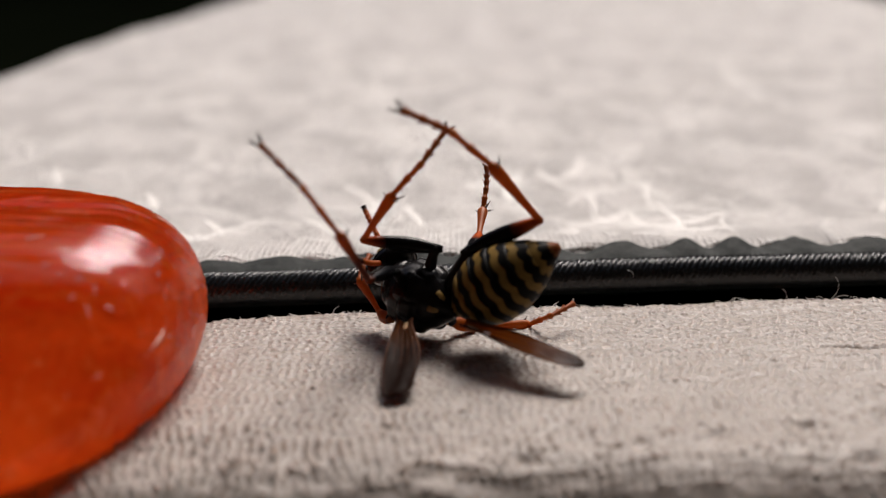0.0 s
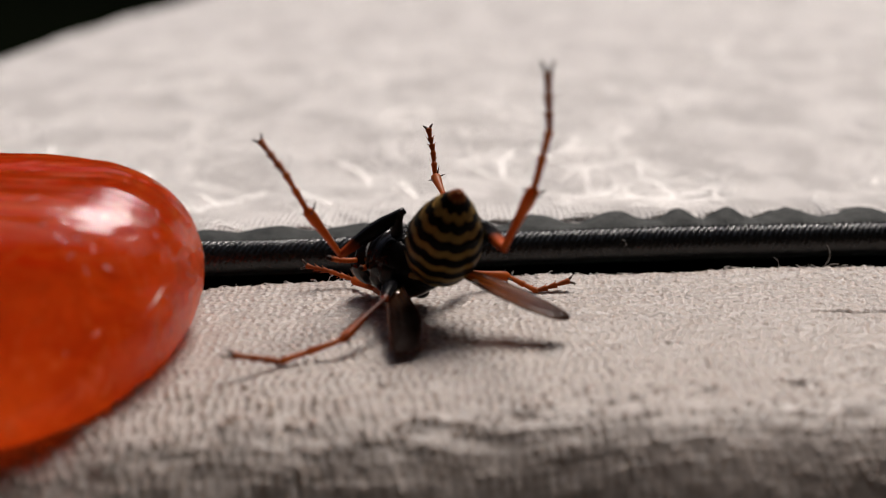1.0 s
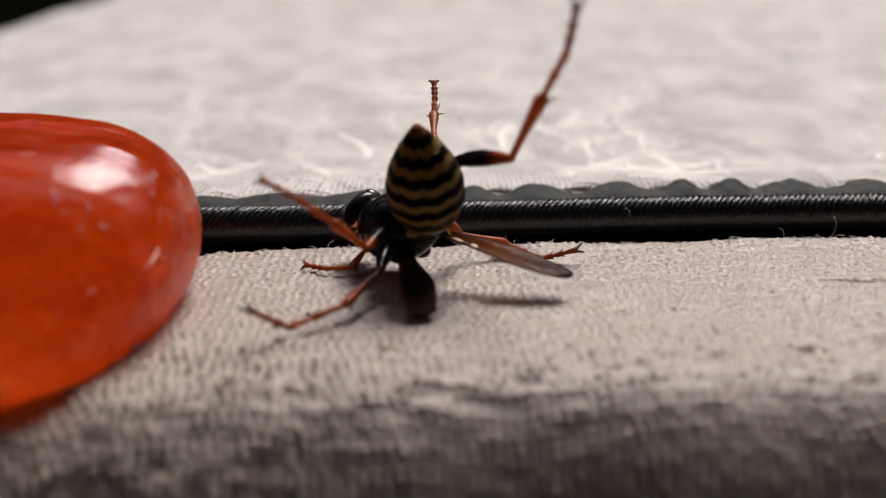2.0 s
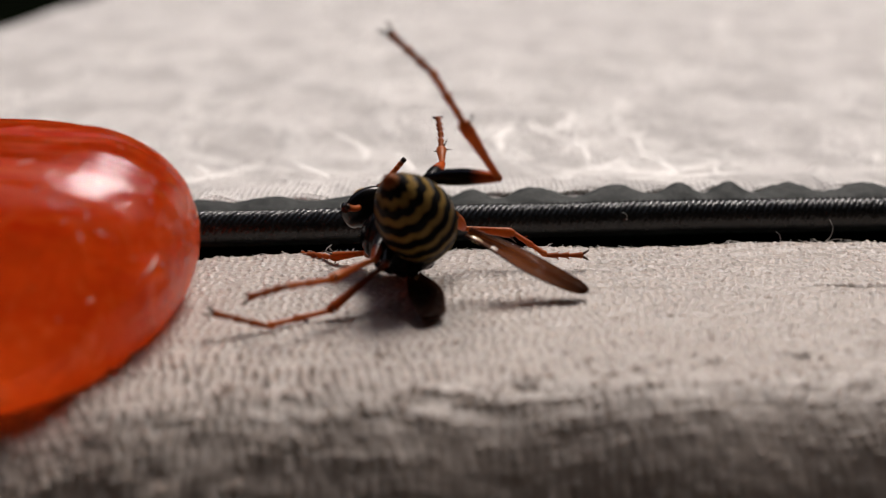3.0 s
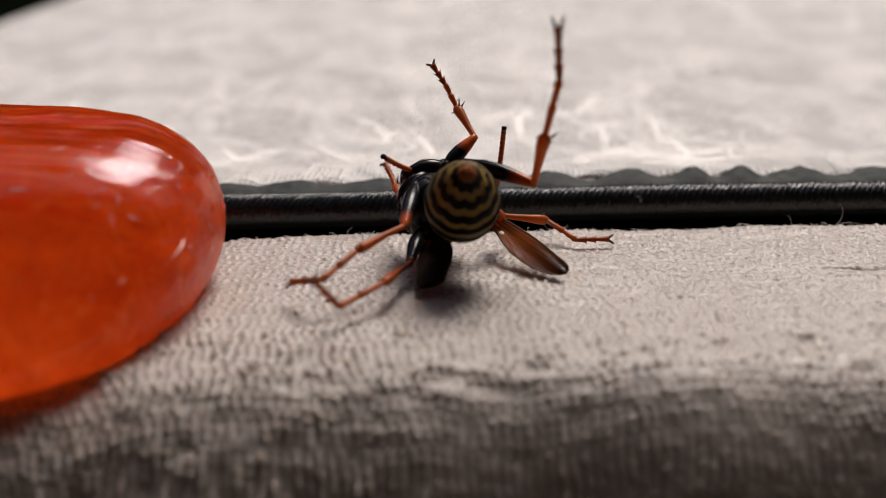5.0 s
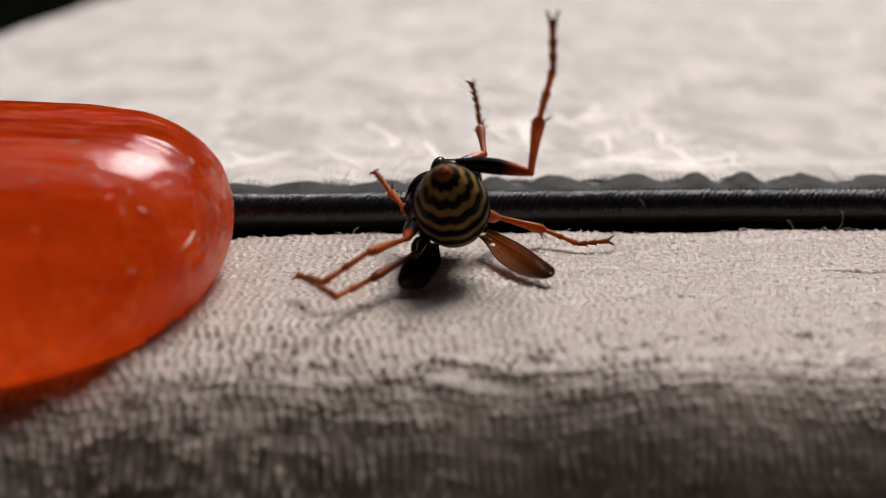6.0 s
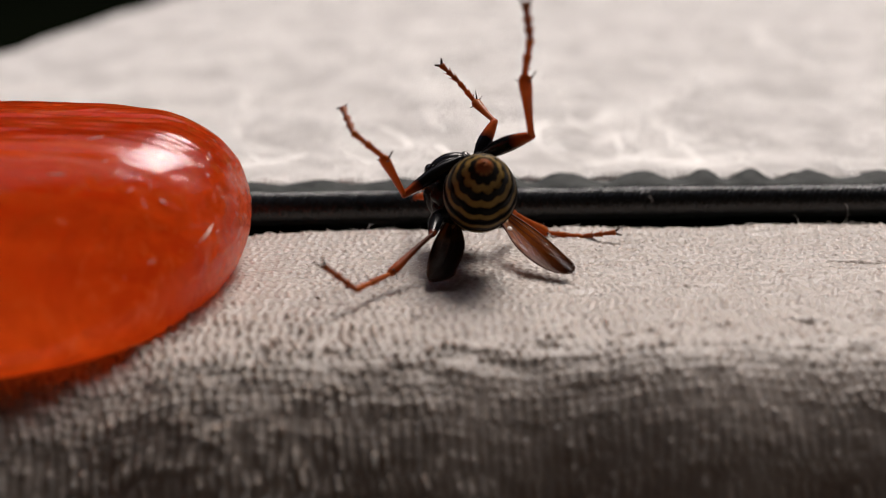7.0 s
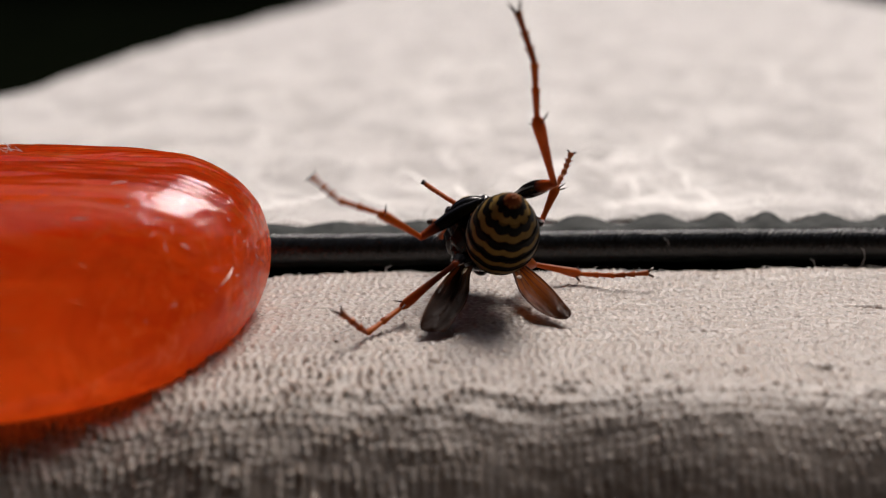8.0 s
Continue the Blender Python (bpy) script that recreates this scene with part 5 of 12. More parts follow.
        (6.35, limb(1.2, -1.2, 6.94, 7.31, -4.36, 5.24)),
        (6.4, limb(1.16, -1.2, 7.03, 6.86, -4.41, 5.78)),
        (6.45, limb(1.13, -1.2, 7.11, 6.38, -4.44, 6.29)),
        (6.5, limb(1.09, -1.2, 7.2, 5.86, -4.44, 6.77)),
        (6.567, limb(1.4, -1.2, 7.31, 6.46, -5.46, 5.34)),
        (6.633, limb(1.71, -1.2, 7.41, 6.83, -6.29, 3.72)),
        (6.7, limb(2.02, -1.2, 7.52, 6.97, -6.9, 1.97)),
        (7, limb(1.75, -1.2, 7.19, 5.74, -7.19, 3.91)),
        (7.067, limb(2.19, -1.2, 7.49, 5.87, -7.24, 3.63)),
        (7.133, limb(2.63, -1.2, 7.79, 5.99, -7.28, 3.34)),
        (7.2, limb(3.08, -1.2, 8.09, 6.1, -7.31, 3.05)),
        (7.3, limb(3.4, -1.2, 7.6, 6.28, -7.52, 2.02)),
        (7.4, limb(3.73, -1.2, 7.11, 6.38, -7.64, 0.97)),
        (7.5, limb(4.06, -1.2, 6.63, 6.4, -7.68, -0.1)),
        (7.567, limb(3.64, -1.2, 6.52, 6.7, -7.36, -0.94)),
        (7.633, limb(3.22, -1.2, 6.41, 6.94, -6.98, -1.78)),
        (7.7, limb(2.81, -1.2, 6.3, 7.11, -6.53, -2.6)),
        (7.8, limb(2.77, -1.2, 6.67, 6.47, -7.6, -0.6)),
        (7.9, limb(2.72, -1.2, 7.04, 5.47, -8.25, 1.43)),
        (8, limb(2.68, -1.2, 7.41, 4.16, -8.44, 3.38)),
    ])
    walk(moving["A_tibia"], [
        (0, limb(7.8, -2.31, 8.57, -6.15, -1.97, 7.63)),
        (0.05, limb(8.01, -3.34, 7.34, -3.95, -1.35, 9.08)),
        (0.1, limb(7.86, -4.19, 6.01, -1.47, -0.63, 9.87)),
        (0.15, limb(7.37, -4.8, 4.66, 1.12, 0.14, 9.94)),
        (0.2, limb(6.61, -5.11, 3.4, 3.63, 0.89, 9.27)),
        (0.3, limb(5.63, -5.95, 2.82, 7.12, -5.28, 4.63)),
        (0.4, limb(6.38, -5.86, 3.21, 7.54, -5.39, 3.75)),
        (0.5, limb(7.08, -5.64, 3.61, 7.89, -5.45, 2.83)),
        (0.55, limb(7.32, -5.2, 4.92, 5.82, -5.81, 5.68)),
        (0.6, limb(7.45, -4.59, 6.21, 3.03, -5.45, 7.82)),
        (0.65, limb(7.44, -3.85, 7.46, -0.15, -4.4, 8.98)),
        (0.7, limb(7.28, -3.01, 8.64, -3.31, -2.8, 9.01)),
        (0.8, limb(7.25, -1.07, 8.09, -7.89, -0.97, 6.07)),
        (0.85, limb(7.72, -2.73, 7.64, -5.65, -2.17, 7.96)),
        (0.9, limb(7.68, -4.22, 7.05, -2.84, -3.15, 9.06)),
        (0.95, limb(7.19, -5.36, 6.36, 0.26, -3.82, 9.24)),
        (1, limb(6.39, -6.03, 5.63, 3.33, -4.1, 8.49)),
        (1.067, limb(6.53, -6.01, 5.41, 4.67, -4.06, 7.86)),
        (1.133, limb(6.67, -5.97, 5.2, 5.91, -3.93, 7.05)),
        (1.2, limb(6.8, -5.93, 4.99, 7.02, -3.71, 6.08)),
        (1.275, limb(6.7, -5.85, 6.39, 3.51, -4.65, 8.13)),
        (1.35, limb(6.54, -5.67, 7.79, -0.6, -4.79, 8.76)),
        (1.425, limb(6.35, -5.37, 9.16, -4.61, -4.09, 7.87)),
        (1.5, limb(6.1, -4.98, 10.49, -7.82, -2.69, 5.62)),
        (1.575, limb(6.71, -5.26, 9.24, -5.75, -3.89, 7.2)),
        (1.65, limb(7.27, -5.46, 7.95, -3.19, -4.76, 8.19)),
        (1.725, limb(7.8, -5.59, 6.64, -0.37, -5.25, 8.5)),
        (1.8, limb(8.27, -5.63, 5.33, 2.48, -5.3, 8.11)),
        (1.9, limb(7.88, -5.37, 6.97, 2.93, -4.85, 8.24)),
        (2, limb(7.4, -5, 8.6, 3.37, -4.39, 8.33)),
        (2.05, limb(7.08, -4.96, 9.22, 0.15, -5.28, 8.49)),
        (2.1, limb(6.75, -4.89, 9.83, -3.08, -5.58, 7.71)),
        (2.15, limb(6.39, -4.8, 10.42, -5.97, -5.26, 6.06)),
        (2.2, limb(6.02, -4.69, 11, -8.19, -4.35, 3.74)),
        (2.288, limb(6.39, -4.8, 10.42, -5.97, -5.26, 6.06)),
        (2.375, limb(6.75, -4.89, 9.83, -3.08, -5.58, 7.71)),
        (2.462, limb(7.08, -4.96, 9.22, 0.15, -5.28, 8.49)),
        (2.55, limb(7.4, -5, 8.6, 3.37, -4.39, 8.33)),
        (2.637, limb(7.31, -4.86, 8.38, 1.08, -4.62, 8.81)),
        (2.725, limb(7.21, -4.71, 8.15, -1.27, -4.59, 8.79)),
        (2.812, limb(7.11, -4.55, 7.92, -3.55, -4.31, 8.29)),
        (2.9, limb(6.99, -4.38, 7.68, -5.64, -3.79, 7.34)),
        (3.033, limb(7.39, -3.91, 7.55, -3.93, -4.52, 8.01)),
        (3.167, limb(7.74, -3.4, 7.41, -2.07, -5.07, 8.36)),
        (3.3, limb(8.02, -2.86, 7.26, -0.13, -5.43, 8.4)),
        (3.35, limb(7.49, -3.2, 7.68, -2.27, -5.46, 8.07)),
        (3.4, limb(6.92, -3.52, 8.08, -4.29, -5.24, 7.36)),
        (3.45, limb(6.31, -3.83, 8.48, -6.12, -4.77, 6.31)),
        (3.5, limb(5.67, -4.11, 8.86, -7.66, -4.08, 4.97)),
        (3.6, limb(6.36, -4.26, 8.28, -6.73, -3.99, 6.23)),
        (3.7, limb(6.99, -4.38, 7.68, -5.64, -3.79, 7.34)),
        (3.85, limb(6.57, -4.48, 6.8, -4.24, -4.74, 7.72)),
        (4, limb(6.12, -4.56, 5.91, -2.71, -5.54, 7.87)),
        (4.067, limb(6.52, -4.3, 6.05, -1.16, -6.02, 7.9)),
        (4.133, limb(6.9, -4.02, 6.19, 0.43, -6.34, 7.72)),
        (4.2, limb(7.27, -3.73, 6.33, 2.01, -6.49, 7.34)),
        (4.275, limb(6.93, -3.7, 6.96, -0.84, -6.31, 7.72)),
        (4.35, limb(6.56, -3.64, 7.58, -3.61, -5.6, 7.46)),
        (4.425, limb(6.14, -3.56, 8.2, -6.09, -4.43, 6.58)),
        (4.5, limb(5.67, -3.45, 8.81, -8.06, -2.89, 5.16)),
        (4.567, limb(6.08, -2.85, 7.99, -7.33, -2.93, 6.14)),
        (4.633, limb(6.32, -2.2, 7.13, -6.48, -2.92, 7.04)),
        (4.7, limb(6.38, -1.51, 6.25, -5.53, -2.87, 7.82)),
        (4.8, limb(6.54, -2.33, 6.24, -3.56, -4.27, 8.31)),
        (4.9, limb(6.56, -3.11, 6.23, -1.36, -5.42, 8.3)),
        (5, limb(6.45, -3.84, 6.23, 0.91, -6.23, 7.77)),
        (5.067, limb(6.39, -4.43, 6.77, 0.1, -6.15, 7.88)),
        (5.133, limb(6.21, -4.92, 7.31, -0.72, -6.04, 7.94)),
        (5.2, limb(5.91, -5.28, 7.83, -1.53, -5.89, 7.94)),
        (5.287, limb(6.37, -4.57, 7.49, -2.61, -5.25, 8.1)),
        (5.375, limb(6.63, -3.67, 7.1, -3.65, -4.52, 8.14)),
        (5.463, limb(6.64, -2.63, 6.68, -4.63, -3.73, 8.04)),
        (5.55, limb(6.38, -1.51, 6.25, -5.53, -2.87, 7.82)),
        (5.667, limb(6.54, -2.33, 6.24, -3.56, -4.27, 8.31)),
        (5.783, limb(6.56, -3.11, 6.23, -1.36, -5.42, 8.3)),
        (5.9, limb(6.45, -3.84, 6.23, 0.91, -6.23, 7.77)),
        (6.033, limb(6.18, -3.78, 7.25, 0.46, -5.24, 8.5)),
        (6.167, limb(5.72, -3.61, 8.25, -0.01, -4.17, 9.09)),
        (6.3, limb(5.1, -3.35, 9.19, -0.48, -3.03, 9.52)),
        (6.35, limb(4.85, -3.38, 9.56, -2.42, -3.16, 9.17)),
        (6.4, limb(4.59, -3.41, 9.92, -4.27, -3.17, 8.47)),
        (6.45, limb(4.31, -3.42, 10.26, -5.96, -3.05, 7.43)),
        (6.5, limb(4.02, -3.42, 10.59, -7.41, -2.81, 6.1)),
        (6.567, limb(4.63, -3.93, 9.98, -5.83, -3.79, 7.19)),
        (6.633, limb(5.12, -4.34, 9.27, -3.99, -4.59, 7.94)),
        (6.7, limb(5.5, -4.65, 8.51, -1.96, -5.18, 8.32)),
        (7, limb(4.62, -4.8, 9.15, -1.11, -5.04, 8.57)),
        (7.067, limb(5.12, -4.82, 9.31, -3.5, -4.64, 8.13)),
        (7.133, limb(5.63, -4.84, 9.46, -5.68, -3.97, 7.21)),
        (7.2, limb(6.13, -4.85, 9.61, -7.51, -3.05, 5.86)),
        (7.3, limb(6.54, -4.96, 8.61, -6.43, -3.13, 6.99)),
        (7.4, limb(6.92, -5.02, 7.6, -5.2, -3.13, 7.95)),
        (7.5, limb(7.26, -5.04, 6.58, -3.84, -3.05, 8.72)),
        (7.567, limb(6.99, -4.88, 6.05, -2.64, -3.99, 8.78)),
        (7.633, limb(6.69, -4.69, 5.52, -1.39, -4.84, 8.64)),
        (7.7, limb(6.36, -4.46, 5, -0.1, -5.58, 8.3)),
        (7.8, limb(6, -5, 6.37, -0.89, -4.88, 8.68)),
        (7.9, limb(5.46, -5.32, 7.75, -1.66, -4.12, 8.96)),
        (8, limb(4.77, -5.42, 9.1, -2.42, -3.31, 9.12)),
    ])
    walk(moving["A_tarsus"], [
        (0, limb(4.85, -3.25, 12.23, -6.48, -4.2, 6.36)),
        (0.05, limb(6.11, -3.99, 11.7, -4.66, -4.15, 7.81)),
        (0.1, limb(7.15, -4.5, 10.75, -2.58, -3.88, 8.85)),
        (0.15, limb(7.91, -4.74, 9.43, -0.36, -3.4, 9.4)),
        (0.2, limb(8.36, -4.68, 7.85, 1.87, -2.74, 9.43)),
        (0.3, limb(9.05, -8.48, 5.05, 6.96, -3.62, 6.2)),
        (0.4, limb(10, -8.45, 5.01, 7.47, -4.18, 5.16)),
        (0.5, limb(10.86, -8.26, 4.97, 7.86, -4.67, 4.04)),
        (0.55, limb(10.12, -7.99, 7.65, 5.94, -5.12, 6.2)),
        (0.6, limb(8.9, -7.21, 9.96, 3.51, -5.13, 7.84)),
        (0.65, limb(7.37, -5.97, 11.77, 0.77, -4.7, 8.79)),
        (0.7, limb(5.69, -4.36, 12.97, -2.03, -3.86, 9)),
        (0.8, limb(3.46, -1.54, 11, -6.78, -4.51, 5.81)),
        (0.85, limb(5.01, -3.77, 11.46, -4.92, -4.49, 7.46)),
        (0.9, limb(6.31, -5.73, 11.4, -2.76, -4.2, 8.65)),
        (0.95, limb(7.31, -7.19, 10.8, -0.42, -3.65, 9.3)),
        (1, limb(7.99, -8, 9.7, 1.94, -2.87, 9.38)),
        (1.067, limb(8.77, -7.95, 9.19, 3.35, -3.62, 8.7)),
        (1.133, limb(9.5, -7.86, 8.58, 4.65, -4.27, 7.76)),
        (1.2, limb(10.17, -7.71, 7.91, 5.82, -4.78, 6.58)),
        (1.275, limb(8.38, -8.09, 10.29, 3.02, -6.02, 7.39)),
        (1.35, limb(6.25, -7.96, 11.99, -0.07, -6.65, 7.47)),
        (1.425, limb(4.13, -7.34, 12.94, -3.16, -6.62, 6.8)),
        (1.5, limb(2.34, -6.27, 13.19, -5.93, -5.93, 5.45)),
        (1.575, limb(3.95, -7.12, 12.69, -4.08, -5.77, 7.08)),
        (1.65, limb(5.74, -7.75, 11.88, -1.99, -5.26, 8.27)),
        (1.725, limb(7.62, -8.1, 10.73, 0.23, -4.43, 8.96)),
        (1.8, limb(9.46, -8.17, 9.22, 2.43, -3.33, 9.11)),
        (1.9, limb(9.28, -7.7, 10.93, 2.57, -4.97, 8.29)),
        (2, limb(9.02, -7.1, 12.6, 2.62, -6.44, 7.19)),
        (2.05, limb(7.16, -7.49, 13.3, 0.15, -7.09, 7.05)),
        (2.1, limb(5.27, -7.57, 13.53, -2.32, -7.29, 6.44)),
        (2.15, limb(3.52, -7.33, 13.33, -4.65, -7, 5.42)),
        (2.2, limb(2.09, -6.78, 12.8, -6.67, -6.26, 4.04)),
        (2.288, limb(3.52, -7.33, 13.33, -4.65, -7, 5.42)),
        (2.375, limb(5.27, -7.57, 13.53, -2.32, -7.29, 6.44)),
        (2.462, limb(7.16, -7.49, 13.3, 0.15, -7.09, 7.05)),
        (2.55, limb(9.02, -7.1, 12.6, 2.62, -6.44, 7.19)),
        (2.637, limb(7.83, -7.07, 12.6, 0.46, -6.13, 7.89)),
        (2.725, limb(6.6, -6.91, 12.37, -1.72, -5.5, 8.17)),
        (2.812, limb(5.4, -6.62, 11.9, -3.82, -4.59, 8.02)),
        (2.9, limb(4.28, -6.2, 11.2, -5.71, -3.43, 7.46)),
        (3.033, limb(5.51, -6.08, 11.4, -3.9, -3.73, 8.42)),
        (3.167, limb(6.74, -5.83, 11.43, -1.93, -3.87, 9.02)),
        (3.3, limb(7.96, -5.47, 11.29, 0.13, -3.85, 9.23)),
        (3.35, limb(6.4, -5.82, 11.55, -1.84, -4.32, 8.83)),
        (3.4, limb(4.86, -6.04, 11.62, -3.72, -4.61, 8.06)),
        (3.45, limb(3.37, -6.12, 11.51, -5.45, -4.7, 6.94)),
        (3.5, limb(2, -6.07, 11.24, -6.95, -4.6, 5.53)),
        (3.6, limb(3.12, -6.18, 11.27, -6.38, -4.05, 6.55)),
        (3.7, limb(4.28, -6.2, 11.2, -5.71, -3.43, 7.46)),
        (3.85, limb(4.54, -6.76, 10.5, -4.05, -3.18, 8.57)),
        (4, limb(4.82, -7.22, 9.69, -2.23, -2.8, 9.34)),
        (4.067, limb(5.97, -7.19, 9.84, -0.21, -3.48, 9.37)),
        (4.133, limb(7.11, -7.07, 9.89, 1.83, -4.01, 8.98)),
        (4.2, limb(8.23, -6.85, 9.85, 3.78, -4.35, 8.18)),
        (4.275, limb(6.53, -6.73, 10.66, 1.34, -5.17, 8.45)),
        (4.35, limb(4.82, -6.33, 11.16, -1.19, -5.65, 8.16)),
        (4.425, limb(3.21, -5.68, 11.36, -3.63, -5.75, 7.33)),
        (4.5, limb(1.8, -4.84, 11.29, -5.84, -5.47, 6)),
        (4.567, limb(2.56, -4.26, 10.94, -5.32, -4.74, 7.02)),
        (4.633, limb(3.21, -3.6, 10.51, -4.69, -3.92, 7.91)),
        (4.7, limb(3.73, -2.89, 10.01, -3.99, -3.03, 8.66)),
        (4.8, limb(4.83, -4.38, 10.23, -2.15, -3.46, 9.13)),
        (4.9, limb(5.91, -5.71, 10.21, -0.24, -3.75, 9.27)),
        (5, limb(6.89, -6.83, 9.96, 1.68, -3.91, 9.05)),
        (5.067, limb(6.44, -7.39, 10.55, 1.15, -4.19, 9.01)),
        (5.133, limb(5.86, -7.82, 11.12, 0.61, -4.45, 8.93)),
        (5.2, limb(5.18, -8.11, 11.64, 0.07, -4.7, 8.82)),
        (5.287, limb(5.12, -7.09, 11.37, -0.97, -4.36, 8.95)),
        (5.375, limb(4.88, -5.84, 11, -2, -3.96, 8.96)),
        (5.463, limb(4.42, -4.42, 10.54, -3.01, -3.52, 8.86)),
        (5.55, limb(3.73, -2.89, 10.01, -3.99, -3.03, 8.66)),
        (5.667, limb(4.83, -4.38, 10.23, -2.15, -3.46, 9.13)),
        (5.783, limb(5.91, -5.71, 10.21, -0.24, -3.75, 9.27)),
        (5.9, limb(6.89, -6.83, 9.96, 1.68, -3.91, 9.05)),
        (6.033, limb(6.39, -6.3, 11.33, 1.5, -5.58, 8.16)),
        (6.167, limb(5.72, -5.62, 12.61, 1.26, -7.05, 6.97)),
        (6.3, limb(4.87, -4.8, 13.76, 0.98, -8.27, 5.53)),
        (6.35, limb(3.69, -4.9, 13.96, -0.45, -8.17, 5.75)),
        (6.4, limb(2.54, -4.93, 13.98, -1.87, -7.9, 5.84)),
        (6.45, limb(1.45, -4.88, 13.83, -3.25, -7.46, 5.81)),
        (6.5, limb(0.46, -4.77, 13.52, -4.56, -6.87, 5.66)),
        (6.567, limb(1.83, -5.75, 13.43, -3.17, -7.17, 6.21)),
        (6.633, limb(3.21, -6.55, 13.09, -1.71, -7.31, 6.61)),
        (6.7, limb(4.56, -7.14, 12.5, -0.21, -7.28, 6.85)),
        (7, limb(4.08, -7.22, 13.26, 0.62, -7.47, 6.62)),
        (7.067, limb(3.44, -7.05, 13.21, -1.11, -7.6, 6.4)),
        (7.133, limb(2.9, -6.74, 12.92, -2.8, -7.5, 5.99)),
        (7.2, limb(2.52, -6.32, 12.43, -4.4, -7.17, 5.4)),
        (7.3, limb(3.45, -6.46, 11.97, -3.64, -6.48, 6.69)),
        (7.4, limb(4.42, -6.52, 11.41, -2.78, -5.62, 7.79)),
        (7.5, limb(5.42, -6.51, 10.76, -1.84, -4.6, 8.69)),
        (7.567, limb(5.72, -6.8, 10.26, -0.72, -4.15, 9.07)),
        (7.633, limb(6.03, -7.01, 9.66, 0.42, -3.64, 9.3)),
        (7.7, limb(6.32, -7.14, 8.98, 1.54, -3.08, 9.39)),
        (7.8, limb(5.58, -7.34, 10.54, 0.84, -3.3, 9.4)),
        (7.9, limb(4.66, -7.3, 12.05, 0.13, -3.51, 9.36)),
        (8, limb(3.61, -7.01, 13.48, -0.57, -3.7, 9.27)),
    ])
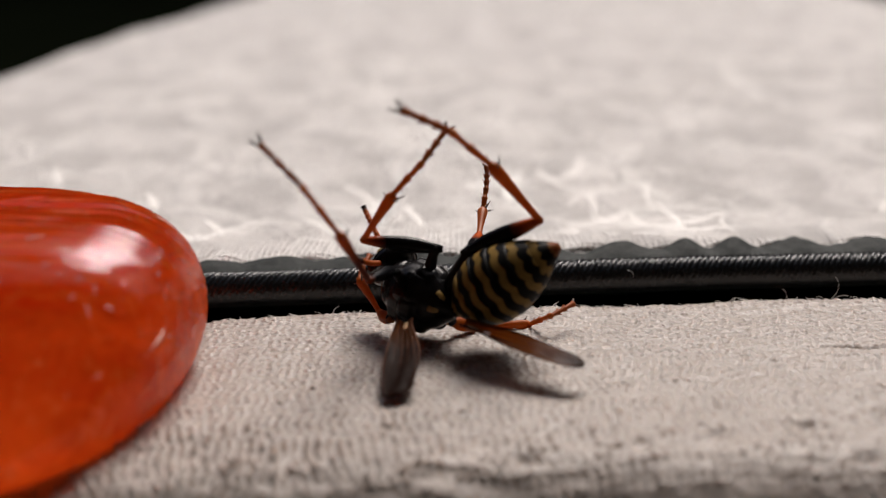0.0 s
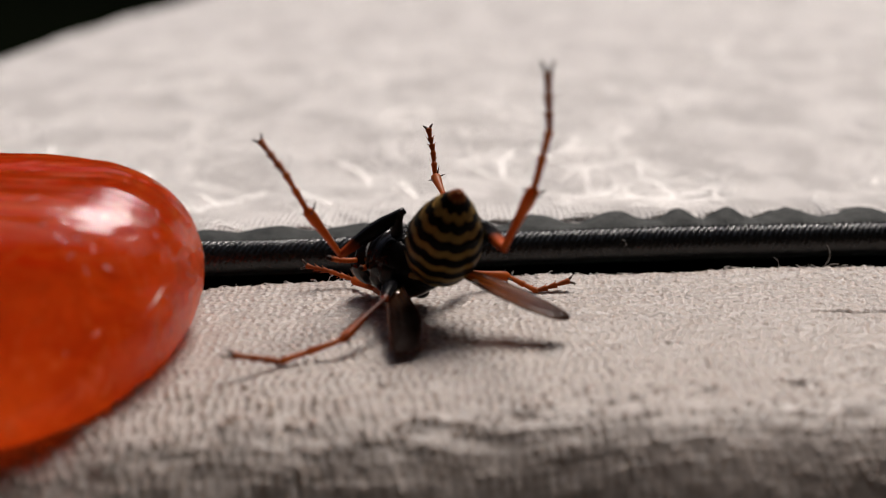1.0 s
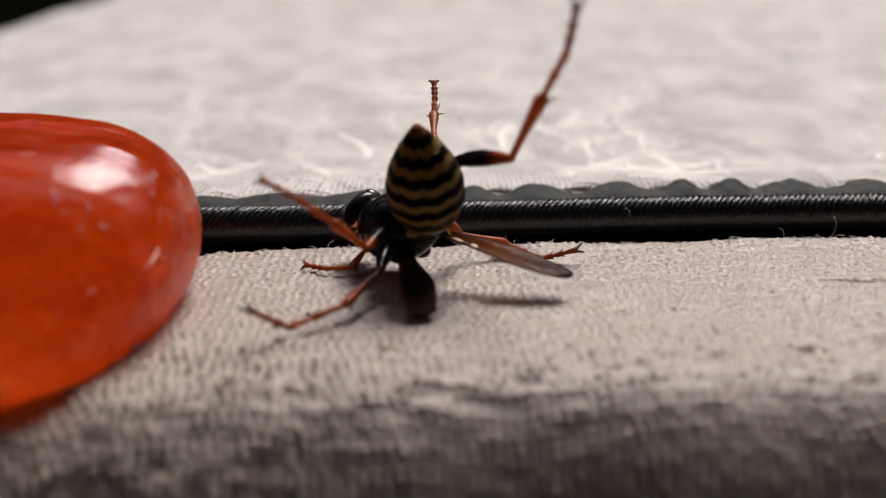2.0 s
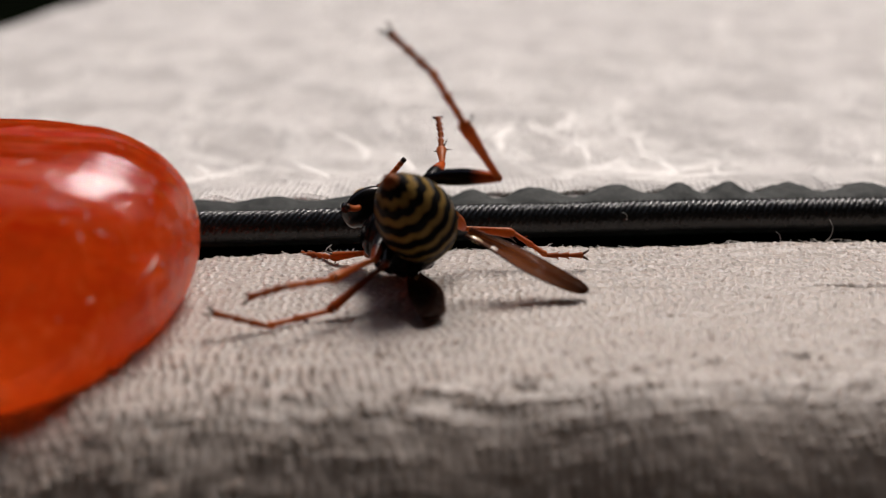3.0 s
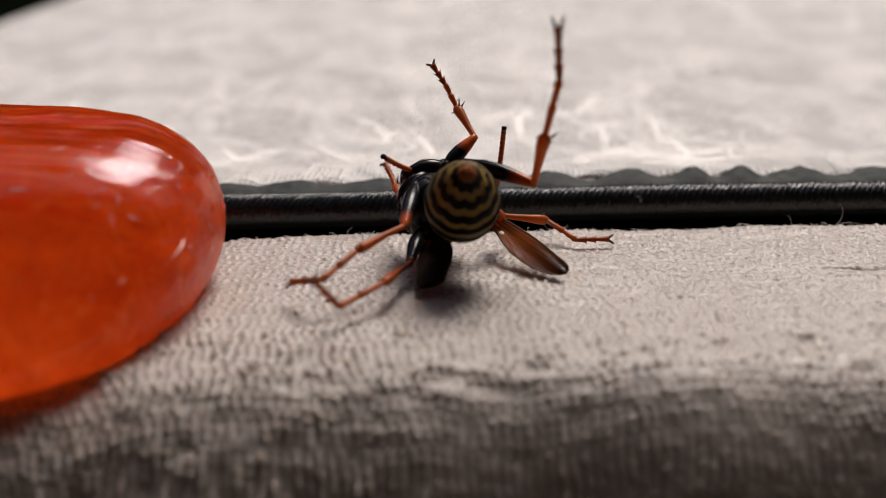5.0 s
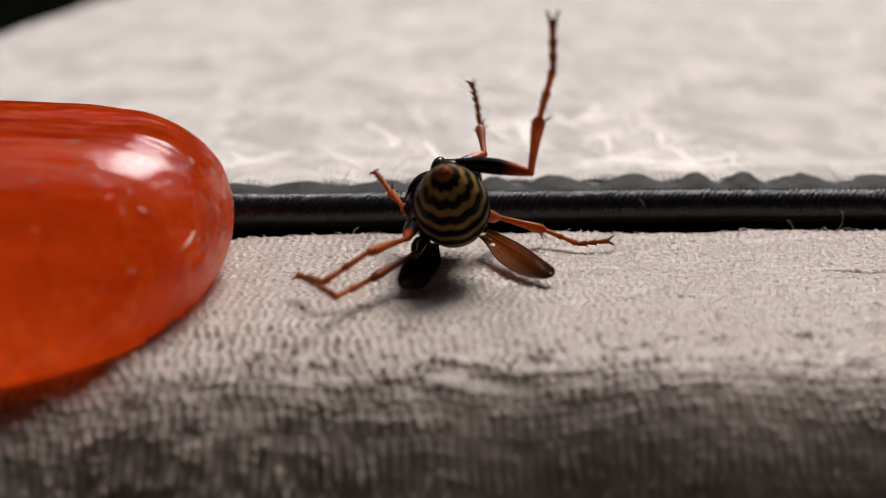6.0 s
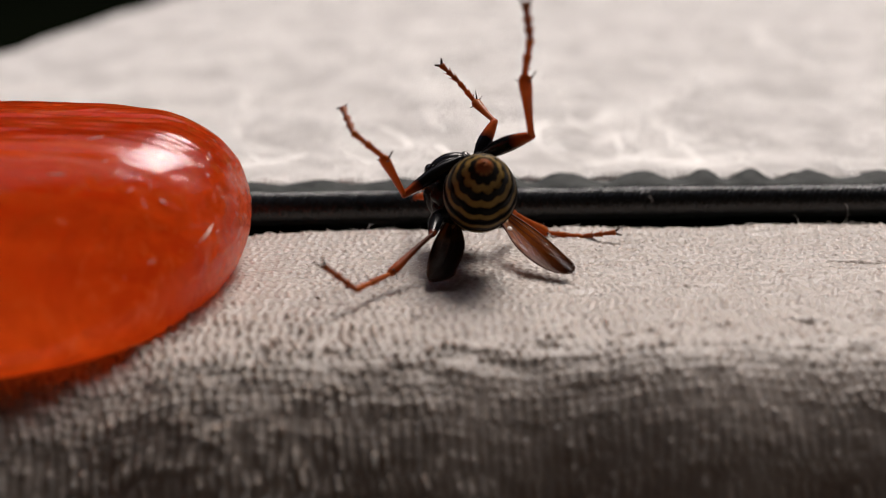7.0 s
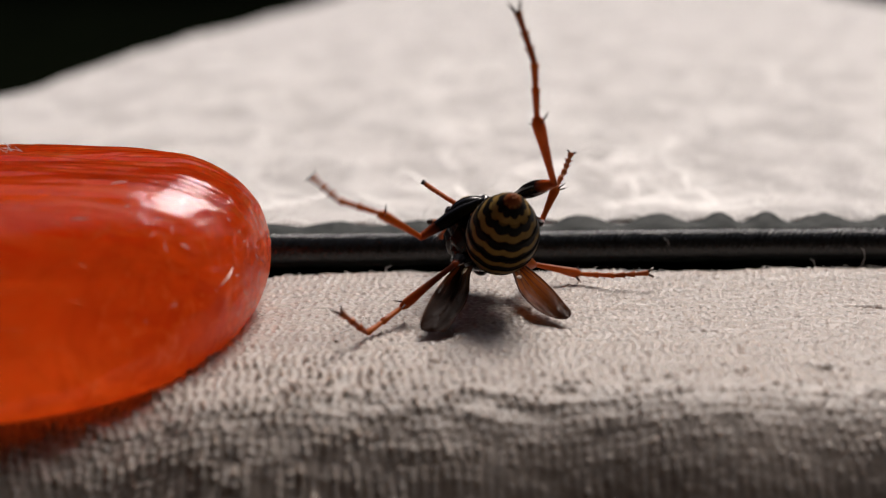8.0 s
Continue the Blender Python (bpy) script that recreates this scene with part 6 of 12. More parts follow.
    walk(moving["A_foot"], [
        (0, limb(2.39, -4.85, 14.65, -7.42, -5.1, 4.35)),
        (0.05, limb(4.34, -5.57, 14.67, -6.1, -4.94, 6.19)),
        (0.1, limb(6.17, -5.97, 14.11, -4.47, -4.53, 7.72)),
        (0.15, limb(7.77, -6.03, 13, -2.6, -3.88, 8.84)),
        (0.2, limb(9.07, -5.72, 11.44, -0.6, -3.04, 9.51)),
        (0.3, limb(11.69, -9.86, 7.4, 5.06, -3.48, 7.9)),
        (0.4, limb(12.84, -10.04, 6.97, 5.8, -4, 7.1)),
        (0.5, limb(13.85, -10.04, 6.51, 6.46, -4.46, 6.2)),
        (0.55, limb(12.37, -9.93, 10.01, 4.09, -5.1, 7.56)),
        (0.6, limb(10.23, -9.16, 12.94, 1.4, -5.34, 8.34)),
        (0.65, limb(7.66, -7.75, 15.11, -1.4, -5.16, 8.45)),
        (0.7, limb(4.92, -5.82, 16.39, -4.09, -4.58, 7.89)),
        (0.8, limb(0.88, -3.25, 13.21, -7.52, -5.44, 3.71)),
        (0.85, limb(3.14, -5.48, 14.3, -6.22, -5.34, 5.72)),
        (0.9, limb(5.27, -7.33, 14.69, -4.57, -4.94, 7.4)),
        (0.95, limb(7.15, -8.58, 14.33, -2.65, -4.25, 8.66)),
        (1, limb(8.72, -9.09, 13.27, -0.58, -3.32, 9.42)),
        (1.067, limb(10.04, -9.33, 12.49, 0.9, -3.94, 9.15)),
        (1.133, limb(11.27, -9.48, 11.53, 2.36, -4.46, 8.63)),
        (1.2, limb(12.38, -9.53, 10.41, 3.75, -4.87, 7.89)),
        (1.275, limb(9.53, -10.37, 13.1, 1.1, -6.24, 7.74)),
        (1.35, limb(6.23, -10.49, 14.83, -1.65, -7.06, 6.89)),
        (1.425, limb(2.93, -9.85, 15.52, -4.25, -7.24, 5.42)),
        (1.5, limb(0.09, -8.52, 15.26, -6.48, -6.78, 3.48)),
        (1.575, limb(2.4, -9.32, 15.38, -5.22, -6.55, 5.46)),
        (1.65, limb(4.99, -9.75, 15.03, -3.68, -5.95, 7.15)),
        (1.725, limb(7.7, -9.79, 14.13, -1.93, -5.02, 8.43)),
        (1.8, limb(10.39, -9.44, 12.69, -0.08, -3.81, 9.25)),
        (1.9, limb(10.26, -9.59, 14.08, 0.25, -5.34, 8.45)),
        (2, limb(10.01, -9.55, 15.34, 0.57, -6.71, 7.39)),
        (2.05, limb(7.21, -10.18, 15.97, -1.48, -7.44, 6.51)),
        (2.1, limb(4.38, -10.34, 15.97, -3.46, -7.76, 5.27)),
        (2.15, limb(1.76, -9.99, 15.39, -5.24, -7.65, 3.74)),
        (2.2, limb(-0.45, -9.16, 14.33, -6.73, -7.12, 2)),
        (2.288, limb(1.76, -9.99, 15.39, -5.24, -7.65, 3.74)),
        (2.375, limb(4.38, -10.34, 15.97, -3.46, -7.76, 5.27)),
        (2.462, limb(7.21, -10.18, 15.97, -1.48, -7.44, 6.51)),
        (2.55, limb(10.01, -9.55, 15.34, 0.57, -6.71, 7.39)),
        (2.637, limb(8, -9.4, 15.6, -1.52, -6.54, 7.41)),
        (2.725, limb(5.95, -9, 15.47, -3.55, -6.09, 7.1)),
        (2.812, limb(3.95, -8.36, 14.95, -5.42, -5.36, 6.47)),
        (2.9, limb(2.11, -7.5, 14.04, -7.05, -4.4, 5.56)),
        (3.033, limb(4.02, -7.5, 14.59, -5.63, -4.58, 6.88)),
        (3.167, limb(6.01, -7.31, 14.86, -3.99, -4.59, 7.94)),
        (3.3, limb(8.01, -6.93, 14.8, -2.21, -4.42, 8.69)),
        (3.35, limb(5.7, -7.46, 14.91, -3.81, -5.01, 7.77)),
        (3.4, limb(3.44, -7.79, 14.68, -5.27, -5.42, 6.55)),
        (3.45, limb(1.3, -7.9, 14.14, -6.53, -5.61, 5.08)),
        (3.5, limb(-0.64, -7.82, 13.35, -7.55, -5.6, 3.42)),
        (3.6, limb(0.7, -7.72, 13.76, -7.36, -5.04, 4.53)),
        (3.7, limb(2.11, -7.5, 14.04, -7.05, -4.4, 5.56)),
        (3.85, limb(3, -7.97, 13.76, -5.82, -4.07, 7.04)),
        (4, limb(3.97, -8.28, 13.23, -4.36, -3.59, 8.25)),
        (4.067, limb(5.89, -8.51, 13.4, -2.49, -4.11, 8.77)),
        (4.133, limb(7.8, -8.59, 13.3, -0.53, -4.46, 8.94)),
        (4.2, limb(9.67, -8.5, 12.96, 1.45, -4.63, 8.74)),
        (4.275, limb(7.04, -8.69, 13.87, -0.74, -5.59, 8.26)),
        (4.35, limb(4.37, -8.48, 14.27, -2.89, -6.22, 7.28)),
        (4.425, limb(1.83, -7.87, 14.15, -4.87, -6.48, 5.86)),
        (4.5, limb(-0.42, -6.91, 13.57, -6.55, -6.35, 4.1)),
        (4.567, limb(0.54, -6.06, 13.61, -6.42, -5.62, 5.21)),
        (4.633, limb(1.43, -5.09, 13.52, -6.18, -4.8, 6.23)),
        (4.7, limb(2.21, -4.04, 13.3, -5.82, -3.89, 7.14)),
        (4.8, limb(4.02, -5.69, 13.7, -4.24, -4.19, 8.03)),
        (4.9, limb(5.82, -7.13, 13.73, -2.51, -4.35, 8.65)),
        (5, limb(7.53, -8.31, 13.4, -0.7, -4.36, 8.97)),
        (5.067, limb(6.88, -8.98, 13.97, -1.16, -4.7, 8.75)),
        (5.133, limb(6.1, -9.51, 14.51, -1.61, -5.02, 8.5)),
        (5.2, limb(5.21, -9.9, 14.99, -2.05, -5.32, 8.22)),
        (5.287, limb(4.75, -8.75, 14.77, -3.06, -5.04, 8.08)),
        (5.375, limb(4.12, -7.35, 14.41, -4.03, -4.71, 7.85)),
        (5.463, limb(3.27, -5.76, 13.91, -4.95, -4.32, 7.54)),
        (5.55, limb(2.21, -4.04, 13.3, -5.82, -3.89, 7.14)),
        (5.667, limb(4.02, -5.69, 13.7, -4.24, -4.19, 8.03)),
        (5.783, limb(5.82, -7.13, 13.73, -2.51, -4.35, 8.65)),
        (5.9, limb(7.53, -8.31, 13.4, -0.7, -4.36, 8.97)),
        (6.033, limb(6.97, -8.42, 14.43, -0.59, -5.93, 8.03)),
        (6.167, limb(6.2, -8.3, 15.26, -0.47, -7.3, 6.81)),
        (6.3, limb(5.24, -7.95, 15.86, -0.33, -8.43, 5.37)),
        (6.35, limb(3.52, -8, 16.15, -1.64, -8.41, 5.16)),
        (6.4, limb(1.83, -7.93, 16.2, -2.91, -8.24, 4.85)),
        (6.45, limb(0.22, -7.72, 16.04, -4.14, -7.93, 4.46)),
        (6.5, limb(-1.27, -7.38, 15.67, -5.29, -7.49, 4)),
        (6.567, limb(0.62, -8.47, 15.78, -4.18, -7.68, 4.85)),
        (6.633, limb(2.56, -9.33, 15.6, -2.98, -7.73, 5.61)),
        (6.7, limb(4.48, -9.9, 15.11, -1.72, -7.61, 6.25)),
        (7, limb(4.32, -10.06, 15.77, -0.95, -7.76, 6.24)),
        (7.067, limb(3.02, -9.94, 15.64, -2.39, -7.95, 5.57)),
        (7.133, limb(1.84, -9.59, 15.2, -3.77, -7.94, 4.77)),
        (7.2, limb(0.85, -9.05, 14.48, -5.06, -7.72, 3.84)),
        (7.3, limb(2.07, -8.93, 14.51, -4.76, -7.05, 5.26)),
        (7.4, limb(3.37, -8.66, 14.37, -4.33, -6.2, 6.55)),
        (7.5, limb(4.72, -8.25, 14.06, -3.8, -5.18, 7.66)),
        (7.567, limb(5.45, -8.38, 13.71, -2.89, -4.69, 8.35)),
        (7.633, limb(6.19, -8.4, 13.2, -1.93, -4.13, 8.9)),
        (7.7, limb(6.9, -8.31, 12.55, -0.94, -3.5, 9.32)),
        (7.8, limb(5.9, -8.6, 14.11, -1.6, -3.79, 9.11)),
        (7.9, limb(4.71, -8.64, 15.61, -2.25, -4.07, 8.85)),
        (8, limb(3.39, -8.41, 17, -2.89, -4.32, 8.54)),
    ])
    walk(moving["B_femur"], [
        (0, limb(3.67, -0.2, 6.02, 1.88, 9.74, 1.24)),
        (0.067, limb(3.76, -0.2, 5.54, 2.16, 9.7, 1.14)),
        (0.133, limb(3.86, -0.2, 5.06, 2.44, 9.64, 1.04)),
        (0.2, limb(3.96, -0.2, 4.58, 2.72, 9.58, 0.94)),
        (0.3, limb(5.12, -0.2, 4.78, 4.13, 8.45, 3.39)),
        (0.35, limb(4.5, -0.2, 5.01, 4.29, 8.51, 3.04)),
        (0.4, limb(3.87, -0.2, 5.23, 4.44, 8.55, 2.68)),
        (0.45, limb(3.25, -0.2, 5.46, 4.58, 8.58, 2.32)),
        (0.5, limb(2.63, -0.2, 5.68, 4.71, 8.6, 1.96)),
        (0.55, limb(2.8, -0.2, 5.36, 3.83, 9.07, 1.77)),
        (0.6, limb(2.96, -0.2, 5.03, 2.9, 9.44, 1.57)),
        (0.65, limb(3.13, -0.2, 4.7, 1.95, 9.71, 1.35)),
        (0.7, limb(3.3, -0.2, 4.37, 0.97, 9.89, 1.12)),
        (0.8, limb(3.02, -0.2, 6.03, 1.29, 9.73, 1.9)),
        (0.867, limb(2.88, -0.2, 5.83, 1.1, 9.46, 3.05)),
        (0.933, limb(2.74, -0.2, 5.64, 0.9, 9.05, 4.15)),
        (1, limb(2.6, -0.2, 5.44, 0.69, 8.51, 5.2)),
        (1.067, limb(2.97, -0.2, 5.54, 0.79, 8.65, 4.95)),
        (1.133, limb(3.33, -0.2, 5.63, 0.89, 8.79, 4.69)),
        (1.2, limb(3.69, -0.2, 5.73, 0.99, 8.91, 4.43)),
        (1.35, limb(3.48, -0.2, 6.1, 0.35, 9.27, 3.75)),
        (1.5, limb(3.27, -0.2, 6.48, -0.29, 9.53, 3.02)),
        (1.6, limb(3.25, -0.2, 6.45, -1.33, 9.1, 3.92)),
        (1.7, limb(3.24, -0.2, 6.42, -2.34, 8.49, 4.74)),
        (1.8, limb(3.22, -0.2, 6.39, -3.31, 7.7, 5.46)),
        (1.867, limb(3.12, -0.2, 6.65, -2.33, 8.2, 5.23)),
        (1.933, limb(3.02, -0.2, 6.91, -1.32, 8.59, 4.94)),
        (2, limb(2.91, -0.2, 7.17, -0.29, 8.88, 4.58)),
        (2.1, limb(2.8, -0.2, 7.38, -1.01, 9.26, 3.64)),
        (2.2, limb(2.68, -0.2, 7.59, -1.72, 9.49, 2.63)),
        (2.375, limb(2.8, -0.2, 7.38, -1.01, 9.26, 3.64)),
        (2.55, limb(2.91, -0.2, 7.17, -0.29, 8.88, 4.58)),
        (2.667, limb(3.1, -0.2, 6.94, 0.82, 9.42, 3.26)),
        (2.783, limb(3.29, -0.2, 6.71, 1.9, 9.65, 1.82)),
        (2.9, limb(3.48, -0.2, 6.49, 2.92, 9.56, 0.33)),
        (3, limb(3.11, -0.2, 6.58, 2.86, 9.52, 1.07)),
        (3.1, limb(2.75, -0.2, 6.68, 2.79, 9.43, 1.8)),
        (3.2, limb(2.38, -0.2, 6.77, 2.7, 9.29, 2.52)),
        (3.3, limb(2.01, -0.2, 6.87, 2.6, 9.1, 3.23)),
        (3.35, limb(2.1, -0.2, 6.64, 2.37, 9.12, 3.34)),
        (3.4, limb(2.19, -0.2, 6.4, 2.13, 9.14, 3.45)),
        (3.45, limb(2.27, -0.2, 6.17, 1.9, 9.15, 3.56)),
        (3.5, limb(2.36, -0.2, 5.94, 1.66, 9.15, 3.67)),
        (3.55, limb(2.64, -0.2, 6.08, 2, 9.37, 2.86)),
        (3.6, limb(2.92, -0.2, 6.21, 2.33, 9.51, 2.03)),
        (3.65, limb(3.2, -0.2, 6.35, 2.63, 9.57, 1.18)),
        (3.7, limb(3.48, -0.2, 6.49, 2.92, 9.56, 0.33)),
        (3.85, limb(3.23, -0.2, 5.97, 2.2, 9.75, 0.15)),
        (4, limb(2.98, -0.2, 5.46, 1.46, 9.89, -0.03)),
        (4.1, limb(3.67, -0.2, 5.63, 1.77, 9.84, -0.05)),
        (4.2, limb(4.36, -0.2, 5.8, 2.08, 9.78, -0.07)),
        (4.3, limb(4.09, -0.2, 5.25, 1.9, 9.77, 0.93)),
        (4.4, limb(3.82, -0.2, 4.7, 1.7, 9.67, 1.92)),
        (4.5, limb(3.55, -0.2, 4.15, 1.48, 9.46, 2.88)),
        (4.567, limb(3.88, -0.2, 4.53, 1.78, 9.74, 1.38)),
        (4.633, limb(4.21, -0.2, 4.9, 2.04, 9.79, -0.15)),
        (4.7, limb(4.54, -0.2, 5.28, 2.25, 9.6, -1.68)),
        (4.775, limb(3.65, -0.2, 5.58, 3.72, 9.28, 0.18)),
        (4.85, limb(2.75, -0.2, 5.89, 4.98, 8.43, 2.03)),
        (4.925, limb(1.86, -0.2, 6.19, 5.95, 7.09, 3.77)),
        (5, limb(0.96, -0.2, 6.5, 6.58, 5.35, 5.29)),
        (5.05, limb(1.6, -0.2, 6.51, 5.6, 7.2, 4.1)),
        (5.1, limb(2.23, -0.2, 6.51, 4.29, 8.63, 2.67)),
        (5.15, limb(2.86, -0.2, 6.52, 2.73, 9.56, 1.08)),
        (5.2, limb(3.49, -0.2, 6.52, 1.01, 9.93, -0.56)),
        (5.317, limb(3.84, -0.2, 6.11, 1.43, 9.85, -0.94)),
        (5.433, limb(4.19, -0.2, 5.69, 1.84, 9.74, -1.31)),
        (5.55, limb(4.54, -0.2, 5.28, 2.25, 9.6, -1.68)),
        (5.638, limb(3.65, -0.2, 5.58, 3.72, 9.28, 0.18)),
        (5.725, limb(2.75, -0.2, 5.89, 4.98, 8.43, 2.03)),
        (5.812, limb(1.86, -0.2, 6.19, 5.95, 7.09, 3.77)),
        (5.9, limb(0.96, -0.2, 6.5, 6.58, 5.35, 5.29)),
        (6, limb(1.4, -0.2, 6.25, 7.15, 6.69, 2.02)),
        (6.1, limb(1.84, -0.2, 6.01, 6.8, 7.17, -1.52)),
        (6.2, limb(2.28, -0.2, 5.76, 5.57, 6.73, -4.86)),
        (6.3, limb(2.72, -0.2, 5.51, 3.63, 5.43, -7.57)),
        (6.367, limb(2.7, -0.2, 5.12, 3.71, 6.68, -6.45)),
        (6.433, limb(2.68, -0.2, 4.73, 3.69, 7.74, -5.15)),
        (6.5, limb(2.65, -0.2, 4.35, 3.56, 8.58, -3.7)),
        (6.6, limb(2.86, -0.2, 4.7, 3.84, 8.57, -3.44)),
        (6.7, limb(3.06, -0.2, 5.05, 4.11, 8.55, -3.17)),
        (6.775, limb(2.59, -0.2, 5.5, 4.67, 8.83, -0.4)),
        (6.85, limb(2.11, -0.2, 5.95, 4.85, 8.41, 2.4)),
        (6.925, limb(1.64, -0.2, 6.41, 4.64, 7.3, 5.01)),
        (7, limb(1.17, -0.2, 6.86, 4.06, 5.61, 7.21)),
        (7.05, limb(2, -0.2, 6.32, 4, 7.09, 5.81)),
        (7.1, limb(2.83, -0.2, 5.78, 3.77, 8.28, 4.16)),
        (7.15, limb(3.66, -0.2, 5.24, 3.38, 9.12, 2.33)),
        (7.2, limb(4.49, -0.2, 4.71, 2.86, 9.57, 0.41)),
        (7.275, limb(4.39, -0.2, 4.38, 2.77, 9.58, -0.75)),
        (7.35, limb(4.29, -0.2, 4.06, 2.65, 9.45, -1.9)),
        (7.425, limb(4.2, -0.2, 3.74, 2.49, 9.2, -3.02)),
        (7.5, limb(4.1, -0.2, 3.41, 2.3, 8.83, -4.1)),
        (7.567, limb(4.13, -0.2, 4.1, 2.64, 8.99, -3.49)),
        (7.633, limb(4.17, -0.2, 4.78, 2.98, 9.11, -2.86)),
        (7.7, limb(4.2, -0.2, 5.47, 3.3, 9.18, -2.21)),
        (8, limb(3.48, -0.2, 5.4, 2.76, 9.26, -2.59)),
    ])
    walk(moving["B_tibia"], [
        (0, limb(4.19, 2.53, 6.36, 1.17, 9.18, 3.79)),
        (0.067, limb(4.37, 2.52, 5.86, 1.21, 9.57, 2.64)),
        (0.133, limb(4.55, 2.5, 5.35, 1.23, 9.82, 1.45)),
        (0.2, limb(4.72, 2.48, 4.85, 1.23, 9.92, 0.25)),
        (0.3, limb(6.28, 2.17, 5.73, 2.34, 9.71, 0.4)),
        (0.35, limb(5.7, 2.18, 5.86, 0.93, 9.83, 1.59)),
        (0.4, limb(5.12, 2.19, 5.99, -0.51, 9.61, 2.73)),
        (0.45, limb(4.53, 2.2, 6.11, -1.93, 9.06, 3.77)),
        (0.5, limb(3.95, 2.21, 6.23, -3.29, 8.2, 4.69)),
        (0.55, limb(3.87, 2.34, 5.85, -2.55, 9.07, 3.35)),
        (0.6, limb(3.78, 2.44, 5.47, -1.74, 9.66, 1.92)),
        (0.65, limb(3.68, 2.52, 5.08, -0.87, 9.95, 0.43)),
        (0.7, limb(3.57, 2.57, 4.69, 0.03, 9.94, -1.08)),
        (0.8, limb(3.38, 2.53, 6.56, 0.58, 9.06, 4.2)),
        (0.867, limb(3.19, 2.45, 6.69, -0.31, 9.32, 3.61)),
        (0.933, limb(2.99, 2.33, 6.8, -1.19, 9.47, 2.97)),
        (1, limb(2.8, 2.18, 6.9, -2.05, 9.51, 2.3)),
        (1.067, limb(3.19, 2.22, 6.92, -1.13, 9.75, 1.92)),
        (1.133, limb(3.58, 2.26, 6.95, -0.19, 9.88, 1.52)),
        (1.2, limb(3.97, 2.29, 6.97, 0.75, 9.91, 1.1)),
        (1.35, limb(3.58, 2.39, 7.15, 0.02, 9.9, 1.38)),
        (1.5, limb(3.19, 2.47, 7.33, -0.72, 9.84, 1.64)),
        (1.6, limb(2.88, 2.35, 7.55, -1.73, 9.51, 2.54)),
        (1.7, limb(2.58, 2.18, 7.75, -2.71, 9.01, 3.4)),
        (1.8, limb(2.3, 1.96, 7.92, -3.64, 8.32, 4.18)),
        (1.867, limb(2.47, 2.1, 8.11, -2.47, 8.82, 4.02)),
        (1.933, limb(2.65, 2.21, 8.29, -1.27, 9.17, 3.79)),
        (2, limb(2.83, 2.29, 8.45, -0.05, 9.37, 3.5)),
        (2.1, limb(2.51, 2.39, 8.4, -1.08, 9.55, 2.75)),
        (2.2, limb(2.2, 2.46, 8.32, -2.1, 9.58, 1.96)),
        (2.375, limb(2.51, 2.39, 8.4, -1.08, 9.55, 2.75)),
        (2.55, limb(2.83, 2.29, 8.45, -0.05, 9.37, 3.5)),
        (2.667, limb(3.33, 2.44, 7.85, 0.51, 9.65, 2.56)),
        (2.783, limb(3.82, 2.5, 7.22, 1.06, 9.82, 1.59)),
        (2.9, limb(4.3, 2.48, 6.58, 1.6, 9.85, 0.6)),
        (3, limb(3.92, 2.47, 6.88, -0.2, 9.89, 1.47)),
        (3.1, limb(3.53, 2.44, 7.18, -1.99, 9.53, 2.28)),
        (3.2, limb(3.14, 2.4, 7.48, -3.7, 8.79, 2.99)),
        (3.3, limb(2.74, 2.35, 7.77, -5.26, 7.71, 3.59)),
        (3.35, limb(2.76, 2.35, 7.57, -4.48, 7.7, 4.54)),
        (3.4, limb(2.78, 2.36, 7.37, -3.63, 7.57, 5.43)),
        (3.45, limb(2.81, 2.36, 7.17, -2.72, 7.33, 6.23)),
        (3.5, limb(2.83, 2.36, 6.97, -1.77, 6.98, 6.94)),
        (3.55, limb(3.2, 2.42, 6.88, -0.95, 8.22, 5.62)),
        (3.6, limb(3.57, 2.46, 6.78, -0.09, 9.13, 4.09)),
        (3.65, limb(3.94, 2.48, 6.68, 0.77, 9.68, 2.39)),
        (3.7, limb(4.3, 2.48, 6.58, 1.6, 9.85, 0.6)),
        (3.85, limb(3.84, 2.53, 6.02, 2.64, 9.51, 1.6)),
        (4, limb(3.39, 2.57, 5.46, 3.62, 8.96, 2.56)),
        (4.1, limb(4.16, 2.56, 5.62, 2.95, 9.48, 1.21)),
        (4.2, limb(4.94, 2.54, 5.78, 2.21, 9.75, -0.17)),
        (4.3, limb(4.62, 2.54, 5.51, 2.02, 9.74, 0.98)),
        (4.4, limb(4.29, 2.51, 5.24, 1.8, 9.6, 2.13)),
        (4.5, limb(3.96, 2.45, 4.96, 1.56, 9.33, 3.24)),
        (4.567, limb(4.38, 2.53, 4.91, 2.5, 9.28, 2.78)),
        (4.633, limb(4.78, 2.54, 4.86, 3.41, 9.12, 2.29)),
        (4.7, limb(5.17, 2.49, 4.8, 4.29, 8.86, 1.77)),
        (4.775, limb(4.69, 2.4, 5.63, 2.22, 9.24, 3.12)),
        (4.85, limb(4.15, 2.16, 6.46, 0, 9.05, 4.26)),
        (4.925, limb(3.53, 1.79, 7.25, -2.21, 8.29, 5.14)),
        (5, limb(2.81, 1.3, 7.98, -4.28, 7.01, 5.7)),
        (5.05, limb(3.16, 1.82, 7.65, -3.5, 7.69, 5.35)),
        (5.1, limb(3.43, 2.22, 7.26, -2.67, 8.28, 4.92)),
        (5.15, limb(3.62, 2.48, 6.82, -1.82, 8.78, 4.44)),
        (5.2, limb(3.77, 2.58, 6.36, -0.93, 9.16, 3.9)),
        (5.317, limb(4.24, 2.56, 5.84, 0.86, 9.4, 3.3)),
        (5.433, limb(4.71, 2.53, 5.32, 2.62, 9.3, 2.59)),
        (5.55, limb(5.17, 2.49, 4.8, 4.29, 8.86, 1.77)),
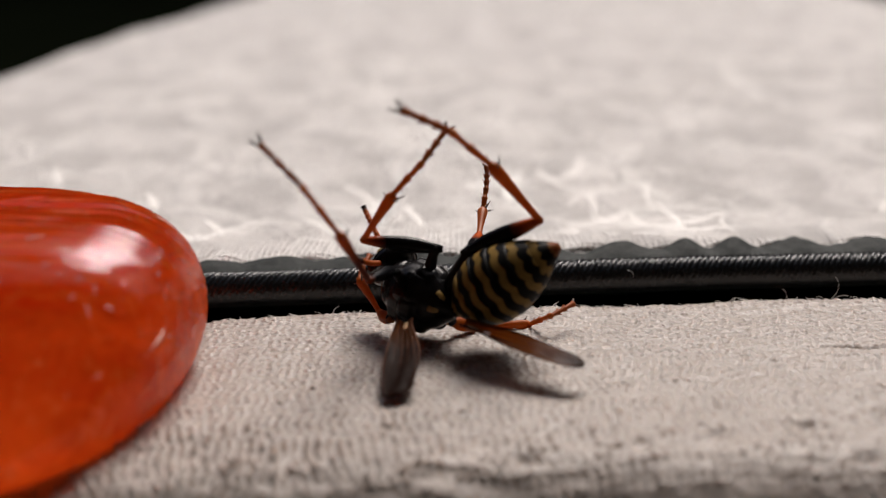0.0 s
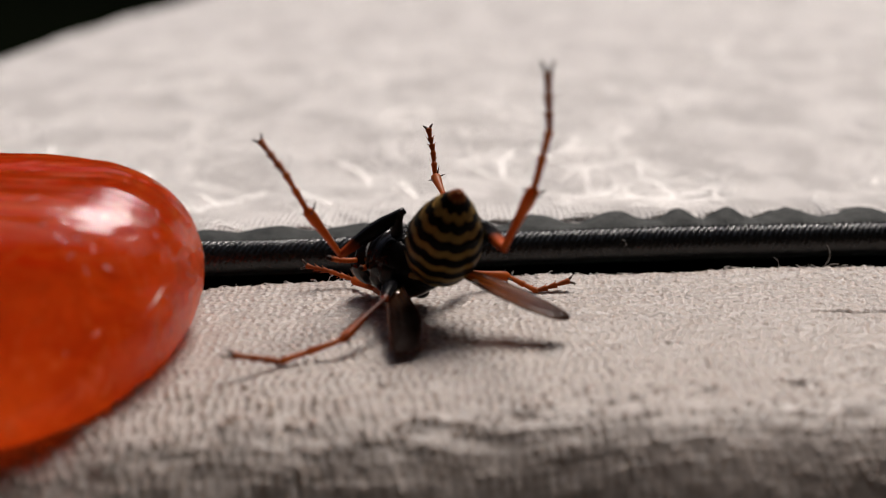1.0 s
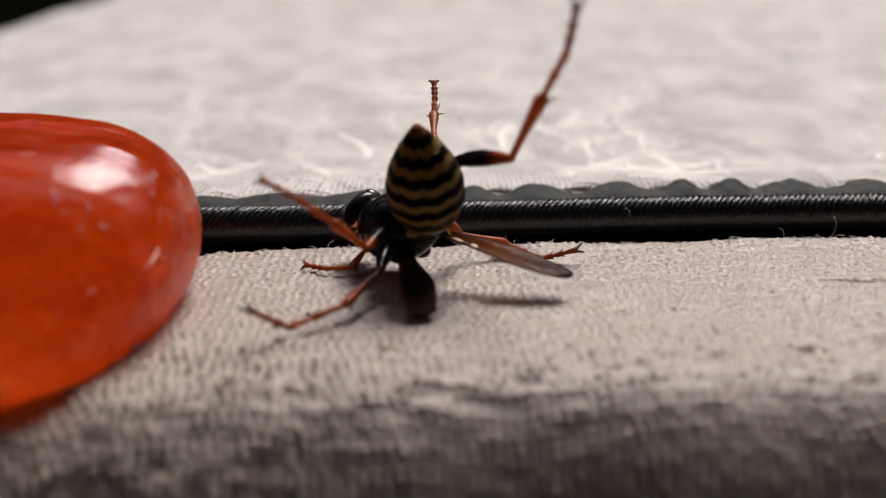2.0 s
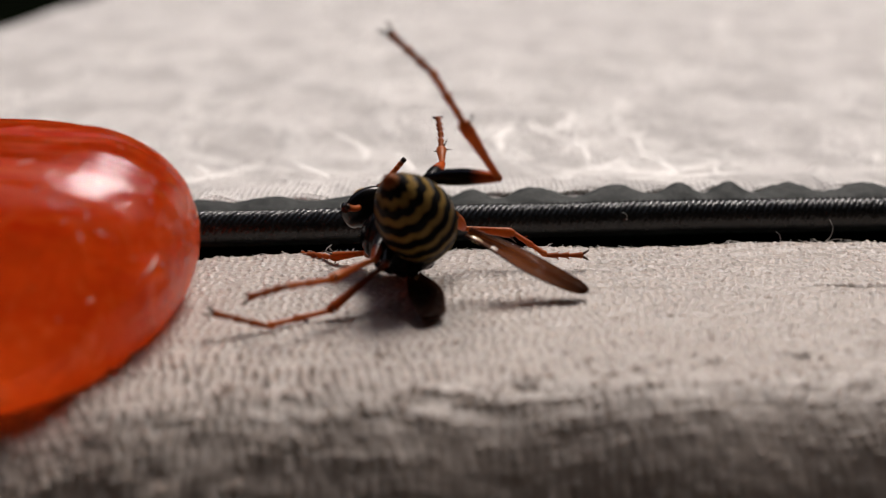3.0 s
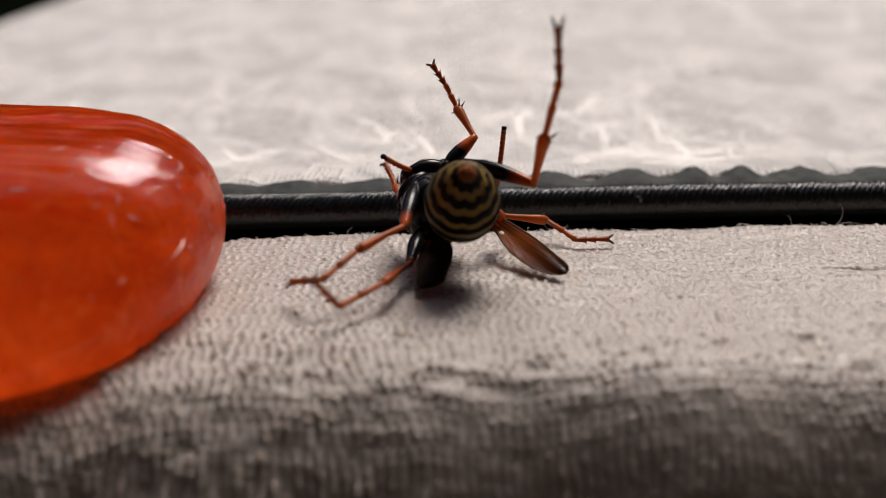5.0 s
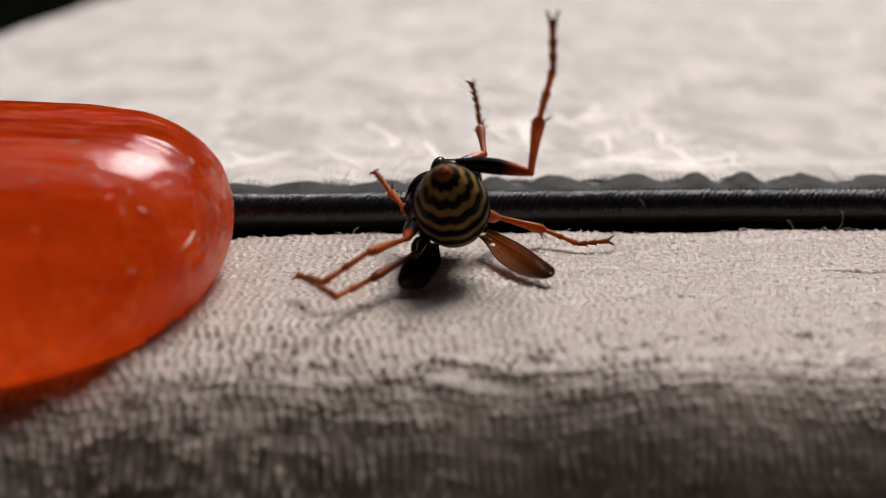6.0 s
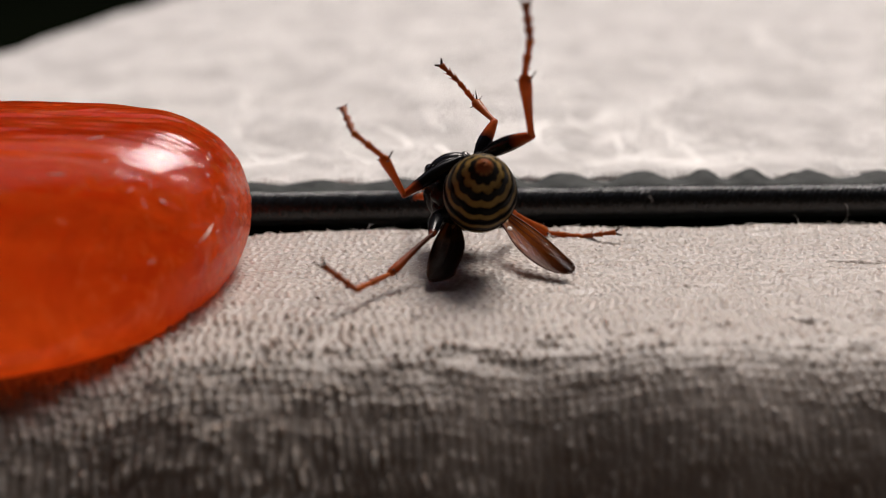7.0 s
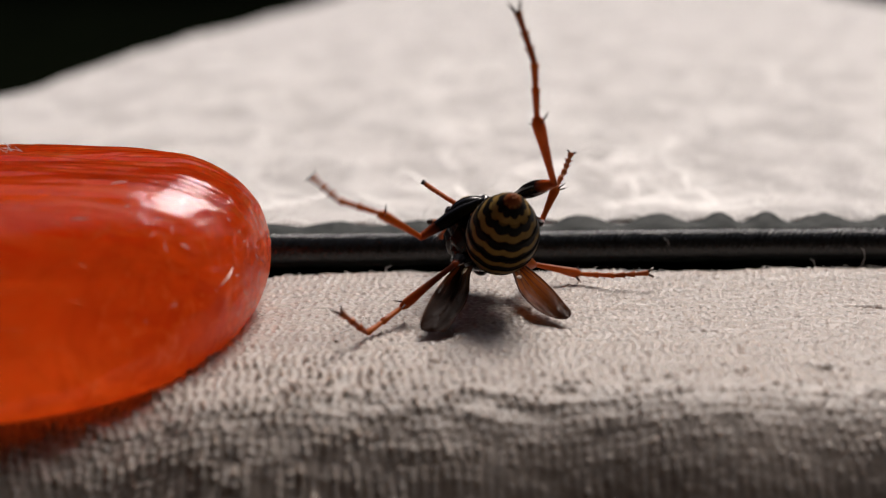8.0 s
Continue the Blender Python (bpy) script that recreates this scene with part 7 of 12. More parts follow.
        (5.638, limb(4.69, 2.4, 5.63, 2.22, 9.24, 3.12)),
        (5.725, limb(4.15, 2.16, 6.46, 0, 9.05, 4.26)),
        (5.812, limb(3.53, 1.79, 7.25, -2.21, 8.29, 5.14)),
        (5.9, limb(2.81, 1.3, 7.98, -4.28, 7.01, 5.7)),
        (6, limb(3.4, 1.67, 6.82, -1.12, 8.64, 4.9)),
        (6.1, limb(3.74, 1.81, 5.58, 2.19, 9.13, 3.45)),
        (6.2, limb(3.84, 1.69, 4.4, 5.21, 8.4, 1.53)),
        (6.3, limb(3.73, 1.32, 3.39, 7.54, 6.55, -0.59)),
        (6.367, limb(3.74, 1.67, 3.32, 7.23, 6.9, -0.33)),
        (6.433, limb(3.71, 1.97, 3.29, 6.9, 7.24, -0.07)),
        (6.5, limb(3.65, 2.2, 3.31, 6.55, 7.55, 0.18)),
        (6.6, limb(3.93, 2.2, 3.74, 5.96, 8, 0.64)),
        (6.7, limb(4.21, 2.19, 4.16, 5.33, 8.39, 1.09)),
        (6.775, limb(3.9, 2.27, 5.39, 2.89, 9.37, 1.97)),
        (6.85, limb(3.47, 2.15, 6.63, 0.22, 9.63, 2.7)),
        (6.925, limb(2.94, 1.85, 7.81, -2.46, 9.14, 3.22)),
        (7, limb(2.3, 1.37, 8.88, -4.95, 7.95, 3.49)),
        (7.05, limb(3.12, 1.79, 7.95, -3.16, 8.95, 3.14)),
        (7.1, limb(3.88, 2.12, 6.95, -1.23, 9.57, 2.64)),
        (7.15, limb(4.61, 2.35, 5.9, 0.76, 9.76, 2.04)),
        (7.2, limb(5.29, 2.48, 4.82, 2.71, 9.53, 1.34)),
        (7.275, limb(5.17, 2.48, 4.17, 4.78, 8.27, 2.95)),
        (7.35, limb(5.04, 2.45, 3.53, 6.45, 6.31, 4.31)),
        (7.425, limb(4.89, 2.38, 2.89, 7.57, 3.82, 5.31)),
        (7.5, limb(4.74, 2.27, 2.26, 8.05, 1, 5.85)),
        (7.567, limb(4.87, 2.32, 3.12, 6.79, 3, 6.7)),
        (7.633, limb(5, 2.35, 3.98, 5.11, 4.81, 7.12)),
        (7.7, limb(5.12, 2.37, 4.85, 3.11, 6.32, 7.1)),
        (8, limb(4.26, 2.39, 4.68, 3.87, 4.43, 8.08)),
    ])
    walk(moving["B_tarsus"], [
        (0, limb(4.52, 5.1, 7.43, 1.51, 6.8, 7.18)),
        (0.067, limb(4.71, 5.19, 6.6, 1.95, 8.03, 5.63)),
        (0.133, limb(4.89, 5.25, 5.76, 2.31, 8.93, 3.86)),
        (0.2, limb(5.07, 5.26, 4.92, 2.57, 9.47, 1.93)),
        (0.3, limb(6.93, 4.89, 5.84, 2.6, 9.62, -0.79)),
        (0.35, limb(5.96, 4.93, 6.31, 1.54, 9.65, 2.12)),
        (0.4, limb(4.97, 4.88, 6.75, 0.34, 8.75, 4.83)),
        (0.45, limb(3.99, 4.74, 7.17, -0.89, 7.01, 7.08)),
        (0.5, limb(3.03, 4.5, 7.55, -2.04, 4.59, 8.65)),
        (0.55, limb(3.15, 4.88, 6.79, -1.52, 7.13, 6.85)),
        (0.6, limb(3.29, 5.15, 6.01, -0.86, 8.96, 4.36)),
        (0.65, limb(3.43, 5.31, 5.2, -0.1, 9.89, 1.45)),
        (0.7, limb(3.58, 5.35, 4.38, 0.66, 9.85, -1.61)),
        (0.8, limb(3.54, 5.06, 7.74, 2.1, 7.74, 5.98)),
        (0.867, limb(3.1, 5.06, 7.7, 1.2, 6.67, 7.35)),
        (0.933, limb(2.66, 4.99, 7.63, 0.26, 5.34, 8.45)),
        (1, limb(2.22, 4.85, 7.54, -0.7, 3.81, 9.22)),
        (1.067, limb(2.87, 4.95, 7.46, 0.37, 5.69, 8.21)),
        (1.133, limb(3.53, 5.03, 7.37, 1.42, 7.25, 6.74)),
        (1.2, limb(4.18, 5.07, 7.28, 2.39, 8.39, 4.88)),
        (1.35, limb(3.58, 5.17, 7.54, 1.18, 9.05, 4.1)),
        (1.5, limb(2.99, 5.22, 7.79, -0.06, 9.47, 3.21)),
        (1.6, limb(2.4, 5.01, 8.26, -1.8, 8.97, 4.03)),
        (1.7, limb(1.82, 4.7, 8.7, -3.48, 8.12, 4.68)),
        (1.8, limb(1.28, 4.29, 9.09, -5.01, 6.95, 5.15)),
        (1.867, limb(1.78, 4.56, 9.24, -3.33, 7.89, 5.17)),
        (1.933, limb(2.29, 4.77, 9.35, -1.52, 8.53, 5)),
        (2, limb(2.82, 4.91, 9.43, 0.35, 8.85, 4.64)),
        (2.1, limb(2.21, 5.07, 9.17, -1.11, 8.86, 4.51)),
        (2.2, limb(1.61, 5.14, 8.87, -2.55, 8.67, 4.28)),
        (2.375, limb(2.21, 5.07, 9.17, -1.11, 8.86, 4.51)),
        (2.55, limb(2.82, 4.91, 9.43, 0.35, 8.85, 4.64)),
        (2.667, limb(3.47, 5.14, 8.57, 0.86, 9.26, 3.68)),
        (2.783, limb(4.12, 5.25, 7.67, 1.37, 9.54, 2.68)),
        (2.9, limb(4.75, 5.23, 6.75, 1.85, 9.69, 1.64)),
        (3, limb(3.86, 5.24, 7.29, -0.26, 9, 4.34)),
        (3.1, limb(2.97, 5.11, 7.82, -2.34, 7.22, 6.52)),
        (3.2, limb(2.1, 4.86, 8.32, -4.13, 4.55, 7.89)),
        (3.3, limb(1.27, 4.51, 8.78, -5.42, 1.32, 8.3)),
        (3.35, limb(1.51, 4.51, 8.85, -4.46, 3.69, 8.16)),
        (3.4, limb(1.77, 4.48, 8.89, -3.2, 5.82, 7.47)),
        (3.45, limb(2.04, 4.42, 8.91, -1.74, 7.57, 6.3)),
        (3.5, limb(2.33, 4.32, 8.91, -0.16, 8.81, 4.72)),
        (3.55, limb(2.94, 4.72, 8.45, 0.35, 9.16, 4)),
        (3.6, limb(3.55, 5.02, 7.93, 0.86, 9.42, 3.24)),
        (3.65, limb(4.16, 5.19, 7.35, 1.36, 9.6, 2.45)),
        (3.7, limb(4.75, 5.23, 6.75, 1.85, 9.69, 1.64)),
        (3.85, limb(4.58, 5.19, 6.47, 1.57, 9.73, 1.67)),
        (4, limb(4.4, 5.08, 6.17, 1.3, 9.77, 1.7)),
        (4.1, limb(4.99, 5.21, 5.96, 1.91, 9.78, 0.81)),
        (4.2, limb(5.56, 5.27, 5.73, 2.5, 9.68, -0.1)),
        (4.3, limb(5.18, 5.27, 5.79, 1.85, 9.68, 1.68)),
        (4.4, limb(4.8, 5.2, 5.83, 1.14, 9.34, 3.39)),
        (4.5, limb(4.4, 5.06, 5.87, 0.38, 8.66, 4.99)),
        (4.567, limb(5.08, 5.12, 5.69, 0.08, 8.76, 4.83)),
        (4.633, limb(5.74, 5.09, 5.5, -0.22, 8.84, 4.67)),
        (4.7, limb(6.37, 4.97, 5.3, -0.53, 8.92, 4.5)),
        (4.775, limb(5.31, 4.99, 6.5, -1.62, 7.97, 5.82)),
        (4.85, limb(4.15, 4.69, 7.65, -2.66, 6.71, 6.92)),
        (4.925, limb(2.91, 4.11, 8.69, -3.58, 5.2, 7.76)),
        (5, limb(1.61, 3.26, 9.58, -4.38, 3.48, 8.29)),
        (5.05, limb(2.18, 3.97, 9.15, -3.99, 4.69, 7.88)),
        (5.1, limb(2.68, 4.54, 8.64, -3.54, 5.81, 7.33)),
        (5.15, limb(3.12, 4.93, 8.06, -3.03, 6.83, 6.64)),
        (5.2, limb(3.51, 5.15, 7.46, -2.46, 7.73, 5.84)),
        (5.317, limb(4.48, 5.19, 6.77, -1.83, 8.19, 5.44)),
        (5.433, limb(5.44, 5.13, 6.05, -1.18, 8.59, 4.99)),
        (5.55, limb(6.37, 4.97, 5.3, -0.53, 8.92, 4.5)),
        (5.638, limb(5.31, 4.99, 6.5, -1.62, 7.97, 5.82)),
        (5.725, limb(4.15, 4.69, 7.65, -2.66, 6.71, 6.92)),
        (5.812, limb(2.91, 4.11, 8.69, -3.58, 5.2, 7.76)),
        (5.9, limb(1.61, 3.26, 9.58, -4.38, 3.48, 8.29)),
        (6, limb(3.09, 4.09, 8.19, -1.25, 5.35, 8.35)),
        (6.1, limb(4.36, 4.36, 6.55, 2.04, 6.52, 7.3)),
        (6.2, limb(5.3, 4.04, 4.83, 5.07, 6.81, 5.29)),
        (6.3, limb(5.84, 3.15, 3.23, 7.41, 6.2, 2.56)),
        (6.367, limb(5.76, 3.6, 3.22, 7.05, 6.5, 2.83)),
        (6.433, limb(5.64, 3.99, 3.27, 6.67, 6.79, 3.08)),
        (6.5, limb(5.49, 4.32, 3.36, 6.26, 7.05, 3.32)),
        (6.6, limb(5.6, 4.44, 3.92, 5.11, 8.13, 2.8)),
        (6.7, limb(5.71, 4.54, 4.47, 3.82, 8.98, 2.21)),
        (6.775, limb(4.7, 4.9, 5.94, 1.1, 8.63, 4.93)),
        (6.85, limb(3.53, 4.85, 7.38, -1.79, 7, 6.92)),
        (6.925, limb(2.25, 4.4, 8.71, -4.4, 4.32, 7.87)),
        (7, limb(0.92, 3.6, 9.86, -6.36, 0.99, 7.65)),
        (7.05, limb(2.23, 4.29, 8.82, -4.88, 4.08, 7.72)),
        (7.1, limb(3.54, 4.8, 7.69, -2.83, 6.69, 6.88)),
        (7.15, limb(4.82, 5.09, 6.47, -0.45, 8.51, 5.23)),
        (7.2, limb(6.05, 5.15, 5.2, 1.99, 9.34, 2.97)),
        (7.275, limb(6.51, 4.8, 5, 2.42, 9.3, 2.77)),
        (7.35, limb(6.84, 4.21, 4.74, 2.85, 9.24, 2.57)),
        (7.425, limb(7.01, 3.45, 4.38, 3.27, 9.15, 2.36)),
        (7.5, limb(7, 2.55, 3.9, 3.68, 9.05, 2.14)),
        (7.567, limb(6.77, 3.16, 5, 3.2, 8.81, 3.48)),
        (7.633, limb(6.43, 3.7, 5.98, 2.65, 8.39, 4.75)),
        (7.7, limb(5.99, 4.14, 6.84, 2.05, 7.79, 5.93)),
        (8, limb(5.34, 3.63, 6.94, 3.73, 7.51, 5.45)),
    ])
    walk(moving["B_foot"], [
        (0, limb(4.78, 6.25, 8.65, 0.47, 6.97, 7.15)),
        (0.067, limb(5.04, 6.56, 7.56, 1.04, 8.15, 5.69)),
        (0.133, limb(5.28, 6.77, 6.42, 1.58, 9.02, 4.02)),
        (0.2, limb(5.5, 6.87, 5.25, 2.05, 9.54, 2.19)),
        (0.3, limb(7.38, 6.52, 5.71, 2.4, 9.69, -0.54)),
        (0.35, limb(6.22, 6.57, 6.67, 1.03, 9.73, 2.07)),
        (0.4, limb(5.03, 6.37, 7.57, -0.42, 8.92, 4.51)),
        (0.45, limb(3.84, 5.93, 8.37, -1.84, 7.33, 6.55)),
        (0.5, limb(2.68, 5.28, 9.01, -3.09, 5.1, 8.02)),
        (0.55, limb(2.89, 6.09, 7.96, -2.43, 7.41, 6.26)),
        (0.6, limb(3.14, 6.67, 6.75, -1.55, 9.06, 3.93)),
        (0.65, limb(3.42, 6.99, 5.45, -0.53, 9.91, 1.26)),
        (0.7, limb(3.69, 7.03, 4.11, 0.53, 9.87, -1.53)),
        (0.8, limb(3.89, 6.38, 8.75, 1.18, 7.82, 6.12)),
        (0.867, limb(3.3, 6.19, 8.95, 0.17, 6.97, 7.17)),
        (0.933, limb(2.7, 5.9, 9.07, -0.85, 5.91, 8.02)),
        (1, limb(2.1, 5.49, 9.11, -1.84, 4.68, 8.64)),
        (1.067, limb(2.94, 5.92, 8.86, -0.71, 6.23, 7.79)),
        (1.133, limb(3.77, 6.26, 8.52, 0.45, 7.51, 6.58)),
        (1.2, limb(4.59, 6.5, 8.11, 1.59, 8.46, 5.09)),
        (1.35, limb(3.78, 6.71, 8.24, 0.47, 9.06, 4.2)),
        (1.5, limb(2.98, 6.83, 8.33, -0.67, 9.45, 3.21)),
        (1.6, limb(2.09, 6.54, 8.94, -2.46, 8.92, 3.8)),
        (1.7, limb(1.23, 6.08, 9.49, -4.17, 8.05, 4.23)),
        (1.8, limb(0.43, 5.47, 9.96, -5.71, 6.86, 4.51)),
        (1.867, limb(1.21, 5.9, 10.12, -4.06, 7.82, 4.73)),
        (1.933, limb(2.03, 6.22, 10.2, -2.27, 8.49, 4.78)),
        (2, limb(2.88, 6.42, 10.22, -0.39, 8.84, 4.65)),
        (2.1, limb(2.02, 6.57, 9.93, -1.83, 8.81, 4.36)),
        (2.2, limb(1.18, 6.61, 9.6, -3.23, 8.59, 3.98)),
        (2.375, limb(2.02, 6.57, 9.93, -1.83, 8.81, 4.36)),
        (2.55, limb(2.88, 6.42, 10.22, -0.39, 8.84, 4.65)),
        (2.667, limb(3.62, 6.71, 9.2, 0.21, 9.27, 3.76)),
        (2.783, limb(4.35, 6.87, 8.13, 0.81, 9.56, 2.81)),
        (2.9, limb(5.06, 6.88, 7.03, 1.39, 9.73, 1.83)),
        (3, limb(3.82, 6.77, 8.03, -1, 8.95, 4.34)),
        (3.1, limb(2.57, 6.34, 8.93, -3.26, 7.04, 6.3)),
        (3.2, limb(1.4, 5.64, 9.66, -5.11, 4.25, 7.47)),
        (3.3, limb(0.34, 4.73, 10.19, -6.32, 0.91, 7.7)),
        (3.35, limb(0.75, 5.14, 10.23, -5.44, 3.38, 7.68)),
        (3.4, limb(1.22, 5.47, 10.16, -4.19, 5.61, 7.14)),
        (3.45, limb(1.75, 5.7, 9.99, -2.65, 7.46, 6.1)),
        (3.5, limb(2.3, 5.82, 9.71, -0.93, 8.8, 4.65)),
        (3.55, limb(3, 6.28, 9.13, -0.35, 9.16, 3.99)),
        (3.6, limb(3.69, 6.62, 8.48, 0.24, 9.44, 3.3)),
        (3.65, limb(4.39, 6.82, 7.77, 0.82, 9.63, 2.58)),
        (3.7, limb(5.06, 6.88, 7.03, 1.39, 9.73, 1.83)),
        (3.85, limb(4.85, 6.85, 6.75, 1.1, 9.77, 1.83)),
        (4, limb(4.62, 6.74, 6.46, 0.81, 9.8, 1.83)),
        (4.1, limb(5.31, 6.87, 6.09, 1.53, 9.83, 1)),
        (4.2, limb(5.98, 6.92, 5.72, 2.22, 9.75, 0.16)),
        (4.3, limb(5.5, 6.91, 6.07, 1.37, 9.73, 1.84)),
        (4.4, limb(4.99, 6.78, 6.41, 0.47, 9.37, 3.46)),
        (4.5, limb(4.46, 6.53, 6.72, -0.44, 8.68, 4.95)),
        (4.567, limb(5.09, 6.61, 6.51, -0.73, 8.77, 4.76)),
        (4.633, limb(5.7, 6.6, 6.29, -1.01, 8.84, 4.55)),
        (4.7, limb(6.28, 6.48, 6.07, -1.3, 8.91, 4.35)),
        (4.775, limb(5.03, 6.34, 7.49, -2.44, 8.08, 5.37)),
        (4.85, limb(3.7, 5.83, 8.83, -3.51, 7, 6.23)),
        (4.925, limb(2.3, 4.99, 10.01, -4.47, 5.7, 6.89)),
        (5, limb(0.86, 3.85, 10.99, -5.29, 4.24, 7.35)),
        (5.05, limb(1.5, 4.77, 10.49, -4.88, 5.21, 7)),
        (5.1, limb(2.08, 5.52, 9.88, -4.4, 6.12, 6.57)),
        (5.15, limb(2.6, 6.1, 9.19, -3.88, 6.96, 6.05)),
        (5.2, limb(3.09, 6.46, 8.45, -3.3, 7.71, 5.45)),
        (5.317, limb(4.17, 6.58, 7.69, -2.65, 8.17, 5.12)),
        (5.433, limb(5.24, 6.59, 6.89, -1.98, 8.57, 4.75)),
        (5.55, limb(6.28, 6.48, 6.07, -1.3, 8.91, 4.35)),
        (5.638, limb(5.03, 6.34, 7.49, -2.44, 8.08, 5.37)),
        (5.725, limb(3.7, 5.83, 8.83, -3.51, 7, 6.23)),
        (5.812, limb(2.3, 4.99, 10.01, -4.47, 5.7, 6.89)),
        (5.9, limb(0.86, 3.85, 10.99, -5.29, 4.24, 7.35)),
        (6, limb(2.88, 5, 9.61, -2.28, 6.03, 7.64)),
        (6.1, limb(4.71, 5.47, 7.79, 1.01, 7.08, 6.99)),
        (6.2, limb(6.16, 5.19, 5.73, 4.17, 7.26, 5.47)),
        (6.3, limb(7.11, 4.21, 3.66, 6.82, 6.53, 3.28)),
        (6.367, limb(6.96, 4.71, 3.7, 6.43, 6.81, 3.5)),
        (6.433, limb(6.77, 5.15, 3.8, 6.02, 7.07, 3.72)),
        (6.5, limb(6.55, 5.52, 3.93, 5.59, 7.31, 3.92)),
        (6.6, limb(6.47, 5.82, 4.39, 4.5, 8.3, 3.29)),
        (6.7, limb(6.35, 6.07, 4.85, 3.29, 9.08, 2.59)),
        (6.775, limb(4.89, 6.39, 6.79, 0.27, 8.64, 5.03)),
        (6.85, limb(3.22, 6.08, 8.6, -2.79, 6.87, 6.71)),
        (6.925, limb(1.47, 5.17, 10.11, -5.42, 4.05, 7.36)),
        (7, limb(-0.23, 3.78, 11.24, -7.23, 0.61, 6.88)),
        (7.05, limb(1.36, 5.02, 10.2, -5.87, 3.8, 7.15)),
        (7.1, limb(3.04, 5.97, 8.89, -3.81, 6.53, 6.55)),
        (7.15, limb(4.74, 6.56, 7.37, -1.29, 8.47, 5.16)),
        (7.2, limb(6.38, 6.74, 5.7, 1.39, 9.39, 3.15)),
        (7.275, limb(6.92, 6.38, 5.47, 1.42, 9.57, 2.53)),
        (7.35, limb(7.32, 5.78, 5.17, 1.44, 9.71, 1.9)),
        (7.425, limb(7.57, 5, 4.78, 1.46, 9.81, 1.27)),
        (7.5, limb(7.62, 4.09, 4.26, 1.47, 9.87, 0.63)),
        (7.567, limb(7.32, 4.66, 5.59, 1.42, 9.57, 2.55)),
        (7.633, limb(6.88, 5.12, 6.79, 1.31, 8.9, 4.37)),
        (7.7, limb(6.34, 5.46, 7.85, 1.16, 7.89, 6.03)),
        (8, limb(5.97, 4.91, 7.87, 2.88, 7.67, 5.74)),
    ])
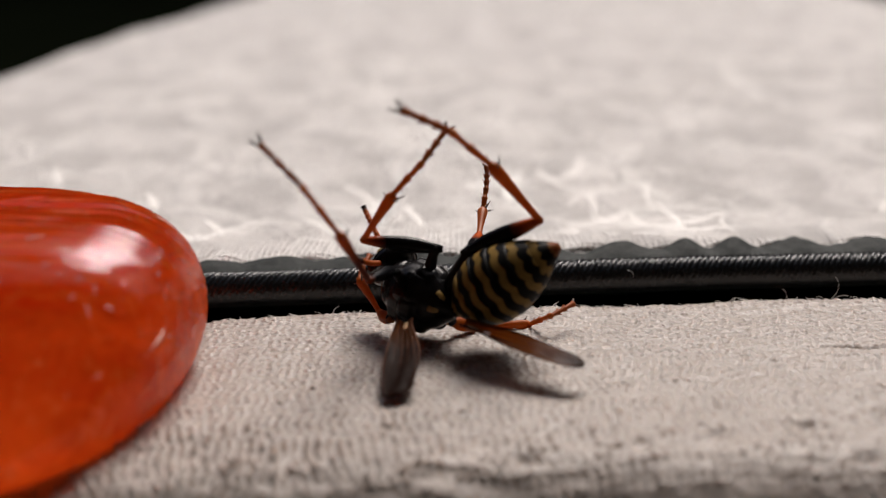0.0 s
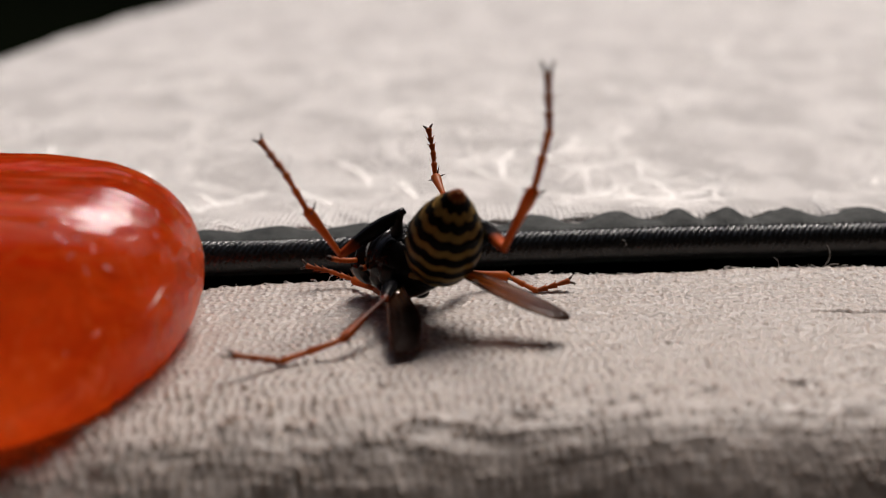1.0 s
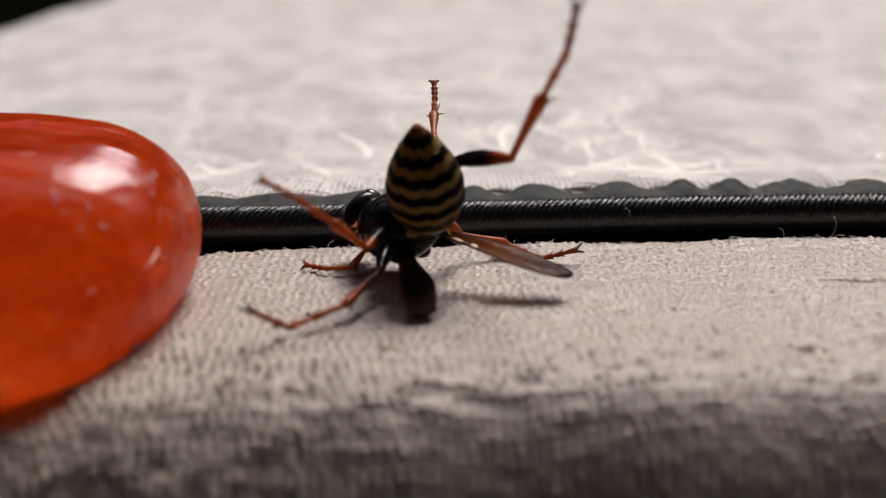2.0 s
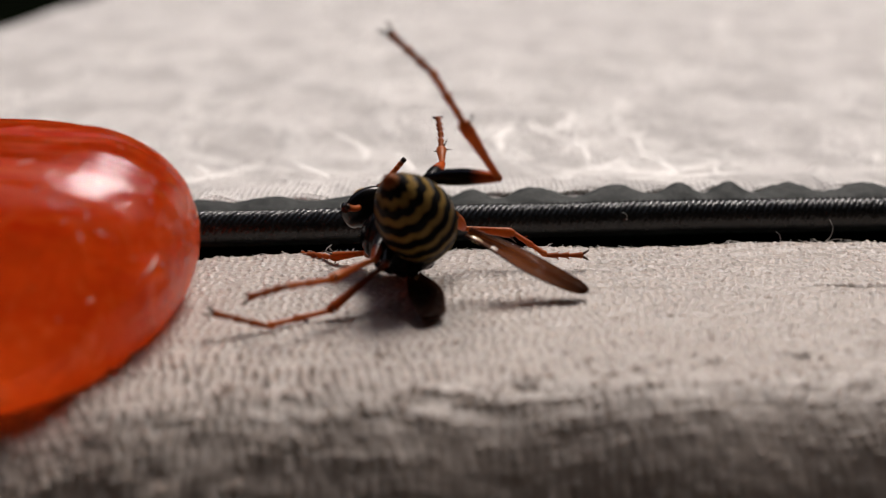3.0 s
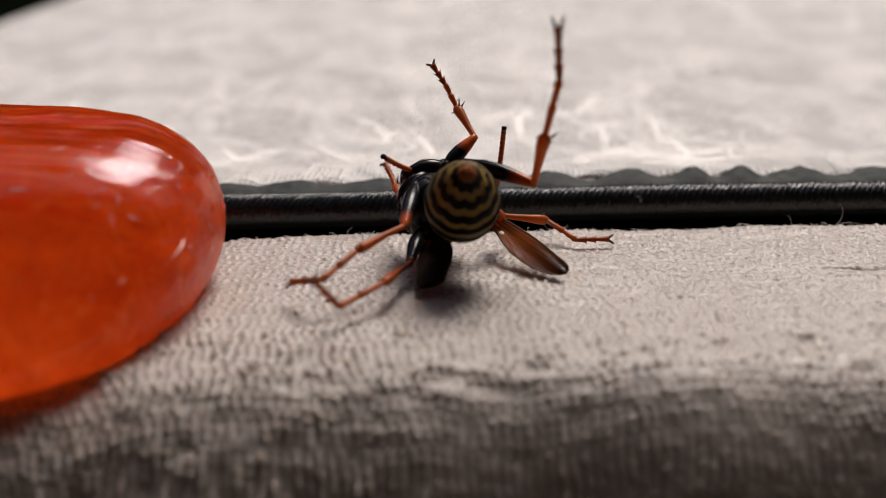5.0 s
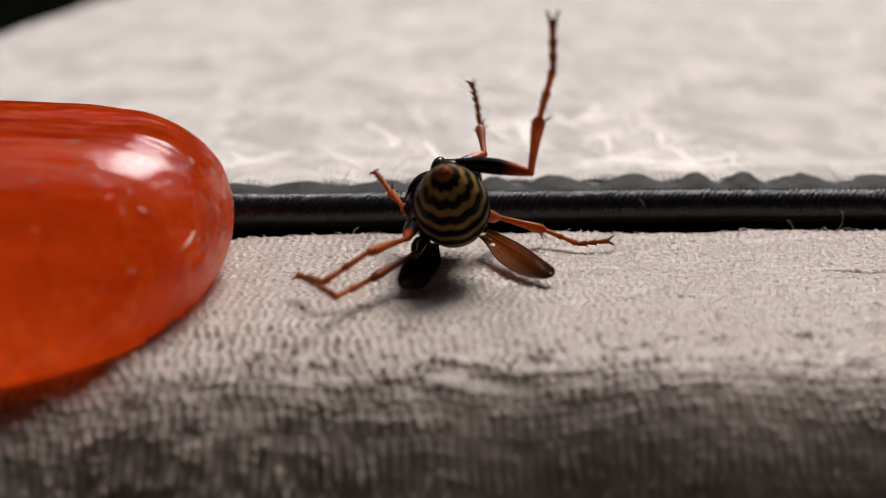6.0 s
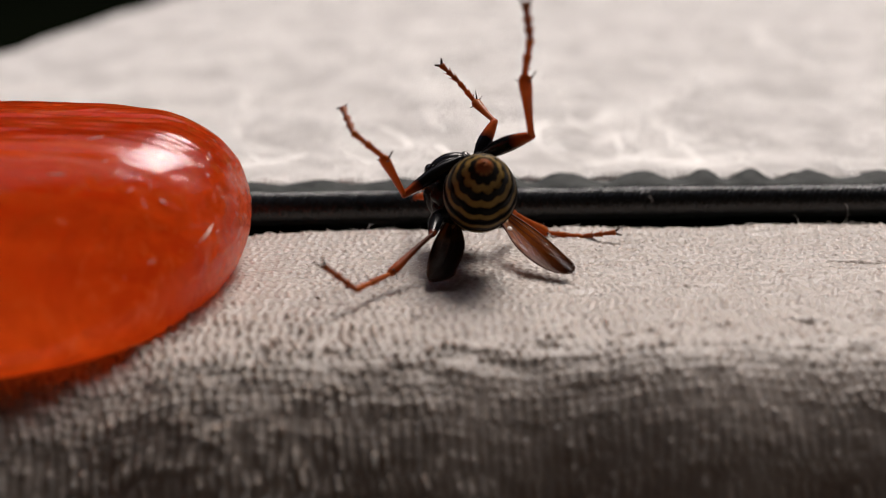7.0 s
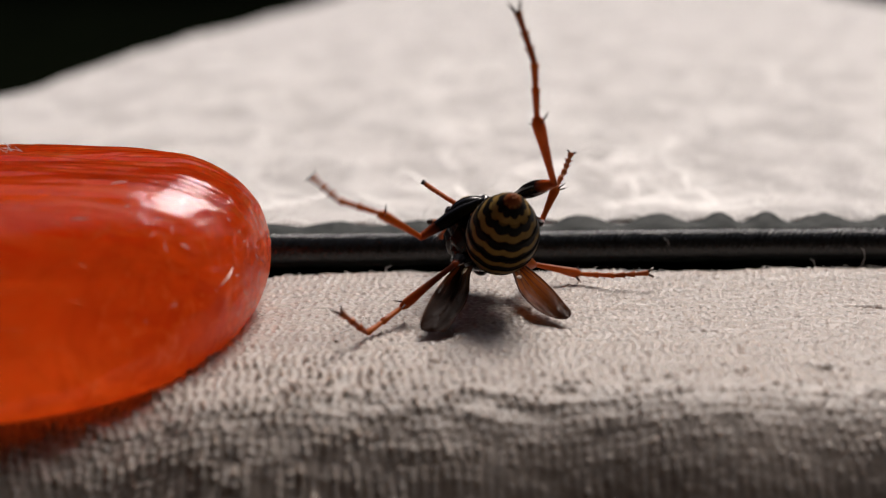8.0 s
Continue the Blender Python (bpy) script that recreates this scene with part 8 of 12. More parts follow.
    walk(moving["G_femur"], [
        (0, limb(-1.67, -0.2, 1.51, -3.36, 9.32, -1.33)),
        (0.067, limb(-1.66, -0.2, 1.27, -3.32, 9.3, -1.55)),
        (0.133, limb(-1.64, -0.2, 1.04, -3.28, 9.28, -1.78)),
        (0.2, limb(-1.62, -0.2, 0.8, -3.24, 9.25, -2)),
        (0.3, limb(-1.3, -0.2, 0.83, -2.46, 9.54, -1.73)),
        (0.35, limb(-1.27, -0.2, 0.84, -2.98, 9.38, -1.76)),
        (0.4, limb(-1.23, -0.2, 0.86, -3.49, 9.2, -1.8)),
        (0.45, limb(-1.2, -0.2, 0.87, -3.99, 8.98, -1.83)),
        (0.5, limb(-1.17, -0.2, 0.88, -4.48, 8.75, -1.85)),
        (0.6, limb(-1.5, -0.2, 1.13, -4.23, 8.87, -1.85)),
        (0.7, limb(-1.82, -0.2, 1.38, -3.97, 8.99, -1.85)),
        (0.8, limb(-1.6, -0.2, 1.96, -6.22, 7.8, -0.68)),
        (0.85, limb(-1.39, -0.2, 1.79, -5.83, 8.01, -1.34)),
        (0.9, limb(-1.19, -0.2, 1.62, -5.4, 8.18, -2)),
        (0.95, limb(-0.98, -0.2, 1.44, -4.94, 8.29, -2.64)),
        (1, limb(-0.77, -0.2, 1.27, -4.44, 8.35, -3.26)),
        (1.067, limb(-1.05, -0.2, 1.5, -4.68, 8.25, -3.18)),
        (1.133, limb(-1.32, -0.2, 1.74, -4.91, 8.14, -3.1)),
        (1.2, limb(-1.6, -0.2, 1.97, -5.14, 8.03, -3.02)),
        (1.35, limb(-1.17, -0.2, 1.82, -5.16, 7.88, -3.36)),
        (1.5, limb(-0.74, -0.2, 1.68, -5.17, 7.72, -3.7)),
        (1.575, limb(-0.49, -0.2, 1.66, -4.78, 7.65, -4.31)),
        (1.65, limb(-0.24, -0.2, 1.65, -4.38, 7.54, -4.89)),
        (1.725, limb(0.01, -0.2, 1.63, -3.95, 7.4, -5.45)),
        (1.8, limb(0.26, -0.2, 1.62, -3.5, 7.21, -5.98)),
        (1.867, limb(-0.13, -0.2, 1.75, -3.32, 7.71, -5.43)),
        (1.933, limb(-0.52, -0.2, 1.87, -3.12, 8.17, -4.85)),
        (2, limb(-0.91, -0.2, 2, -2.9, 8.58, -4.24)),
        (2.1, limb(-0.73, -0.2, 1.86, -2.39, 7.89, -5.66)),
        (2.2, limb(-0.54, -0.2, 1.72, -1.82, 6.98, -6.93)),
        (2.475, limb(-0.52, -0.2, 1.79, -2.13, 7.75, -5.94)),
        (2.75, limb(-0.5, -0.2, 1.86, -2.42, 8.4, -4.85)),
        (3.025, limb(-0.48, -0.2, 1.92, -2.66, 8.91, -3.68)),
        (3.3, limb(-0.47, -0.2, 1.99, -2.85, 9.27, -2.45)),
        (3.5, limb(-1.62, -0.2, 2.59, -2.01, 9.21, -3.35)),
        (3.55, limb(-1.46, -0.2, 3.17, -2.18, 9.4, -2.61)),
        (3.6, limb(-1.31, -0.2, 3.75, -2.34, 9.55, -1.85)),
        (3.65, limb(-1.15, -0.2, 4.32, -2.48, 9.63, -1.08)),
        (3.7, limb(-0.99, -0.2, 4.9, -2.61, 9.65, -0.3)),
        (3.85, limb(-1.13, -0.2, 4.42, -3.5, 9.36, -0.29)),
        (4, limb(-1.28, -0.2, 3.95, -4.35, 9, -0.27)),
        (4.05, limb(-1.28, -0.2, 4.01, -3.81, 9.24, -0.35)),
        (4.1, limb(-1.27, -0.2, 4.07, -3.26, 9.44, -0.44)),
        (4.15, limb(-1.27, -0.2, 4.13, -2.69, 9.62, -0.52)),
        (4.2, limb(-1.27, -0.2, 4.19, -2.11, 9.76, -0.6)),
        (4.3, limb(-1.21, -0.2, 4.32, -2.35, 9.71, -0.5)),
        (4.4, limb(-1.15, -0.2, 4.44, -2.59, 9.65, -0.39)),
        (4.5, limb(-1.09, -0.2, 4.56, -2.83, 9.59, -0.29)),
        (4.6, limb(-1.07, -0.2, 4.23, -2.93, 9.28, -2.3)),
        (4.7, limb(-1.06, -0.2, 3.9, -2.9, 8.59, -4.22)),
        (4.85, limb(-1.08, -0.2, 4.09, -3.26, 8.57, -4)),
        (5, limb(-1.09, -0.2, 4.29, -3.62, 8.52, -3.77)),
        (5.1, limb(-1.33, -0.2, 3.78, -2.7, 9.28, -2.55)),
        (5.2, limb(-1.56, -0.2, 3.27, -1.7, 9.77, -1.26)),
        (5.75, limb(-1.46, -0.2, 3.25, -2.89, 9.53, -0.92)),
        (6.3, limb(-1.36, -0.2, 3.23, -4.03, 9.13, -0.57)),
        (6.367, limb(-1.03, -0.2, 3.34, -5.48, 8.1, -2.07)),
        (6.433, limb(-0.7, -0.2, 3.45, -6.64, 6.63, -3.45)),
        (6.5, limb(-0.37, -0.2, 3.56, -7.44, 4.8, -4.65)),
        (6.567, limb(-0.71, -0.2, 3.41, -5.65, 6.51, -5.06)),
        (6.633, limb(-1.05, -0.2, 3.26, -3.51, 7.81, -5.16)),
        (6.7, limb(-1.38, -0.2, 3.11, -1.15, 8.62, -4.93)),
        (6.85, limb(-1.36, -0.2, 3.7, -2.47, 8.8, -4.06)),
        (7, limb(-1.34, -0.2, 4.29, -3.73, 8.75, -3.08)),
        (7.1, limb(-1.22, -0.2, 3.46, -2.82, 9.41, -1.88)),
        (7.2, limb(-1.09, -0.2, 2.63, -1.84, 9.81, -0.63)),
        (7.3, limb(-0.92, -0.2, 3.42, -2.24, 9.54, -2.01)),
        (7.4, limb(-0.74, -0.2, 4.21, -2.6, 9.06, -3.35)),
        (7.5, limb(-0.57, -0.2, 4.99, -2.9, 8.38, -4.62)),
        (7.6, limb(-0.83, -0.2, 4.18, -2.32, 9.26, -2.99)),
        (7.7, limb(-1.08, -0.2, 3.37, -1.65, 9.78, -1.25)),
        (7.8, limb(-0.98, -0.2, 4.17, -2.98, 9.17, -2.66)),
        (7.9, limb(-0.87, -0.2, 4.98, -4.18, 8.18, -3.96)),
        (8, limb(-0.77, -0.2, 5.78, -5.2, 6.85, -5.1)),
    ])
    walk(moving["G_tibia"], [
        (0, limb(-2.48, 2.04, 1.19, -5.12, 2.17, 8.31)),
        (0.067, limb(-2.45, 2.03, 0.9, -6.11, 1.87, 7.69)),
        (0.133, limb(-2.43, 2.03, 0.61, -7.01, 1.55, 6.96)),
        (0.2, limb(-2.4, 2.02, 0.32, -7.81, 1.2, 6.12)),
        (0.3, limb(-1.89, 2.09, 0.41, -6.5, 1.71, 7.4)),
        (0.35, limb(-1.98, 2.05, 0.42, -6.69, 3.51, 6.55)),
        (0.4, limb(-2.07, 2.01, 0.42, -6.62, 5.16, 5.44)),
        (0.45, limb(-2.16, 1.96, 0.43, -6.27, 6.62, 4.11)),
        (0.5, limb(-2.25, 1.9, 0.44, -5.68, 7.8, 2.61)),
        (0.6, limb(-2.51, 1.93, 0.69, -5.98, 7.92, 1.22)),
        (0.7, limb(-2.78, 1.96, 0.94, -6.16, 7.87, -0.2)),
        (0.8, limb(-3.09, 1.67, 1.8, -5.98, 7.89, 1.43)),
        (0.85, limb(-2.79, 1.72, 1.46, -6.1, 7.84, 1.15)),
        (0.9, limb(-2.48, 1.76, 1.14, -6.21, 7.79, 0.88)),
        (0.95, limb(-2.16, 1.79, 0.81, -6.32, 7.72, 0.6)),
        (1, limb(-1.84, 1.8, 0.49, -6.43, 7.65, 0.32)),
        (1.067, limb(-2.17, 1.78, 0.74, -5.98, 8.02, 0.03)),
        (1.133, limb(-2.5, 1.75, 0.99, -5.5, 8.35, -0.27)),
        (1.2, limb(-2.83, 1.73, 1.24, -5, 8.64, -0.56)),
        (1.35, limb(-2.41, 1.69, 1.01, -5.73, 8.17, 0.69)),
        (1.5, limb(-1.98, 1.65, 0.79, -6.32, 7.5, 1.93)),
        (1.575, limb(-1.63, 1.61, 0.64, -8.85, 4.27, 1.83)),
        (1.65, limb(-1.27, 1.57, 0.5, -9.89, 0.32, 1.43)),
        (1.725, limb(-0.9, 1.51, 0.37, -9.27, -3.68, 0.78)),
        (1.8, limb(-0.54, 1.45, 0.25, -7.08, -7.07, 0)),
        (1.867, limb(-0.9, 1.59, 0.48, -5.96, -8, -0.71)),
        (1.933, limb(-1.26, 1.73, 0.73, -4.69, -8.72, -1.41)),
        (2, limb(-1.61, 1.86, 0.99, -3.29, -9.21, -2.07)),
        (2.1, limb(-1.27, 1.58, 0.58, -3.62, -9.26, -1.04)),
        (2.2, limb(-0.92, 1.28, 0.25, -3.91, -9.2, 0)),
        (2.475, limb(-0.99, 1.5, 0.49, -7.88, -6.06, -1.08)),
        (2.75, limb(-1.05, 1.7, 0.76, -9.74, -1.29, -1.87)),
        (3.025, limb(-1.1, 1.88, 1.07, -8.98, 3.83, -2.16)),
        (3.3, limb(-1.15, 2.02, 1.4, -5.82, 7.92, -1.87)),
        (3.5, limb(-2.11, 2.01, 1.79, -6.28, 7.7, -1.15)),
        (3.55, limb(-1.99, 2.06, 2.54, -5.85, 8.09, 0.6)),
        (3.6, limb(-1.87, 2.09, 3.3, -5.21, 8.21, 2.34)),
        (3.65, limb(-1.74, 2.11, 4.06, -4.4, 8.04, 3.99)),
        (3.7, limb(-1.61, 2.12, 4.82, -3.44, 7.61, 5.51)),
        (3.85, limb(-1.97, 2.05, 4.35, -2.97, 7.48, 5.94)),
        (4, limb(-2.32, 1.96, 3.88, -2.49, 7.32, 6.34)),
        (4.05, limb(-2.19, 2.02, 3.92, -2.43, 7.75, 5.83)),
        (4.1, limb(-2.06, 2.07, 3.96, -2.36, 8.15, 5.29)),
        (4.15, limb(-1.92, 2.11, 4.01, -2.28, 8.51, 4.73)),
        (4.2, limb(-1.78, 2.14, 4.05, -2.2, 8.83, 4.15)),
        (4.3, limb(-1.78, 2.13, 4.2, -2.2, 9.38, 2.68)),
        (4.4, limb(-1.77, 2.12, 4.35, -2.15, 9.7, 1.16)),
        (4.5, limb(-1.77, 2.1, 4.49, -2.04, 9.78, -0.4)),
        (4.6, limb(-1.78, 2.03, 3.68, -2.14, 9.76, -0.32)),
        (4.7, limb(-1.76, 1.86, 2.88, -2.23, 9.74, -0.25)),
        (4.85, limb(-1.86, 1.86, 3.13, -2.5, 9.66, 0.69)),
        (5, limb(-1.96, 1.85, 3.39, -2.74, 9.48, 1.63)),
        (5.1, limb(-1.98, 2.03, 3.17, -2.5, 9.62, 1.13)),
        (5.2, limb(-1.97, 2.15, 2.96, -2.26, 9.72, 0.63)),
        (5.75, limb(-2.15, 2.09, 3.03, -3.1, 9.46, 0.97)),
        (6.3, limb(-2.33, 1.99, 3.09, -3.92, 9.11, 1.3)),
        (6.367, limb(-2.35, 1.74, 2.85, -3.31, 9.38, 1.01)),
        (6.433, limb(-2.3, 1.39, 2.62, -2.67, 9.61, 0.71)),
        (6.5, limb(-2.16, 0.95, 2.45, -2.03, 9.78, 0.4)),
        (6.567, limb(-2.07, 1.36, 2.2, -1.69, 9.85, -0.28)),
        (6.633, limb(-1.89, 1.68, 2.02, -1.34, 9.86, -0.97)),
        (6.7, limb(-1.66, 1.87, 1.92, -0.98, 9.82, -1.64)),
        (6.85, limb(-1.96, 1.91, 2.73, -1.95, 9.54, -2.26)),
        (7, limb(-2.24, 1.9, 3.55, -2.89, 9.14, -2.84)),
        (7.1, limb(-1.9, 2.06, 3.01, -2.29, 9.54, -1.93)),
        (7.2, limb(-1.53, 2.15, 2.48, -1.65, 9.81, -1)),
        (7.3, limb(-1.46, 2.09, 2.94, -1.01, 9.95, 0.16)),
        (7.4, limb(-1.37, 1.97, 3.4, -0.35, 9.91, 1.32)),
        (7.5, limb(-1.26, 1.81, 3.89, 0.31, 9.69, 2.45)),
        (7.6, limb(-1.38, 2.02, 3.47, -0.64, 9.7, 2.34)),
        (7.7, limb(-1.48, 2.15, 3.07, -1.58, 9.62, 2.22)),
        (7.8, limb(-1.69, 2, 3.54, -1.81, 9.83, 0.15)),
        (7.9, limb(-1.88, 1.76, 4.03, -1.96, 9.61, -1.93)),
        (8, limb(-2.02, 1.44, 4.56, -2.03, 8.97, -3.92)),
    ])
    walk(moving["G_tarsus"], [
        (0, limb(-3.81, 2.6, 3.35, 1.22, 9.6, 2.52)),
        (0.067, limb(-4.04, 2.52, 2.9, -0.7, 9.83, 1.71)),
        (0.133, limb(-4.25, 2.43, 2.42, -2.59, 9.62, 0.83)),
        (0.2, limb(-4.43, 2.33, 1.91, -4.37, 9, -0.08)),
        (0.3, limb(-3.58, 2.53, 2.34, -5.54, 1.83, 8.12)),
        (0.35, limb(-3.72, 2.96, 2.12, -6.68, 1.47, 7.3)),
        (0.4, limb(-3.79, 3.35, 1.84, -7.67, 1.09, 6.32)),
        (0.45, limb(-3.79, 3.68, 1.5, -8.51, 0.68, 5.21)),
        (0.5, limb(-3.72, 3.93, 1.12, -9.17, 0.26, 3.98)),
        (0.6, limb(-4.07, 3.99, 1.01, -9.29, 0.09, 3.71)),
        (0.7, limb(-4.38, 4, 0.89, -9.39, -0.08, 3.43)),
        (0.8, limb(-4.64, 3.72, 2.17, -6.86, 7.05, 1.8)),
        (0.85, limb(-4.38, 3.76, 1.76, -7.96, 5.56, 2.4)),
        (0.9, limb(-4.1, 3.79, 1.36, -8.75, 3.86, 2.91)),
        (0.95, limb(-3.81, 3.8, 0.97, -9.22, 2.02, 3.32)),
        (1, limb(-3.51, 3.79, 0.57, -9.33, 0.09, 3.59)),
        (1.067, limb(-3.72, 3.86, 0.75, -9.45, 1.33, 2.98)),
        (1.133, limb(-3.93, 3.92, 0.92, -9.39, 2.54, 2.3)),
        (1.2, limb(-4.13, 3.97, 1.1, -9.16, 3.7, 1.58)),
        (1.35, limb(-3.9, 3.82, 1.2, -8.45, 5.21, 1.2)),
        (1.5, limb(-3.63, 3.6, 1.29, -7.49, 6.58, 0.78)),
        (1.575, limb(-3.86, 2.69, 1.1, -7.7, 6.35, 0.58)),
        (1.65, limb(-3.68, 1.65, 0.85, -7.9, 6.12, 0.39)),
        (1.725, limb(-3.08, 0.64, 0.55, -8.08, 5.89, 0.19)),
        (1.8, limb(-2.15, -0.16, 0.25, -8.26, 5.64, 0)),
        (1.867, limb(-2.32, -0.31, 0.31, -9.24, 3.83, -0.09)),
        (1.933, limb(-2.43, -0.44, 0.38, -9.82, 1.85, -0.18)),
        (2, limb(-2.47, -0.54, 0.45, -9.99, -0.2, -0.26)),
        (2.1, limb(-2.21, -0.83, 0.31, -9.81, 1.93, -0.05)),
        (2.2, limb(-1.94, -1.11, 0.25, -9.17, 3.97, 0.15)),
        (2.475, limb(-3.04, -0.08, 0.21, -8.39, 5.42, -0.44)),
        (2.75, limb(-3.58, 1.37, 0.27, -7.36, 6.69, -1.03)),
        (3.025, limb(-3.44, 2.87, 0.5, -6.1, 7.77, -1.58)),
        (3.3, limb(-2.66, 4.08, 0.92, -4.66, 8.6, -2.08)),
        (3.5, limb(-3.74, 4.01, 1.49, -5.15, 8.5, -1.15)),
        (3.55, limb(-3.51, 4.16, 2.7, -4.96, 8.59, 1.31)),
        (3.6, limb(-3.22, 4.22, 3.91, -4.46, 8.15, 3.7)),
        (3.65, limb(-2.89, 4.2, 5.1, -3.69, 7.22, 5.86)),
        (3.7, limb(-2.51, 4.09, 6.26, -2.7, 5.84, 7.66)),
        (3.85, limb(-2.74, 3.99, 5.9, -2.02, 4.32, 8.79)),
        (4, limb(-2.97, 3.86, 5.53, -1.27, 2.63, 9.56)),
        (4.05, limb(-2.82, 4.03, 5.44, -1.38, 4.69, 8.72)),
        (4.1, limb(-2.67, 4.19, 5.34, -1.43, 6.52, 7.45)),
        (4.15, limb(-2.51, 4.32, 5.23, -1.41, 8.02, 5.8)),
        (4.2, limb(-2.35, 4.44, 5.12, -1.32, 9.13, 3.87)),
        (4.3, limb(-2.35, 4.57, 4.89, -1.31, 9.72, 1.95)),
        (4.4, limb(-2.33, 4.64, 4.65, -1.25, 9.92, -0.05)),
        (4.5, limb(-2.3, 4.64, 4.39, -1.14, 9.72, -2.04)),
        (4.6, limb(-2.33, 4.57, 3.59, -1.68, 9.77, -1.33)),
        (4.7, limb(-2.34, 4.4, 2.82, -2.2, 9.74, -0.61)),
        (4.85, limb(-2.51, 4.37, 3.32, -2.36, 9.67, 0.93)),
        (5, limb(-2.67, 4.31, 3.81, -2.47, 9.37, 2.46)),
        (5.1, limb(-2.63, 4.53, 3.46, -2.05, 9.68, 1.42)),
        (5.2, limb(-2.56, 4.67, 3.13, -1.6, 9.86, 0.36)),
        (5.75, limb(-2.96, 4.55, 3.28, -2.89, 9.46, 1.48)),
        (6.3, limb(-3.34, 4.36, 3.43, -4.09, 8.76, 2.55)),
        (6.367, limb(-3.21, 4.18, 3.11, -3.35, 9.18, 2.13)),
        (6.433, limb(-2.99, 3.89, 2.81, -2.58, 9.51, 1.68)),
        (6.5, limb(-2.69, 3.5, 2.55, -1.79, 9.76, 1.22)),
        (6.567, limb(-2.5, 3.92, 2.12, -1.48, 9.89, 0.23)),
        (6.633, limb(-2.24, 4.24, 1.77, -1.16, 9.9, -0.76)),
        (6.7, limb(-1.91, 4.42, 1.5, -0.82, 9.81, -1.75)),
        (6.85, limb(-2.46, 4.39, 2.14, -1.32, 9.67, -2.19)),
        (7, limb(-2.99, 4.28, 2.82, -1.81, 9.48, -2.62)),
        (7.1, limb(-2.49, 4.54, 2.51, -1.59, 9.64, -2.15)),
        (7.2, limb(-1.96, 4.71, 2.22, -1.36, 9.77, -1.66)),
        (7.3, limb(-1.72, 4.67, 2.98, -1.01, 9.92, -0.81)),
        (7.4, limb(-1.46, 4.55, 3.75, -0.65, 9.98, 0.06)),
        (7.5, limb(-1.18, 4.33, 4.52, -0.28, 9.95, 0.93)),
        (7.6, limb(-1.55, 4.54, 4.07, -0.5, 9.96, 0.7)),
        (7.7, limb(-1.89, 4.65, 3.65, -0.72, 9.96, 0.48)),
        (7.8, limb(-2.17, 4.56, 3.57, -1.09, 9.9, -0.89)),
        (7.9, limb(-2.39, 4.26, 3.53, -1.44, 9.64, -2.23)),
        (8, limb(-2.55, 3.78, 3.54, -1.76, 9.19, -3.54)),
    ])
